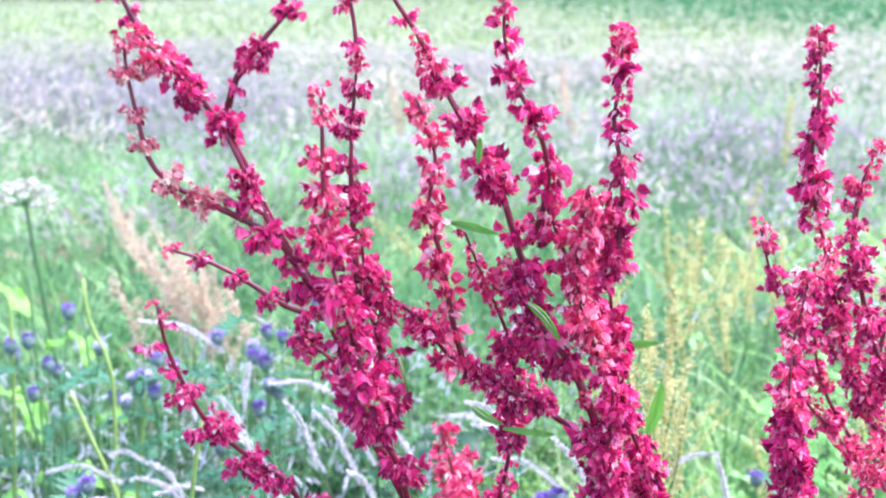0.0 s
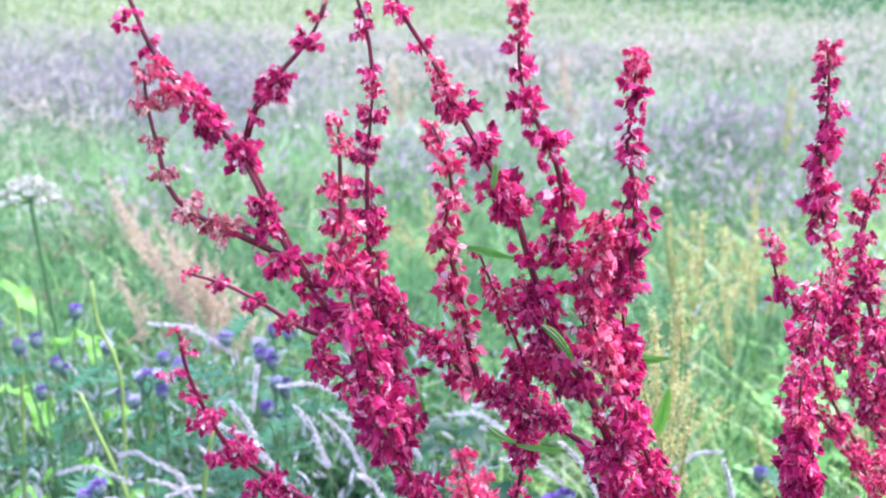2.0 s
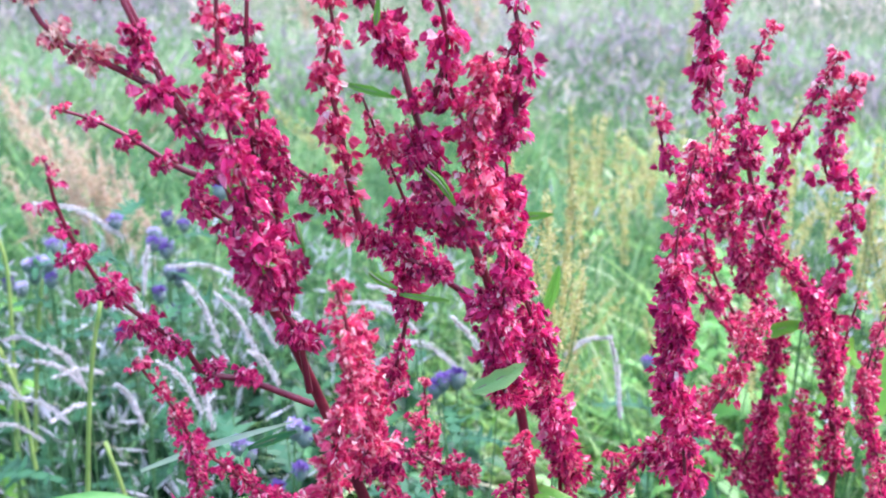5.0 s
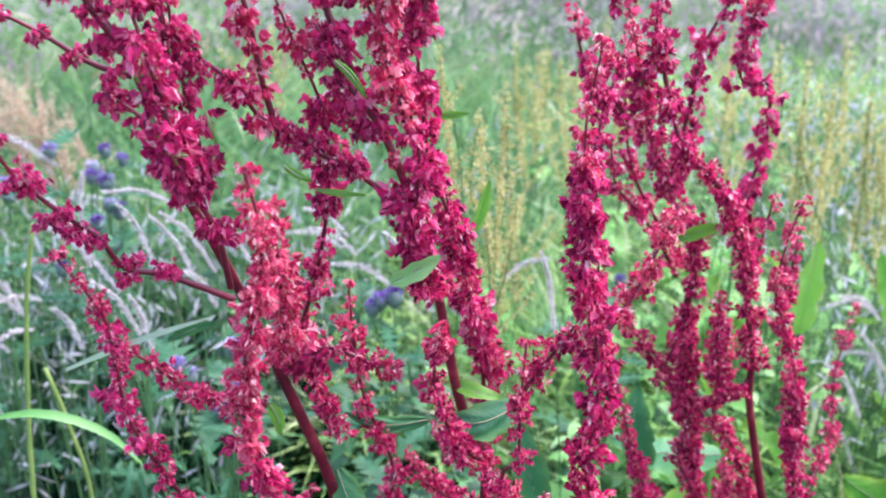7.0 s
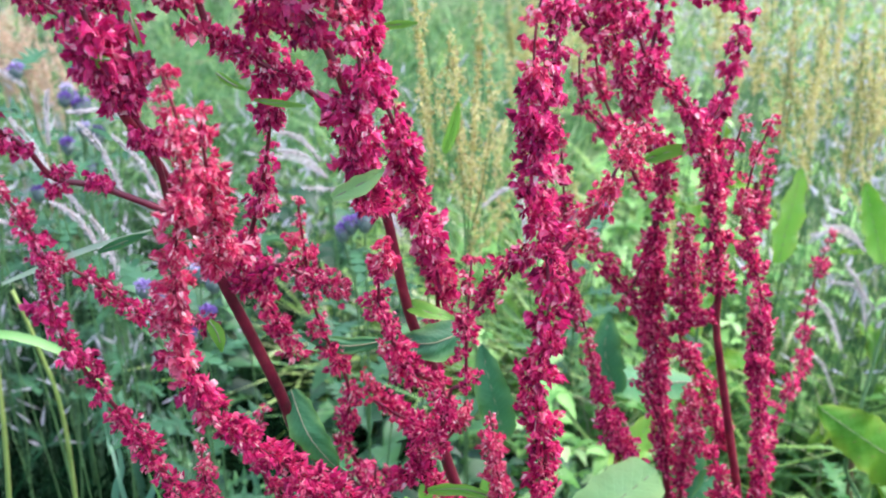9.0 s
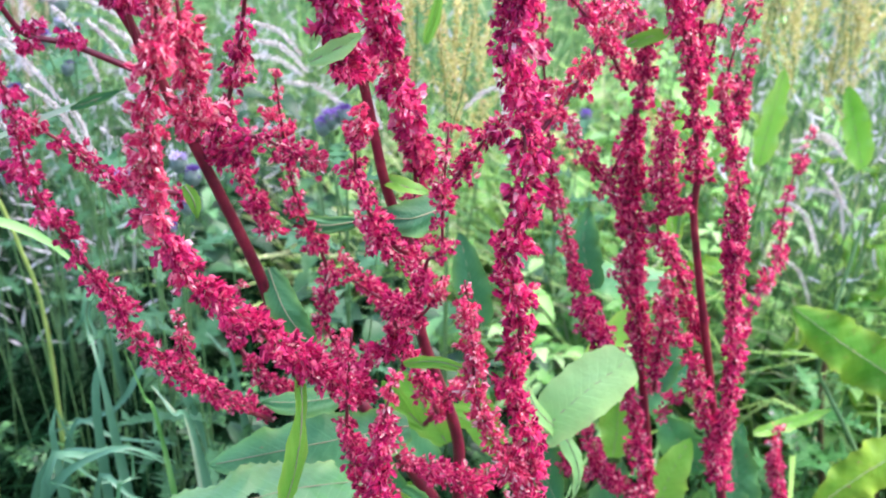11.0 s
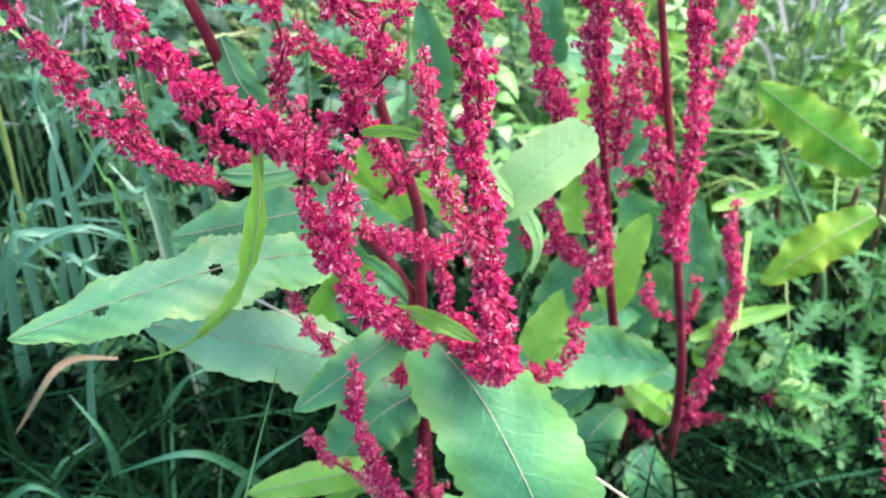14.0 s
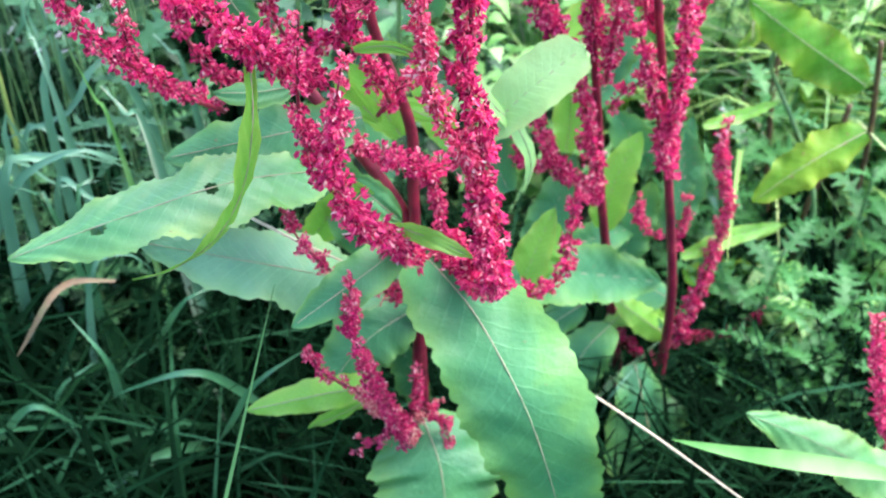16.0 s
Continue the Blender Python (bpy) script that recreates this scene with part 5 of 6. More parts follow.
BROWNLEAF = mat("withered_leaf", [(0.3, (0.17, 0.115, 0.055)), (0.6, (0.25, 0.18, 0.09)), (0.8, (0.2, 0.23, 0.09))], 0.6, 25, trans=0.2)
FRESHBLADE = mat("light_blade", [(0.3, (0.06, 0.21, 0.035)), (0.5, (0.12, 0.31, 0.07)), (0.7, (0.22, 0.42, 0.13))], 0.5, 14, gloss=0.25, trans=0.25)
PALEBLADE = mat("pale_blade", [(0.2, (0.26, 0.36, 0.2)), (0.6, (0.4, 0.5, 0.3)), (0.9, (0.56, 0.6, 0.42))], 0.5, 30, gloss=0.3, trans=0.3)
YELLOWSTALK = mat("yellow_stalk", [(0.3, (0.2, 0.3, 0.06)), (0.7, (0.34, 0.42, 0.1))], 0.5, 30)
# Herb leaf colour with low shade painted in; the next has sunlight painted in.
SHADEHERB = mat("shaded_herb", [(0.05, (0.012, 0.055, 0.015)), (0.5, (0.034, 0.118, 0.034)), (0.9, (0.11, 0.27, 0.085))], 0.45, 30, "island", 0.35, 0.3)
SUNHERB = mat("sunny_herb", [(0.05, (0.13, 0.35, 0.06)), (0.5, (0.27, 0.54, 0.12)), (0.9, (0.44, 0.67, 0.25))], 0.45, 30, "island", 0.45, 0.42)
# Lighter copy of BLADE; the sky's bluish sheen is painted in.
SHEEN = mat("sky_sheen_blade", [(0.2, (0.06, 0.18, 0.085)), (0.6, (0.11, 0.27, 0.14)), (0.9, (0.22, 0.38, 0.23))], 0.38, 14, gloss=0.55, trans=0.25)
UMBEL = mat("umbel_flowers", [(0.0, (0.34, 0.33, 0.22)), (0.5, (0.58, 0.56, 0.42)), (1.0, (0.76, 0.74, 0.62))], 0.8, 60, "island", 0.1, 0.3)


def fleck(soup, p, d, ln, w):
    """A tiny pointed scale at p along d."""
    d = d / np.linalg.norm(d)
    s = np.cross(d, rng.normal(0, 1, 3))
    s /= np.linalg.norm(s) + 1e-9
    soup.add([p, p + d * ln * 0.5 + s * w, p + d * ln, p + d * ln * 0.5 - s * w], [(0, 1, 2, 3)])


def down(p):
    """A point on the ground under p, a little aside."""
    return np.array([p[0] + rng.uniform(-0.05, 0.05), p[1] + rng.uniform(0.0, 0.08), float(ground_z(p[0], p[1]))])


def fog_grass(base, tip):
    """A soft grass: a thin stalk from the ground, and a drooping, woolly head from base to tip."""
    base, tip = np.array(base), np.array(tip)
    tip = base + (tip - base) * 1.2
    foot = down(base)
    t = thing("fog_grass", foot, "soft whitish-pink drooping grass head on a thin stalk", "grass head", "woolly grass heads")
    arch = (base + tip) / 2 + np.array([0, 0, 0.12 * np.linalg.norm(tip - base)])
    P = smooth_path([foot, (foot * 0.4 + base * 0.6) + np.array([0.01, 0, 0]), base, arch, tip], 0.01)
    s = Soup()
    tube(s, P, 0.0011, 0.0005, 5)
    place("stalk", s.mesh("stalk", STALK), t)
    H = smooth_path([base, arch, tip], 0.0015)
    girth = rng.uniform(0.0016, 0.003)
    s = Soup()
    n = len(H)
    T, A, B = frames_along(H)
    for i in range(n):
        u = i / n
        r = girth * math.sin(math.pi * min(1, 0.1 + u * 0.9)) ** 0.8 * rng.uniform(0.7, 1.2)
        for _ in range(9):
            a = rng.uniform(0, 6.28)
            o = A[i] * math.cos(a) + B[i] * math.sin(a)
            fleck(s, H[i] + o * r * rng.uniform(0, 0.85), o * 0.5 + T[i] * 1.5 + rng.normal(0, 0.3, 3), rng.uniform(0.003, 0.006), 0.0005)
    place("head", s.mesh("head", FOG, smooth=False), t)


def spiny_leaf(soup, p, d, ln, up=(0, 0, 1)):
    """A jagged thistle leaf: paired, spread lobes along a curving rib."""
    d = d / np.linalg.norm(d)
    side = np.cross(d, up)
    side /= np.linalg.norm(side) + 1e-9
    nrm = np.cross(side, d)
    n = 6
    V, F = [], []
    for i in range(n + 1):
        u = i / n
        c = p + d * ln * u - np.array([0, 0, 0.35 * ln * u * u])
        w = ln * 0.2 * (math.sin(math.pi * (0.1 + 0.85 * u)) + 0.1)
        for sg in (-1, 1):
            k = len(V)
            rip = nrm * ln * rng.uniform(-0.06, 0.1)
            V += [c, c + side * sg * w * 0.35 + d * ln * 0.07, c + side * sg * w * rng.uniform(0.85, 1.3) + d * ln * 0.06 + rip, c + side * sg * w * 0.3 - d * ln * 0.04]
            F += [(k, k + 1, k + 2), (k, k + 2, k + 3)]
        if i < n:
            k = len(V)
            c2 = p + d * ln * (i + 1) / n - np.array([0, 0, 0.35 * ln * ((i + 1) / n) ** 2])
            V += [c - side * w * 0.35, c + side * w * 0.35, c2 + side * w * 0.3, c2 - side * w * 0.3]
            F += [(k, k + 1, k + 2, k + 3)]
    soup.add(V, F)


def thistle(heads):
    """A meadow thistle: branching stems, jagged leaves, round heads with purple florets."""
    heads = [np.array(p) for p in heads]
    foot = down(np.mean(heads, axis=0))
    t = thing("thistle", foot, "creeping thistle with purple flower heads and jagged leaves", "thistle", "purple thistles")
    fork = foot * 0.45 + np.mean(heads, axis=0) * 0.55
    fork[2] = foot[2] + 0.62 * (min(p[2] for p in heads) - foot[2])
    for k, p in enumerate(heads):
        s = Soup()
        path = smooth_path([fork, (fork + p) / 2 + rng.normal(0, 0.01, 3), p], 0.012) if k else smooth_path([foot, fork, (fork + p) / 2, p], 0.015)
        tube(s, path, 0.0019 if k == 0 else 0.0013, 0.0009, 5)
        place("stalk", s.mesh("stalk", STALK), t)
        s = Soup()
        r = rng.uniform(0.006, 0.0078)
        ring = []
        for i in range(7):
            a = i / 6
            rr = r * math.sin(math.pi * (0.12 + 0.68 * a)) ** 0.8
            ring.append((a, rr))
        V, F = [], []
        for a, rr in ring:
            for j in range(8):
                q = j * math.pi / 4 + a
                V.append(p + np.array([rr * math.cos(q), rr * math.sin(q), (a - 0.3) * r * 2.2]))
        for i in range(6):
            for j in range(8):
                F.append((i * 8 + j, i * 8 + (j + 1) % 8, i * 8 + 8 + (j + 1) % 8, i * 8 + 8 + j))
        s.add(V, F)
        for _ in range(40):
            dd = rng.normal(0, 1, 3)
            dd[2] = abs(dd[2]) * 0.6
            dd /= np.linalg.norm(dd)
            fleck(s, p + dd * r * 0.85, dd + np.array([0, 0, 0.8]), 0.003, 0.0006)
        head = place("flower_head", s.mesh("flower_head", BRACT), t)
        s = Soup()
        top = p + np.array([0, 0, r * 1.1])
        for _ in range(150):
            dd = np.array([*rng.normal(0, 0.9, 2), rng.uniform(-0.1, 1.0)])
            fleck(s, top + rng.normal(0, 0.0012, 3), dd, rng.uniform(0.0055, 0.0088), 0.0010)
        place("tuft", s.mesh("tuft", PURPLE, smooth=False), head, "purple tuft of florets")
    main = smooth_path([foot, fork, heads[0]], 0.02)
    for q in main[2::2]:
        s = Soup()
        a = rng.uniform(0, 6.28)
        spiny_leaf(s, q, np.array([math.cos(a), math.sin(a), 0.5]), rng.uniform(0.05, 0.1))
        place("leaf", s.mesh("leaf", THISTLEGREY), t)


def sorrel(base, tip, material=OCHRE, tint="yellow-green"):
    """A seeding sorrel: an upright stalk with short side branches full of tiny seeds."""
    base, tip = np.array(base), np.array(tip)
    foot = down(base)
    t = thing("sorrel", foot, tint + " seeding sorrel stalk among the meadow grass", "sorrel", tint + " sorrel stalks")
    P = smooth_path([foot, base * 0.5 + foot * 0.5, base, (base + tip) / 2 + rng.normal(0, 0.006, 3), tip], 0.012)
    far = max(0.75, base[1] / 1.4)
    s = Soup()
    tube(s, P, 0.0017 * far ** 0.5, 0.0006, 5)
    place("stalk", s.mesh("stalk", STALK if material is OCHRE else RUSTY), t)
    s = Soup()
    H = smooth_path([base, (base + tip) / 2, tip], 0.009 * far)
    ln = np.linalg.norm(tip - base)
    for i, c in enumerate(H):
        u = i / len(H)
        arms = [(c, np.array([0, 0, 0.01]))]
        if u < 0.8 and (i % 3 == 0 or material is RUSTY):
            a = rng.uniform(0, 6.28)
            arms.append((c, np.array([math.cos(a) * 0.7, math.sin(a) * 0.7, 1.0]) * ln * 0.4 * (1 - u)))
        for o, arm in arms:
            m = max(1, int(np.linalg.norm(arm) / (0.006 * far)))
            for k in range(m + 1):
                q = o + arm * k / m
                for _ in range(6 if material is OCHRE else 5):
                    fleck(s, q + rng.normal(0, 0.0018 * far, 3), rng.normal(0, 1, 3) + np.array([0, 0, -0.3]), 0.0047 * far, 0.0018 * far)
    place("seed_head", s.mesh("seed_head", material, smooth=False), t)


def grass_blade(pts, width, material=BLADE, label="broad bluish-green grass blade bending over", rooted=True):
    width *= 0.8
    pts = [np.array(p) for p in pts]
    foot = pts[0] + (pts[0] - pts[1]) * 1.3 + np.array([0, 0.06, 0])
    foot[2] = float(ground_z(foot[0], foot[1]))
    P = smooth_path(([foot] if rooted else []) + pts, 0.012)
    n = len(P)
    T, A, B = frames_along(P)
    V, F = [], []
    for i in range(n):
        u = i / (n - 1)
        w = 0.5 * width * min(1, 0.35 + 2 * u) * (1 - max(0, (u - 0.55) / 0.45) ** 1.5) + 0.0003
        sd = np.cross(T[i], (0.35, -0.55, 0.75))
        sd /= np.linalg.norm(sd) + 1e-9
        nm = np.cross(sd, T[i])
        V += [P[i] - sd * w + nm * w * 0.35, P[i], P[i] + sd * w + nm * w * 0.35]
    for i in range(n - 1):
        F += [(3 * i, 3 * i + 1, 3 * i + 4, 3 * i + 3), (3 * i + 1, 3 * i + 2, 3 * i + 5, 3 * i + 4)]
    s = Soup()
    s.add(V, F)
    ob = new("grass_blade", s.mesh("grass_blade", material))
    return tagged(ob, label, "grass", "broad grass blades")


fog_grass((-0.319, 1.100, 0.547), (-0.246, 1.070, 0.557))
fog_grass((-0.263, 1.120, 0.557), (-0.220, 1.090, 0.566))
fog_grass((-0.162, 1.050, 0.539), (-0.188, 1.020, 0.580))
fog_grass((-0.173, 1.080, 0.526), (-0.189, 1.050, 0.578))
fog_grass((-0.141, 1.000, 0.555), (-0.162, 0.970, 0.558))
fog_grass((-0.102, 1.000, 0.534), (-0.110, 0.970, 0.582))
fog_grass((-0.033, 1.000, 0.609), (-0.048, 0.970, 0.670))
fog_grass((-0.000, 1.020, 0.581), (-0.026, 0.990, 0.651))
fog_grass((-0.020, 1.080, 0.635), (-0.070, 1.050, 0.661))
fog_grass((0.010, 1.050, 0.585), (-0.022, 1.020, 0.645))
fog_grass((-0.040, 0.950, 0.573), (-0.060, 0.920, 0.627))
fog_grass((-0.032, 0.950, 0.558), (-0.037, 0.920, 0.614))
fog_grass((-0.060, 0.980, 0.598), (-0.099, 0.950, 0.662))
fog_grass((-0.088, 1.000, 0.613), (-0.100, 0.970, 0.673))
fog_grass((-0.147, 1.150, 0.654), (-0.203, 1.120, 0.691))
fog_grass((-0.119, 1.100, 0.614), (-0.106, 1.070, 0.666))
fog_grass((-0.278, 1.100, 0.509), (-0.299, 1.070, 0.524))
fog_grass((-0.253, 1.120, 0.498), (-0.269, 1.090, 0.523))
fog_grass((-0.182, 1.050, 0.506), (-0.211, 1.020, 0.545))
fog_grass((-0.147, 1.050, 0.559), (-0.173, 1.020, 0.571))
fog_grass((-0.299, 1.100, 0.467), (-0.323, 1.070, 0.494))
fog_grass((0.044, 1.050, 0.592), (0.023, 1.020, 0.633))
fog_grass((0.019, 0.980, 0.584), (0.004, 0.950, 0.625))
fog_grass((-0.207, 1.050, 0.487), (-0.234, 1.020, 0.519))
fog_grass((0.123, 1.3, 0.505), (0.071, 1.27, 0.534))
fog_grass((0.297, 1.2, 0.508), (0.33, 1.17, 0.541))
fog_grass((0.2, 0.95, 0.591), (0.166, 0.92, 0.663))
fog_grass((0.316, 1, 0.543), (0.296, 0.97, 0.623))
fog_grass((0.137, 1.05, 0.602), (0.105, 1.02, 0.636))
fog_grass((0.728, 1.2, 0.464), (0.667, 1.17, 0.486))
fog_grass((0.767, 1.2, 0.376), (0.697, 1.17, 0.423))
fog_grass((0.709, 1.15, 0.353), (0.65, 1.12, 0.429))
fog_grass((0.739, 1.2, 0.452), (0.678, 1.17, 0.493))
fog_grass((0.747, 1.2, 0.244), (0.685, 1.17, 0.328))
fog_grass((0.131, 1.1, 0.599), (0.098, 1.07, 0.635))
fog_grass((0.177, 1.1, 0.542), (0.127, 1.07, 0.58))
fog_grass((0.701, 1.05, 0.125), (0.64, 1.02, 0.219))
fog_grass((0.762, 1.2, 0.348), (0.712, 1.17, 0.435))
thistle([(-0.257, 1.25, 0.583), (-0.256, 1.25, 0.564), (-0.288, 1.25, 0.553), (-0.235, 1.25, 0.596)])
thistle([(-0.394, 1.3, 0.576), (-0.365, 1.3, 0.641), (-0.436, 1.3, 0.598), (-0.415, 1.3, 0.605)])
thistle([(-0.153, 1.35, 0.569), (-0.167, 1.35, 0.583), (-0.138, 1.35, 0.532)])
thistle([(-0.49, 1.3, 0.649), (-0.461, 1.3, 0.622), (-0.496, 1.3, 0.475)])
thistle([(-0.247, 1, 0.573), (-0.277, 1, 0.556), (-0.234, 1, 0.584)])
thistle([(-0.013, 0.95, 0.54), (0.034, 0.95, 0.556), (0.038, 0.95, 0.516)])
thistle([(0.158, 1, 0.575), (0.17, 1, 0.578), (0.151, 1, 0.568)])
thistle([(-0.155, 1.15, 0.665), (-0.053, 1.15, 0.698), (-0.117, 1.15, 0.591)])
thistle([(-0.139, 1.3, 0.619), (-0.157, 1.3, 0.589), (-0.14, 1.3, 0.555)])
thistle([(0.456, 1.3, 0.455), (0.417, 1.3, 0.447)])
thistle([(-0.457, 1.35, 0.568), (-0.408, 1.35, 0.549), (-0.439, 1.35, 0.518), (-0.353, 1.35, 0.579)])
thistle([(-0.288, 1.3, 0.563), (-0.291, 1.3, 0.549), (-0.268, 1.3, 0.584), (-0.321, 1.3, 0.537)])
thistle([(-0.279, 1.4, 0.533), (-0.177, 1.4, 0.559), (-0.163, 1.4, 0.547), (-0.143, 1.4, 0.577), (-0.151, 1.4, 0.509)])
thistle([(-0.297, 1.3, 0.56), (-0.25, 1.3, 0.566), (-0.273, 1.3, 0.552), (-0.305, 1.3, 0.379)])
thistle([(-0.13, 1.3, 0.546), (-0.139, 1.3, 0.506), (-0.2, 1.3, 0.476), (-0.143, 1.3, 0.581)])
thistle([(0.037, 1, 0.519), (-0.012, 1, 0.501), (0.013, 1, 0.466)])
sorrel((0.484, 2.1, 0.395), (0.485, 2.1, 0.561))
sorrel((0.451, 2.1, 0.417), (0.438, 2.1, 0.577))
sorrel((0.585, 2.15, 0.38), (0.556, 2.15, 0.515))
sorrel((0.606, 2.1, 0.374), (0.583, 2.1, 0.485))
sorrel((0.666, 2.2, 0.34), (0.685, 2.2, 0.457))
sorrel((0.708, 2.3, 0.355), (0.709, 2.3, 0.501))
sorrel((0.006, 2, 0.487), (-0.009, 2, 0.624))
sorrel((-0.035, 2, 0.529), (-0.096, 2, 0.581))
sorrel((1.013, 3.4, 0.452), (1.016, 3.4, 0.643))
sorrel((0.726, 2.6, 0.313), (0.731, 2.6, 0.532))
sorrel((0.233, 1.05, 0.598), (0.208, 1.05, 0.786))
sorrel((0.26, 1.05, 0.593), (0.244, 1.05, 0.727))
sorrel((0.27, 1.08, 0.556), (0.272, 1.08, 0.745))
sorrel((0.268, 1.05, 0.516), (0.283, 1.05, 0.648))
sorrel((0.663, 1.3, 0.556), (0.648, 1.3, 0.726))
sorrel((0.687, 1.3, 0.577), (0.687, 1.3, 0.693))
sorrel((0.866, 1.5, 0.422), (0.834, 1.5, 0.629))
sorrel((0.386, 1.6, 0.474), (0.373, 1.6, 0.559))
sorrel((0.891, 1.5, 0.466), (0.853, 1.5, 0.653))
sorrel((0.86, 1.6, 0.509), (0.835, 1.6, 0.693))
sorrel((0.633, 1.5, 0.605), (0.631, 1.5, 0.726))
sorrel((0.662, 1.4, 0.581), (0.655, 1.4, 0.717))
sorrel((0.703, 1.3, 0.49), (0.648, 1.3, 0.647))
sorrel((0.482, 2, 0.454), (0.482, 2, 0.591))
sorrel((0.579, 2, 0.423), (0.578, 2, 0.541))
sorrel((0.92, 2.2, 0.389), (0.89, 2.2, 0.519))
sorrel((0.461, 2.1, 0.39), (0.443, 2.1, 0.491))
sorrel((0.532, 1.25, 0.412), (0.507, 1.25, 0.555))
sorrel((0.475, 1.4, 0.346), (0.434, 1.4, 0.46))
sorrel((0.769, 1.3, 0.556), (0.744, 1.3, 0.647))
sorrel((0.341, 1.350, 0.415), (0.314, 1.350, 0.627))
sorrel((0.743, 1.400, 0.477), (0.731, 1.400, 0.670))
sorrel((0.848, 1.500, 0.393), (0.835, 1.500, 0.631))
sorrel((0.657, 1.300, 0.538), (0.652, 1.300, 0.661))
sorrel((0.783, 1.300, 0.448), (0.756, 1.300, 0.642))
sorrel((0.689, 1.600, 0.426), (0.670, 1.600, 0.670))
sorrel((0.472, 1.700, 0.428), (0.445, 1.700, 0.631))
sorrel((0.696, 1.500, 0.545), (0.691, 1.500, 0.683))
sorrel((0.432, 1.800, 0.452), (0.440, 1.800, 0.618))
sorrel((0.858, 1.600, 0.478), (0.806, 1.600, 0.631))
sorrel((-0.38, 1.9, 0.377), (-0.382, 1.9, 0.533), RUSTY, 'rusty')
sorrel((-0.41, 1.9, 0.398), (-0.441, 1.9, 0.553), RUSTY, 'rusty')
sorrel((-0.336, 1.85, 0.428), (-0.35, 1.85, 0.528), RUSTY, 'rusty')
sorrel((-0.573, 2.2, 0.419), (-0.653, 2.2, 0.609), RUSTY, 'rusty')
sorrel((-0.498, 2.1, 0.405), (-0.567, 2.1, 0.541), RUSTY, 'rusty')
sorrel((-1.299, 3, 0.55), (-1.268, 3, 0.693), RUSTY, 'rusty')
sorrel((-0.255, 4.5, 0.366), (-0.299, 4.5, 0.601), RUSTY, 'rusty')
sorrel((0.49, 5, 0.289), (0.431, 5, 0.601), RUSTY, 'rusty')
sorrel((-0.28, 1.8, 0.417), (-0.316, 1.8, 0.53), RUSTY, 'rusty')
sorrel((-0.422, 2, 0.44), (-0.498, 2, 0.572), RUSTY, 'rusty')
sorrel((-0.372, 1.9, 0.366), (-0.424, 1.9, 0.536), RUSTY, 'rusty')
sorrel((-0.335, 1.9, 0.357), (-0.383, 1.9, 0.478), RUSTY, 'rusty')
sorrel((-0.438, 2, 0.372), (-0.523, 2, 0.528), RUSTY, 'rusty')
sorrel((-0.505, 1.9, 0.385), (-0.538, 1.9, 0.514), RUSTY, 'rusty')
grass_blade([(-0.105, 0.88, 0.247), (-0.023, 0.85, 0.342), (0.023, 0.87, 0.31)], 0.012, SHEEN)
grass_blade([(-0.114, 0.93, 0.245), (-0.043, 0.9, 0.298), (-0.005, 0.92, 0.269)], 0.01, SHEEN)
grass_blade([(0.05, 0.83, 0.361), (0.039, 0.8, 0.42), (0.023, 0.82, 0.432)], 0.013, SHEEN)
grass_blade([(0.004, 0.98, 0.328), (-0.043, 0.95, 0.307), (-0.117, 0.97, 0.26)], 0.012, SHEEN)
grass_blade([(0.091, 0.71, 0.13), (0.124, 0.68, 0.232), (0.166, 0.7, 0.248)], 0.012)
grass_blade([(-0.012, 0.78, 0.08), (-0.007, 0.75, 0.187), (-0.035, 0.77, 0.226)], 0.012)
grass_blade([(0.022, 0.83, 0.12), (0.061, 0.8, 0.208), (0.085, 0.82, 0.199)], 0.012)
grass_blade([(0.104, 0.73, 0.161), (0.068, 0.7, 0.227), (-0.001, 0.72, 0.177)], 0.01)
grass_blade([(0.033, 0.73, 0.072), (-0.017, 0.7, 0.067), (-0.066, 0.72, 0.032)], 0.012)
grass_blade([(-0.058, 0.78, 0.029), (-0.058, 0.75, 0.143), (-0.023, 0.77, 0.163)], 0.012)
grass_blade([(0.459, 0.78, -0.022), (0.465, 0.75, 0.089), (0.491, 0.77, 0.102)], 0.012, SHEEN)
grass_blade([(-0.112, 0.73, 0.108), (-0.06, 0.7, 0.194), (-0.033, 0.72, 0.13)], 0.01)
grass_blade([(0.615, 0.98, 0.147), (0.641, 0.95, 0.085), (0.68, 0.97, -0.017)], 0.012)
grass_blade([(-0.097, 1.13, 0.316), (-0.105, 1.1, 0.308), (-0.138, 1.12, 0.254)], 0.012, SHEEN)
grass_blade([(0.058, 1.03, 0.284), (0.05, 1, 0.339), (0.025, 1.02, 0.357)], 0.012, SHEEN)
grass_blade([(-0.05, 0.88, 0.272), (-0.014, 0.85, 0.29), (0.026, 0.87, 0.242)], 0.01, SHEEN)
grass_blade([(-0.086, 0.860, 0.299), (-0.052, 0.873, 0.315), (-0.020, 0.887, 0.313), (0.014, 0.900, 0.278)], 0.013, SHEEN)
grass_blade([(-0.087, 0.900, 0.324), (-0.081, 0.920, 0.301), (-0.080, 0.940, 0.250)], 0.011, SHEEN)
grass_blade([(-0.089, 0.950, 0.275), (-0.042, 0.935, 0.283), (0.016, 0.920, 0.287)], 0.009, SHEEN)
grass_blade([(-0.053, 0.920, 0.315), (-0.039, 0.913, 0.392), (-0.043, 0.907, 0.441), (-0.033, 0.900, 0.463)], 0.012, SHEEN)
grass_blade([(0.045, 0.840, 0.357), (0.036, 0.830, 0.395), (0.021, 0.820, 0.431)], 0.011, PALEBLADE)
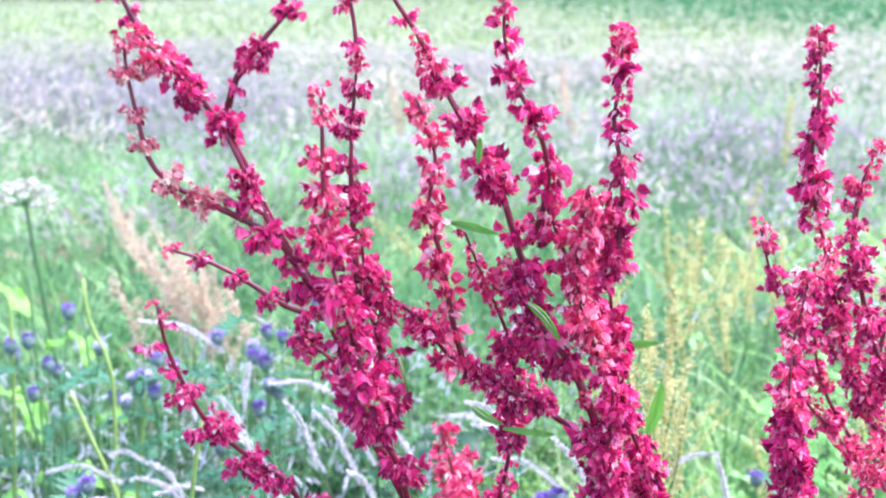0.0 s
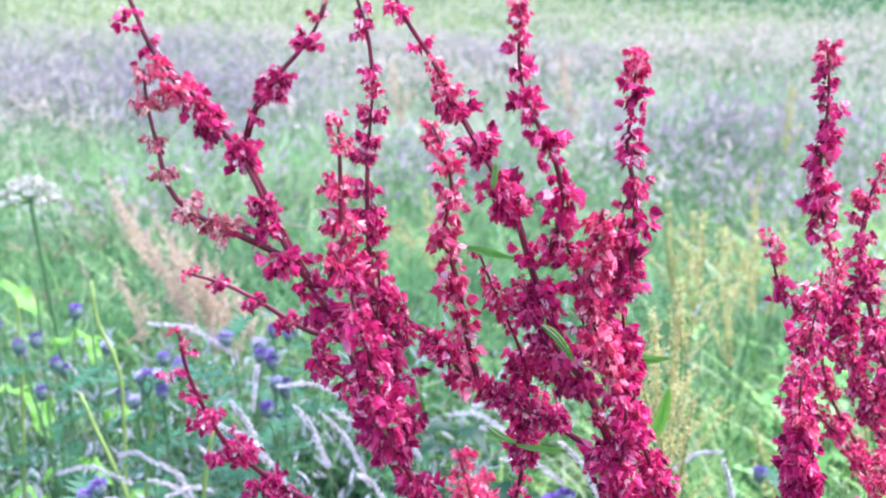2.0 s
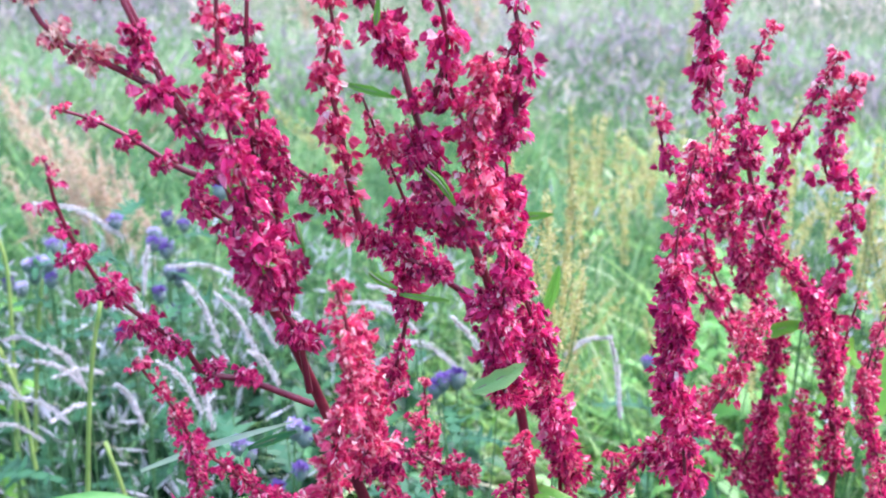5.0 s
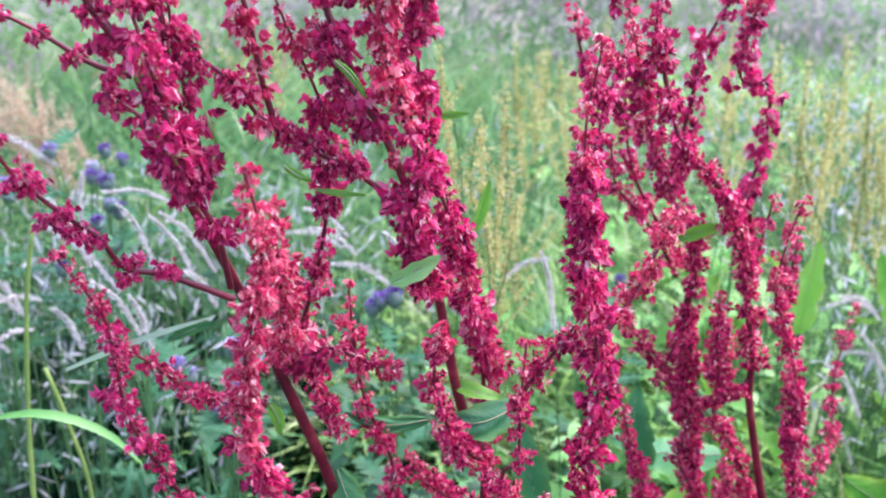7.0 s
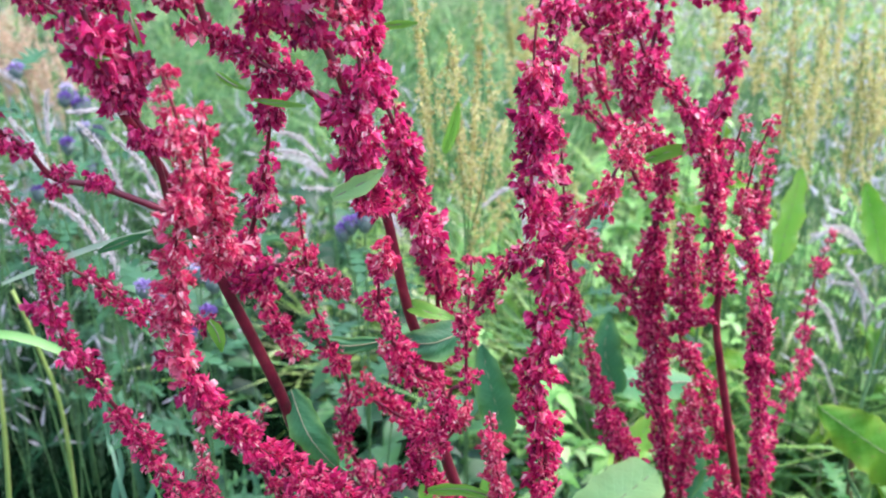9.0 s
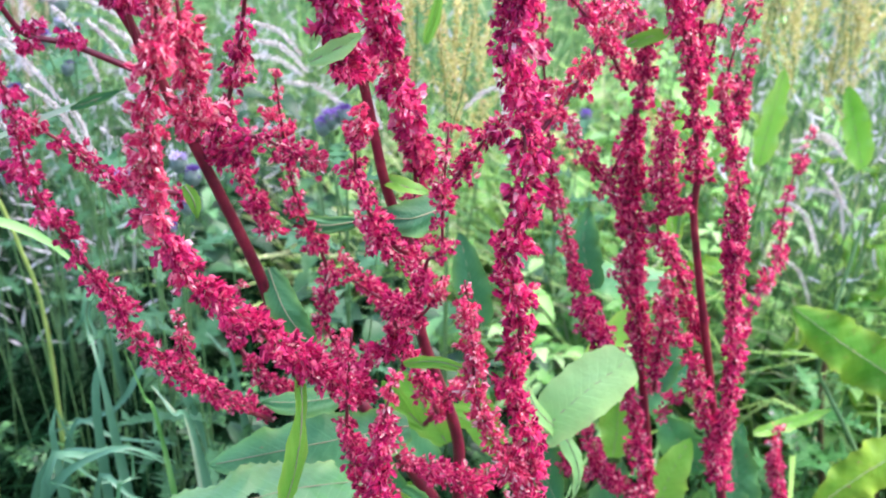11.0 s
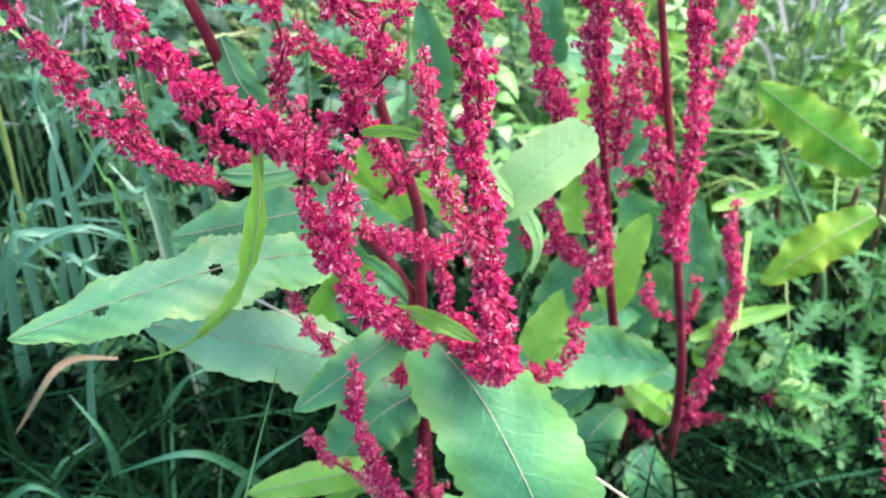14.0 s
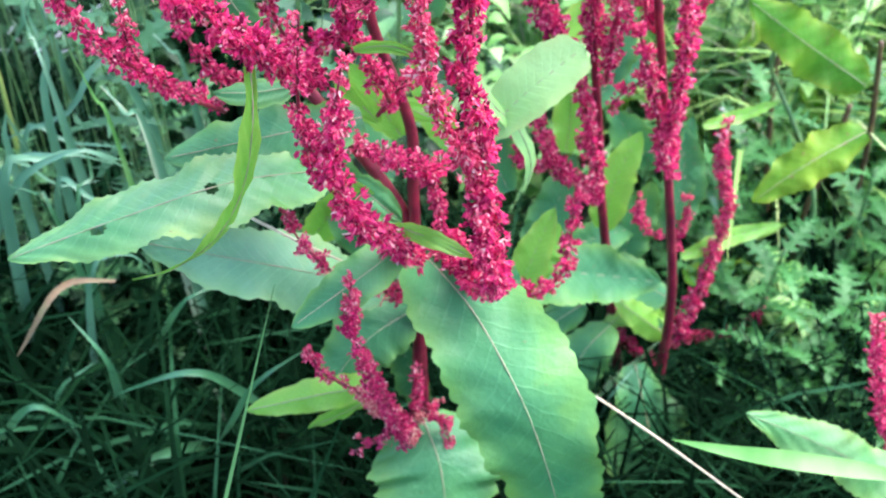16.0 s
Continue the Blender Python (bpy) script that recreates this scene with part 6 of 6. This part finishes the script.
grass_blade([(0.016, 0.860, 0.342), (0.008, 0.850, 0.397), (-0.001, 0.840, 0.451)], 0.007, FRESHBLADE)
grass_blade([(-0.091, 0.880, 0.291), (-0.049, 0.890, 0.270), (-0.016, 0.900, 0.266)], 0.01, SHEEN)
grass_blade([(-0.048, 0.850, 0.269), (-0.058, 0.855, 0.292), (-0.081, 0.860, 0.298)], 0.009, BLADE)
grass_blade([(-0.025, 0.840, 0.280), (-0.009, 0.850, 0.313), (-0.012, 0.860, 0.343)], 0.01, BLADE)
grass_blade([(-0.020, 0.800, 0.233), (0.012, 0.810, 0.259), (0.031, 0.820, 0.230)], 0.009, SHEEN)
grass_blade([(0.665, 0.56, 0.206), (0.546, 0.545, 0.267), (0.465, 0.535, 0.308), (0.412, 0.53, 0.337)], 0.017, FRESHBLADE, "long light green grass blade lying across", rooted=False)
grass_blade([(0.009, 0.78, 0.257), (-0.012, 0.78, 0.259), (-0.027, 0.78, 0.258), (-0.039, 0.77, 0.258), (-0.051, 0.76, 0.246), (-0.069, 0.755, 0.216), (-0.08, 0.75, 0.2)], 0.0065, BROWNLEAF, "withered brown grass blade hanging down", rooted=False)

grass_blade([(-0.132, 0.840, 0.563), (-0.099, 0.840, 0.568), (-0.068, 0.840, 0.561), (-0.042, 0.840, 0.545), (-0.022, 0.840, 0.520)], 0.0085, FRESHBLADE, "long green grass blade bending over", rooted=False)
grass_blade([(-0.009, 0.64, 0.714), (0.016, 0.64, 0.725), (0.041, 0.63, 0.739), (0.068, 0.63, 0.748)], 0.0038, PALEBLADE, "pale curled grass blade across the dock plant", rooted=False)
grass_blade([(-0.038, 0.9, 0.383), (-0.043, 0.9, 0.418), (-0.045, 0.9, 0.453)], 0.012, SHEEN, "grass blade standing up with a bluish sheen in its colour")


def dry_stalk(*pts):
    P = smooth_path(pts, 0.01)
    s = Soup()
    tube(s, P, 0.0011, 0.0008, 6)
    tagged(new("dry_stalk", s.mesh("dry_stalk", DRY)), "thin dry straw-coloured grass stalk", "stalk", "dry stalks")


dry_stalk((0.372, 0.66, 0.248), (0.445, 0.62, 0.213), (0.52, 0.56, 0.187))
dry_stalk((0.78, 0.85, 0.014), (0.808, 0.82, -0.029), (0.85, 0.78, -0.103))
dry_stalk((0.135, 0.66, 0.438), (0.164, 0.65, 0.425), (0.197, 0.64, 0.411))


def green_stalk(*pts):
    P = smooth_path(pts, 0.015)
    s = Soup()
    tube(s, P, 0.0028, 0.0018, 7)
    tagged(new("green_stalk", s.mesh("green_stalk", YELLOWSTALK)), "upright yellow-green stalk among the meadow grass", "stalk", "green stalks")


green_stalk((-0.179, 0.950, 0.101), (-0.150, 0.950, 0.358), (-0.140, 0.950, 0.495), (-0.128, 0.950, 0.606), (-0.115, 0.950, 0.673))
green_stalk((-0.119, 1.000, 0.082), (-0.110, 1.000, 0.358), (-0.123, 1.000, 0.459), (-0.137, 1.000, 0.517))
green_stalk((-0.294, 1.200, 0.388), (-0.285, 1.200, 0.525), (-0.283, 1.200, 0.616), (-0.301, 1.200, 0.671), (-0.303, 1.200, 0.714))
green_stalk((-0.257, 1.150, 0.385), (-0.266, 1.150, 0.486), (-0.293, 1.150, 0.571), (-0.306, 1.150, 0.611))
green_stalk((-0.464, 1.300, 0.307), (-0.447, 1.300, 0.460), (-0.435, 1.300, 0.588), (-0.431, 1.300, 0.663))
green_stalk((-0.294, 1.250, 0.357), (-0.283, 1.250, 0.459), (-0.270, 1.250, 0.543), (-0.265, 1.250, 0.570))


def umbel(c, r):
    """A flat white flower umbel on ribbed rays over one stalk."""
    c = np.array(c)
    foot = down(c)
    t = thing("umbel", foot, "white umbel flower head fading on a tall stalk", "wildflower")
    hub = c - np.array([0, 0, r * 0.8])
    s = Soup()
    tube(s, smooth_path([foot, (foot + hub) / 2 + np.array([0.01, 0, 0]), hub], 0.02), 0.004, 0.003, 7)
    place("stalk", s.mesh("stalk", STALK), t)
    for k in range(22):
        a, q = k * 2.4, math.sqrt((k + 0.5) / 22)
        e = c + np.array([math.cos(a) * r * q, math.sin(a) * r * q, -0.75 * r * q * q])
        s = Soup()
        tube(s, smooth_path([hub, (hub + e) / 2 + np.array([0, 0, -0.1 * r]), e], 0.01), 0.0008, 0.0006, 4)
        ray = place("ray", s.mesh("ray", STALK), t)
        s = Soup()
        for _ in range(60):
            o = rng.normal(0, r * 0.09, 3)
            o[2] *= 0.4
            fleck(s, e + o, np.array([*rng.normal(0, 1, 2), 0.6]), 0.005, 0.0024)
        place("floret", s.mesh("floret", UMBEL, smooth=False), ray)


umbel((-0.562, 1.65, 0.725), 0.042)
umbel((-0.639, 1.6, 0.635), 0.03)


def leafy_weed(foot, height, spread, n, material, label, seed):
    """A leafy upright weed: a stalk with pointed oval leaves all round."""
    g = np.random.default_rng(seed)
    foot = np.array([foot[0], foot[1], float(ground_z(foot[0], foot[1]))])
    t = thing("leafy_weed", foot, label, "weed", "leafy weeds")
    top = foot + np.array([g.uniform(-0.03, 0.03), g.uniform(-0.03, 0.03), height])
    s = Soup()
    tube(s, smooth_path([foot, (foot + top) / 2, top], 0.03), 0.003, 0.0015, 6)
    place("stalk", s.mesh("stalk", STALK), t)
    for k in range(n):
        u = 0.2 + 0.8 * k / n
        p = foot + (top - foot) * u
        a = k * 2.4 + g.uniform(-0.4, 0.4)
        d = np.array([math.cos(a), math.sin(a), 0])
        ln = spread * g.uniform(0.7, 1.1) * (1.1 - 0.5 * u)
        leaf(t, [p, p + d * ln * 0.5 + np.array([0, 0, ln * 0.35]), p + d * ln + np.array([0, 0, ln * g.uniform(-0.1, 0.4)])], ln * 0.3, material, np.cross(d, (0, 0, 1)), fold=0.2, wave=0.004, seed=int(g.integers(999)))


leafy_weed((-0.475, 1.42, 0.586), 0.72, 0.15, 10, LIMELEAF, "bright lime-green leafy weed in the meadow", 1)
leafy_weed((-0.395, 1.46, 0.605), 0.66, 0.12, 7, LIMELEAF, "bright lime-green leafy weed in the meadow", 2)
leafy_weed((0.569, 1.2, 0.576), 0.66, 0.12, 12, GREENLEAF, "green leafy weed in the meadow", 3)
leafy_weed((0.771, 1.2, 0.446), 0.5, 0.12, 10, GREENLEAF, "green leafy weed in the meadow", 4)


def herb(x, y, height, n, size, material, label, g):
    """A low leafy herb: one stalk and many small folded oval leaves round it."""
    foot = np.array([x, y, float(ground_z(x, y))])
    t = thing("meadow_herb", foot, label, "herb", label)
    top = foot + np.array([*g.normal(0, 0.12 * height, 2), height])
    P = smooth_path([foot, (foot + top) / 2 + np.array([*g.normal(0, 0.01, 2), 0]), top], 0.03)
    s = Soup()
    tube(s, P, 0.002, 0.001, 5)
    place("stalk", s.mesh("stalk", SHADEHERB), t)
    s = Soup()
    for k in range(n):
        u = 0.15 + 0.85 * (k + g.random()) / n
        p = P[min(int(u * len(P)), len(P) - 1)]
        a = k * 2.4 + g.uniform(-0.5, 0.5)
        d = np.array([math.cos(a), math.sin(a), g.uniform(0.0, 0.8)])
        sd = np.array([-math.sin(a), math.cos(a), g.uniform(-0.3, 0.3)])
        ln = size * g.uniform(0.6, 1.2) * (1.2 - 0.5 * u)
        w = ln * g.uniform(0.26, 0.4)
        arc = np.array([0, 0, -1.0])
        q = [p + d * ln * c + arc * ln * 0.5 * c * c for c in (0.15, 0.45, 0.75, 1.1)]
        lift = np.array([0, 0, w * 0.5])
        s.add([p, q[0] - sd * w * 0.5 + lift * 0.5, q[0], q[0] + sd * w * 0.5 + lift * 0.5, q[1] - sd * w + lift, q[1], q[1] + sd * w + lift,
               q[2] - sd * w * 0.75 + lift, q[2], q[2] + sd * w * 0.75 + lift, q[3]],
              [(0, 2, 1), (0, 3, 2), (1, 2, 5, 4), (2, 3, 6, 5), (4, 5, 8, 7), (5, 6, 9, 8), (7, 8, 10), (8, 9, 10)])
    place("foliage", s.mesh("foliage", material), t)


hg = np.random.default_rng(91)
# Left and low herbs get the shaded copy, most right ones the sunlit.
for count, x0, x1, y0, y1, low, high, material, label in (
        (64, -0.85, 0.1, 1.0, 1.9, 0.1, 0.3, SHADEHERB, "low mid-green leafy herb among the grass"),
        (10, -0.5, 0.15, 0.8, 1.0, 0.05, 0.14, SHADEHERB, "low mid-green leafy herb among the grass"),
        (60, 0.55, 1.9, 1.1, 2.4, 0.25, 0.48, SUNHERB, "bright green leafy herb among the grass"),
        (22, -0.1, 0.3, 1.0, 1.8, 0.2, 0.4, SHADEHERB, "low mid-green leafy herb among the grass"),
        (34, 0.3, 0.95, 1.0, 1.7, 0.22, 0.42, SUNHERB, "bright green leafy herb among the grass"),
        (22, 0.5, 1.1, 0.82, 1.1, 0.06, 0.18, SUNHERB, "bright green leafy herb among the grass")):
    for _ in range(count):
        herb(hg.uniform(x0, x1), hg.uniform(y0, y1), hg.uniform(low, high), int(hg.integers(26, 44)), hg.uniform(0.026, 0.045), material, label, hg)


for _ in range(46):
    herb(hg.uniform(0.6, 1.7), hg.uniform(1.15, 2.0), hg.uniform(0.16, 0.34), int(hg.integers(20, 30)), hg.uniform(0.07, 0.11), SUNHERB, "broad-leaved bright green herb among the grass", hg)
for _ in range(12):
    herb(hg.uniform(-0.1, 0.6), hg.uniform(1.05, 1.7), hg.uniform(0.2, 0.4), int(hg.integers(16, 26)), hg.uniform(0.05, 0.08), SHADEHERB, "broad-leaved mid-green herb among the grass", hg)


# ---------- the green dock beside the red ones ----------
dock_green = thing("dock_plant", (0.72, 0.95, -0.06), "green dock plant with broad leaves turning brown at the edges", "dock plant")
stem(dock_green, "stem", [(0.72, 0.95, -0.08), (0.721, 0.92, 0.162), (0.648, 0.97, 0.316), (0.64, 0.97, 0.332), (0.663, 1, 0.48)], 0.004, 0.0015, material=STALK)
stem(dock_green, "stem", [(0.784, 0.950, -0.097), (0.742, 0.963, 0.097), (0.754, 0.977, 0.198), (0.759, 0.990, 0.258)], 0.0042, 0.003, material=BROWNSTEM)
stem(dock_green, "stem", [(0.886, 0.970, -0.154), (0.821, 0.980, 0.067), (0.799, 0.990, 0.209), (0.772, 1.000, 0.331)], 0.0042, 0.003, material=BROWNSTEM)
stem(dock_green, "stem", [(0.735, 1.020, 0.042), (0.693, 1.035, 0.233), (0.692, 1.050, 0.306)], 0.0042, 0.003, material=BROWNSTEM)
leaf(dock_green, [(0.74, 0.95, 0.313), (0.654, 0.95, 0.369), (0.593, 0.96, 0.409)], 0.062, GREENLEAF, (-0.6, -0.4, -0.6), fold=0.15, wave=0.004, seed=71)
leaf(dock_green, [(0.726, 0.9, 0.294), (0.665, 0.88, 0.273), (0.614, 0.87, 0.233)], 0.05, GREENLEAF, (0.3, -0.6, -0.6), fold=0.15, wave=0.004, seed=72)
# Light shining through these two leaves is put in by their lime material.
leaf(dock_green, [(0.57, 1.05, 0.515), (0.572, 1.05, 0.563), (0.575, 1.05, 0.614)], 0.03, LIMELEAF, (1, 0.1, 0), fold=0.2, wave=0.002, seed=73)
leaf(dock_green, [(0.704, 1.1, 0.489), (0.684, 1.1, 0.537), (0.666, 1.1, 0.579)], 0.034, LIMELEAF, (1, 0.1, 0), fold=0.2, wave=0.002, seed=74)
leaf(dock_green, [(0.534, 0.86, 0.34), (0.572, 0.87, 0.343), (0.606, 0.87, 0.358)], 0.014, LIMELEAF, (0.2, -0.6, -0.7), fold=0.2, wave=0.001, seed=75)
leaf(dock_green, [(0.628, 0.9, 0.149), (0.655, 0.9, 0.156), (0.68, 0.9, 0.17)], 0.01, LIMELEAF, (0.2, -0.6, -0.7), fold=0.2, wave=0.001, seed=76)
leaf(dock_green, [(0.895, 0.95, -0.055), (0.879, 0.93, -0.097), (0.875, 0.9, -0.141)], 0.035, BROWNLEAF, (1, 0, 0.3), fold=0.2, wave=0.003, seed=77)


# ---------- low thistle foliage on the ground ----------
def thistle_shoot(foot, height, seed):
    foot = np.array([foot[0], foot[1], float(ground_z(foot[0], foot[1]))])
    t = thing("thistle_shoot", foot, "young thistle shoot with jagged grey-green leaves", "thistle", "young thistle shoots")
    top = foot + np.array([rng.uniform(-0.04, 0.04), rng.uniform(-0.04, 0.04), height])
    s = Soup()
    tube(s, smooth_path([foot, (foot + top) / 2, top], 0.02), 0.003, 0.0015, 6)
    place("stalk", s.mesh("stalk", STALK), t)
    n = int(height / 0.014)
    for k in range(n):
        p = foot + (top - foot) * (0.15 + 0.85 * k / n)
        a = k * 2.4
        s = Soup()
        spiny_leaf(s, p, np.array([math.cos(a), math.sin(a), 0.6]), rng.uniform(0.06, 0.105) * (1.15 - 0.5 * k / n))
        # Shoots on the left take the shade-darkened herb colour.
        place("leaf", s.mesh("leaf", THISTLELEAF if foot[0] > 0.4 else SHADEHERB), t)


for k, (x, y, hgt) in enumerate([(0.66, 0.86, 0.24), (0.74, 0.84, 0.2), (0.62, 0.96, 0.28), (0.8, 0.92, 0.26), (0.7, 1.02, 0.3), (0.86, 1.05, 0.3), (0.58, 0.9, 0.18), (-0.12, 0.98, 0.3), (0.0, 1.05, 0.34), (0.12, 1.0, 0.3), (-0.25, 1.1, 0.34), (0.24, 0.98, 0.26), (-0.02, 0.9, 0.24), (0.95, 1.15, 0.34), (0.36, 1.06, 0.3), (0.68, 0.78, 0.16), (0.78, 0.76, 0.14), (0.64, 0.72, 0.12), (0.84, 0.82, 0.2), (0.9, 0.95, 0.26), (0.56, 1.02, 0.3), (-0.35, 0.95, 0.28), (-0.2, 0.85, 0.2), (0.7, 0.8, 0.15), (0.76, 0.82, 0.13), (0.72, 0.74, 0.12), (0.8, 0.79, 0.12), (0.67, 0.84, 0.14), (0.62, 0.8, 0.12)]):
    thistle_shoot((x, y, 0), hgt, k)


# ---------- distance ----------
WHITEWALL = mat("white_render", [(0.3, (0.74, 0.74, 0.76)), (0.7, (0.82, 0.82, 0.83))], 0.8, 1.2, bump=0.1)
ROOF = mat("dark_roof", [(0.3, (0.06, 0.05, 0.05)), (0.7, (0.1, 0.08, 0.07))], 0.8, 2)
TREELEAF = mat("dark_foliage", [(0.0, (0.012, 0.03, 0.012)), (0.5, (0.03, 0.06, 0.02)), (1.0, (0.06, 0.1, 0.03))], 0.7, 1, "island", 0.2, 0.15)
BARK = mat("bark", [(0.3, (0.05, 0.035, 0.03)), (0.7, (0.1, 0.07, 0.06))], 0.9, 6, bump=0.5)
WOOD = mat("grey_timber", [(0.3, (0.05, 0.045, 0.05)), (0.7, (0.12, 0.1, 0.1))], 0.85, 8, bump=0.3)
GLASS = mat("window_glass", [(0.3, (0.03, 0.035, 0.04)), (0.7, (0.05, 0.055, 0.06))], 0.1, 2, gloss=0.8)
BRICKRED = mat("brick_red", [(0.3, (0.2, 0.07, 0.06)), (0.7, (0.3, 0.12, 0.1))], 0.85, 5, bump=0.3)


def slab(soup, x0, x1, y0, y1, z0, z1):
    V = [(x, y, z) for z in (z0, z1) for y in (y0, y1) for x in (x0, x1)]
    soup.add(V, [(0, 2, 3, 1), (4, 5, 7, 6), (0, 1, 5, 4), (2, 6, 7, 3), (0, 4, 6, 2), (1, 3, 7, 5)])


def house(x0, x1, y, depth, eaves, ridge, label, wall_mat, windows):
    t = thing("house", ((x0 + x1) / 2, y, 0), label, "house")
    s = Soup()
    slab(s, x0, x1, y, y + depth, -0.2, eaves)
    place("wall", s.mesh("wall", wall_mat, smooth=False), t)
    s = Soup()
    o, m = 0.35, y + depth / 2
    V = [(x0 - o, y - o, eaves), (x1 + o, y - o, eaves), (x1 + o, y + depth + o, eaves), (x0 - o, y + depth + o, eaves), (x0 - o, m, ridge), (x1 + o, m, ridge)]
    s.add(V, [(0, 1, 5, 4), (2, 3, 4, 5), (0, 4, 3), (1, 2, 5), (0, 3, 2, 1)])
    place("roof", s.mesh("roof", ROOF, smooth=False), t)
    for wx, wz, ww, wh in windows:
        s = Soup()
        slab(s, wx - ww / 2, wx + ww / 2, y - 0.05, y + 0.02, wz, wz + wh)
        w = place("window", s.mesh("window", WOOD, smooth=False), t)
        s = Soup()
        slab(s, wx - ww / 2 + 0.07, wx + ww / 2 - 0.07, y - 0.06, y - 0.04, wz + 0.07, wz + wh - 0.07)
        place("pane", s.mesh("pane", GLASS, smooth=False), w)


house(-10.3, -5.2, 40.5, 6, 2.9, 5.2, "white rendered house at the far edge of the field", WHITEWALL, [(-8.4, 0.62, 0.45, 1.1)])
house(3.5, 5.2, 43.0, 3, 2.3, 3.2, "small brick-red shed in front of the dark trees", BRICKRED, [(4.35, 1.0, 0.5, 0.6)])


def tree(x, y, height, crown, seed):
    g = np.random.default_rng(seed)
    t = thing("tree", (x, y, 0), "dark green broadleaf tree at the field's far edge", "tree", "far trees")
    s = Soup()
    tube(s, smooth_path([(x, y, -0.1), (x + g.uniform(-0.2, 0.2), y, height * 0.4), (x + g.uniform(-0.4, 0.4), y, height * 0.8)], 0.6), 0.25, 0.06, 7)
    for k in range(6):
        a = k * 2.4
        z = height * (0.25 + 0.08 * k)
        tube(s, smooth_path([(x, y, z), (x + math.cos(a) * crown * 0.4, y + math.sin(a) * crown * 0.4, z + 0.6), (x + math.cos(a) * crown * 0.8, y + math.sin(a) * crown * 0.8, z + 1.0)], 0.5), 0.09, 0.02, 5)
    place("trunk", s.mesh("trunk", BARK), t)
    n = 3600
    lobes = np.stack([g.normal(0, crown * 0.5, 26), g.normal(0, crown * 0.5, 26), g.uniform(0.02, 1.0, 26) ** 1.3 * height], 1)
    idx = g.integers(26, size=n)
    c = lobes[idx] + g.normal(0, 0.42, (n, 3)) * crown * 0.45
    c[:, 2] = np.maximum(c[:, 2], 0.15)
    a, b = g.normal(0, 1, (n, 3)), g.normal(0, 1, (n, 3))
    a /= np.linalg.norm(a, axis=1)[:, None]
    b /= np.linalg.norm(b, axis=1)[:, None]
    sz = g.uniform(0.14, 0.3, n)[:, None]
    V = np.stack([c - a * sz, c - b * sz * 0.6, c + a * sz, c + b * sz * 0.6], 1) + np.array([x, y, 0])
    s = Soup()
    s.add(V.reshape(-1, 3), [(4 * i, 4 * i + 1, 4 * i + 2, 4 * i + 3) for i in range(n)])
    place("crown", s.mesh("crown", TREELEAF, smooth=False), t)


for k, (x, y, hh, cr) in enumerate([(-21, 46, 6, 3), (-17, 47, 7, 3.2), (-13, 48, 6.5, 3), (-9, 50, 7, 3.4), (-3.5, 45, 6, 2.8), (-0.5, 46, 7, 3), (2.4, 47, 6.5, 2.8), (6.2, 46, 7, 3), (9.5, 45, 6.5, 3), (13, 46, 7, 3.2), (16.5, 45, 6, 3), (20, 46, 7, 3.2), (24, 47, 7, 3.4)]):
    tree(x, y, hh, cr, 300 + k)


def fence(x0, x1, y, n):
    t = thing("fence", ((x0 + x1) / 2, y, 0), "dark timber post and rail fence along the field", "fence")
    for k in range(n):
        x = x0 + (x1 - x0) * k / (n - 1)
        s = Soup()
        slab(s, x - 0.06, x + 0.06, y - 0.06, y + 0.06, -0.1, 1.25)
        place("post", s.mesh("post", WOOD, smooth=False), t)
    for z in (0.55, 1.0):
        s = Soup()
        slab(s, x0 - 0.1, x1 + 0.1, y - 0.1, y - 0.062, z, z + 0.12)
        place("rail", s.mesh("rail", WOOD, smooth=False), t)


fence(-18.5, -10.2, 38.5, 6)


def hedge(x0, x1, y, depth, height, seed):
    g = np.random.default_rng(seed)
    t = thing("hedge", ((x0 + x1) / 2, y, 0), "dark clipped hedge behind the field fence", "hedge", "far hedges")
    s = Soup()
    for k in range(int((x1 - x0) / 0.7) + 1):
        x = x0 + 0.7 * k
        tube(s, smooth_path([(x, y, -0.1), (x + g.uniform(-0.1, 0.1), y, height * 0.5), (x + g.uniform(-0.2, 0.2), y, height * 0.85)], 0.3), 0.05, 0.015, 5)
    place("trunk", s.mesh("trunk", BARK), t)
    n = int((x1 - x0) * height * depth * 260)
    c = np.stack([g.uniform(x0, x1, n), y + depth * g.uniform(-0.5, 0.5, n), -0.05 + height * g.random(n) ** 0.8 * (1 + 0.06 * np.sin(g.uniform(0, 40, n)))], 1)
    a, b = g.normal(0, 1, (n, 3)), g.normal(0, 1, (n, 3))
    a /= np.linalg.norm(a, axis=1)[:, None]
    b /= np.linalg.norm(b, axis=1)[:, None]
    sz = g.uniform(0.07, 0.15, n)[:, None]
    V = np.stack([c - a * sz, c - b * sz * 0.6, c + a * sz, c + b * sz * 0.6], 1)
    s = Soup()
    s.add(V.reshape(-1, 3), [(4 * i, 4 * i + 1, 4 * i + 2, 4 * i + 3) for i in range(n)])
    place("foliage", s.mesh("foliage", TREELEAF, smooth=False), t)


hedge(-20.5, -12.6, 42.0, 1.0, 1.1, 501)
hedge(-4.9, 2.6, 43.4, 1.0, 1.3, 502)
hedge(5.6, 22.0, 43.2, 1.0, 1.3, 503)
blades("crop_edge", scatter(26000, (2.0, -3), (9, 22), 14, 42, 60, 1.2, lambda x, y, g: x > np.interp(y, [14, 23, 39], [5.9, 2.4, -1.3]) + g.normal(0, 0.3, len(x))), (0.35, 0.66), (0.03, 0.07), (0.1, 0.7), CROP, "tall green crop along the field's edge", 61, K=3)
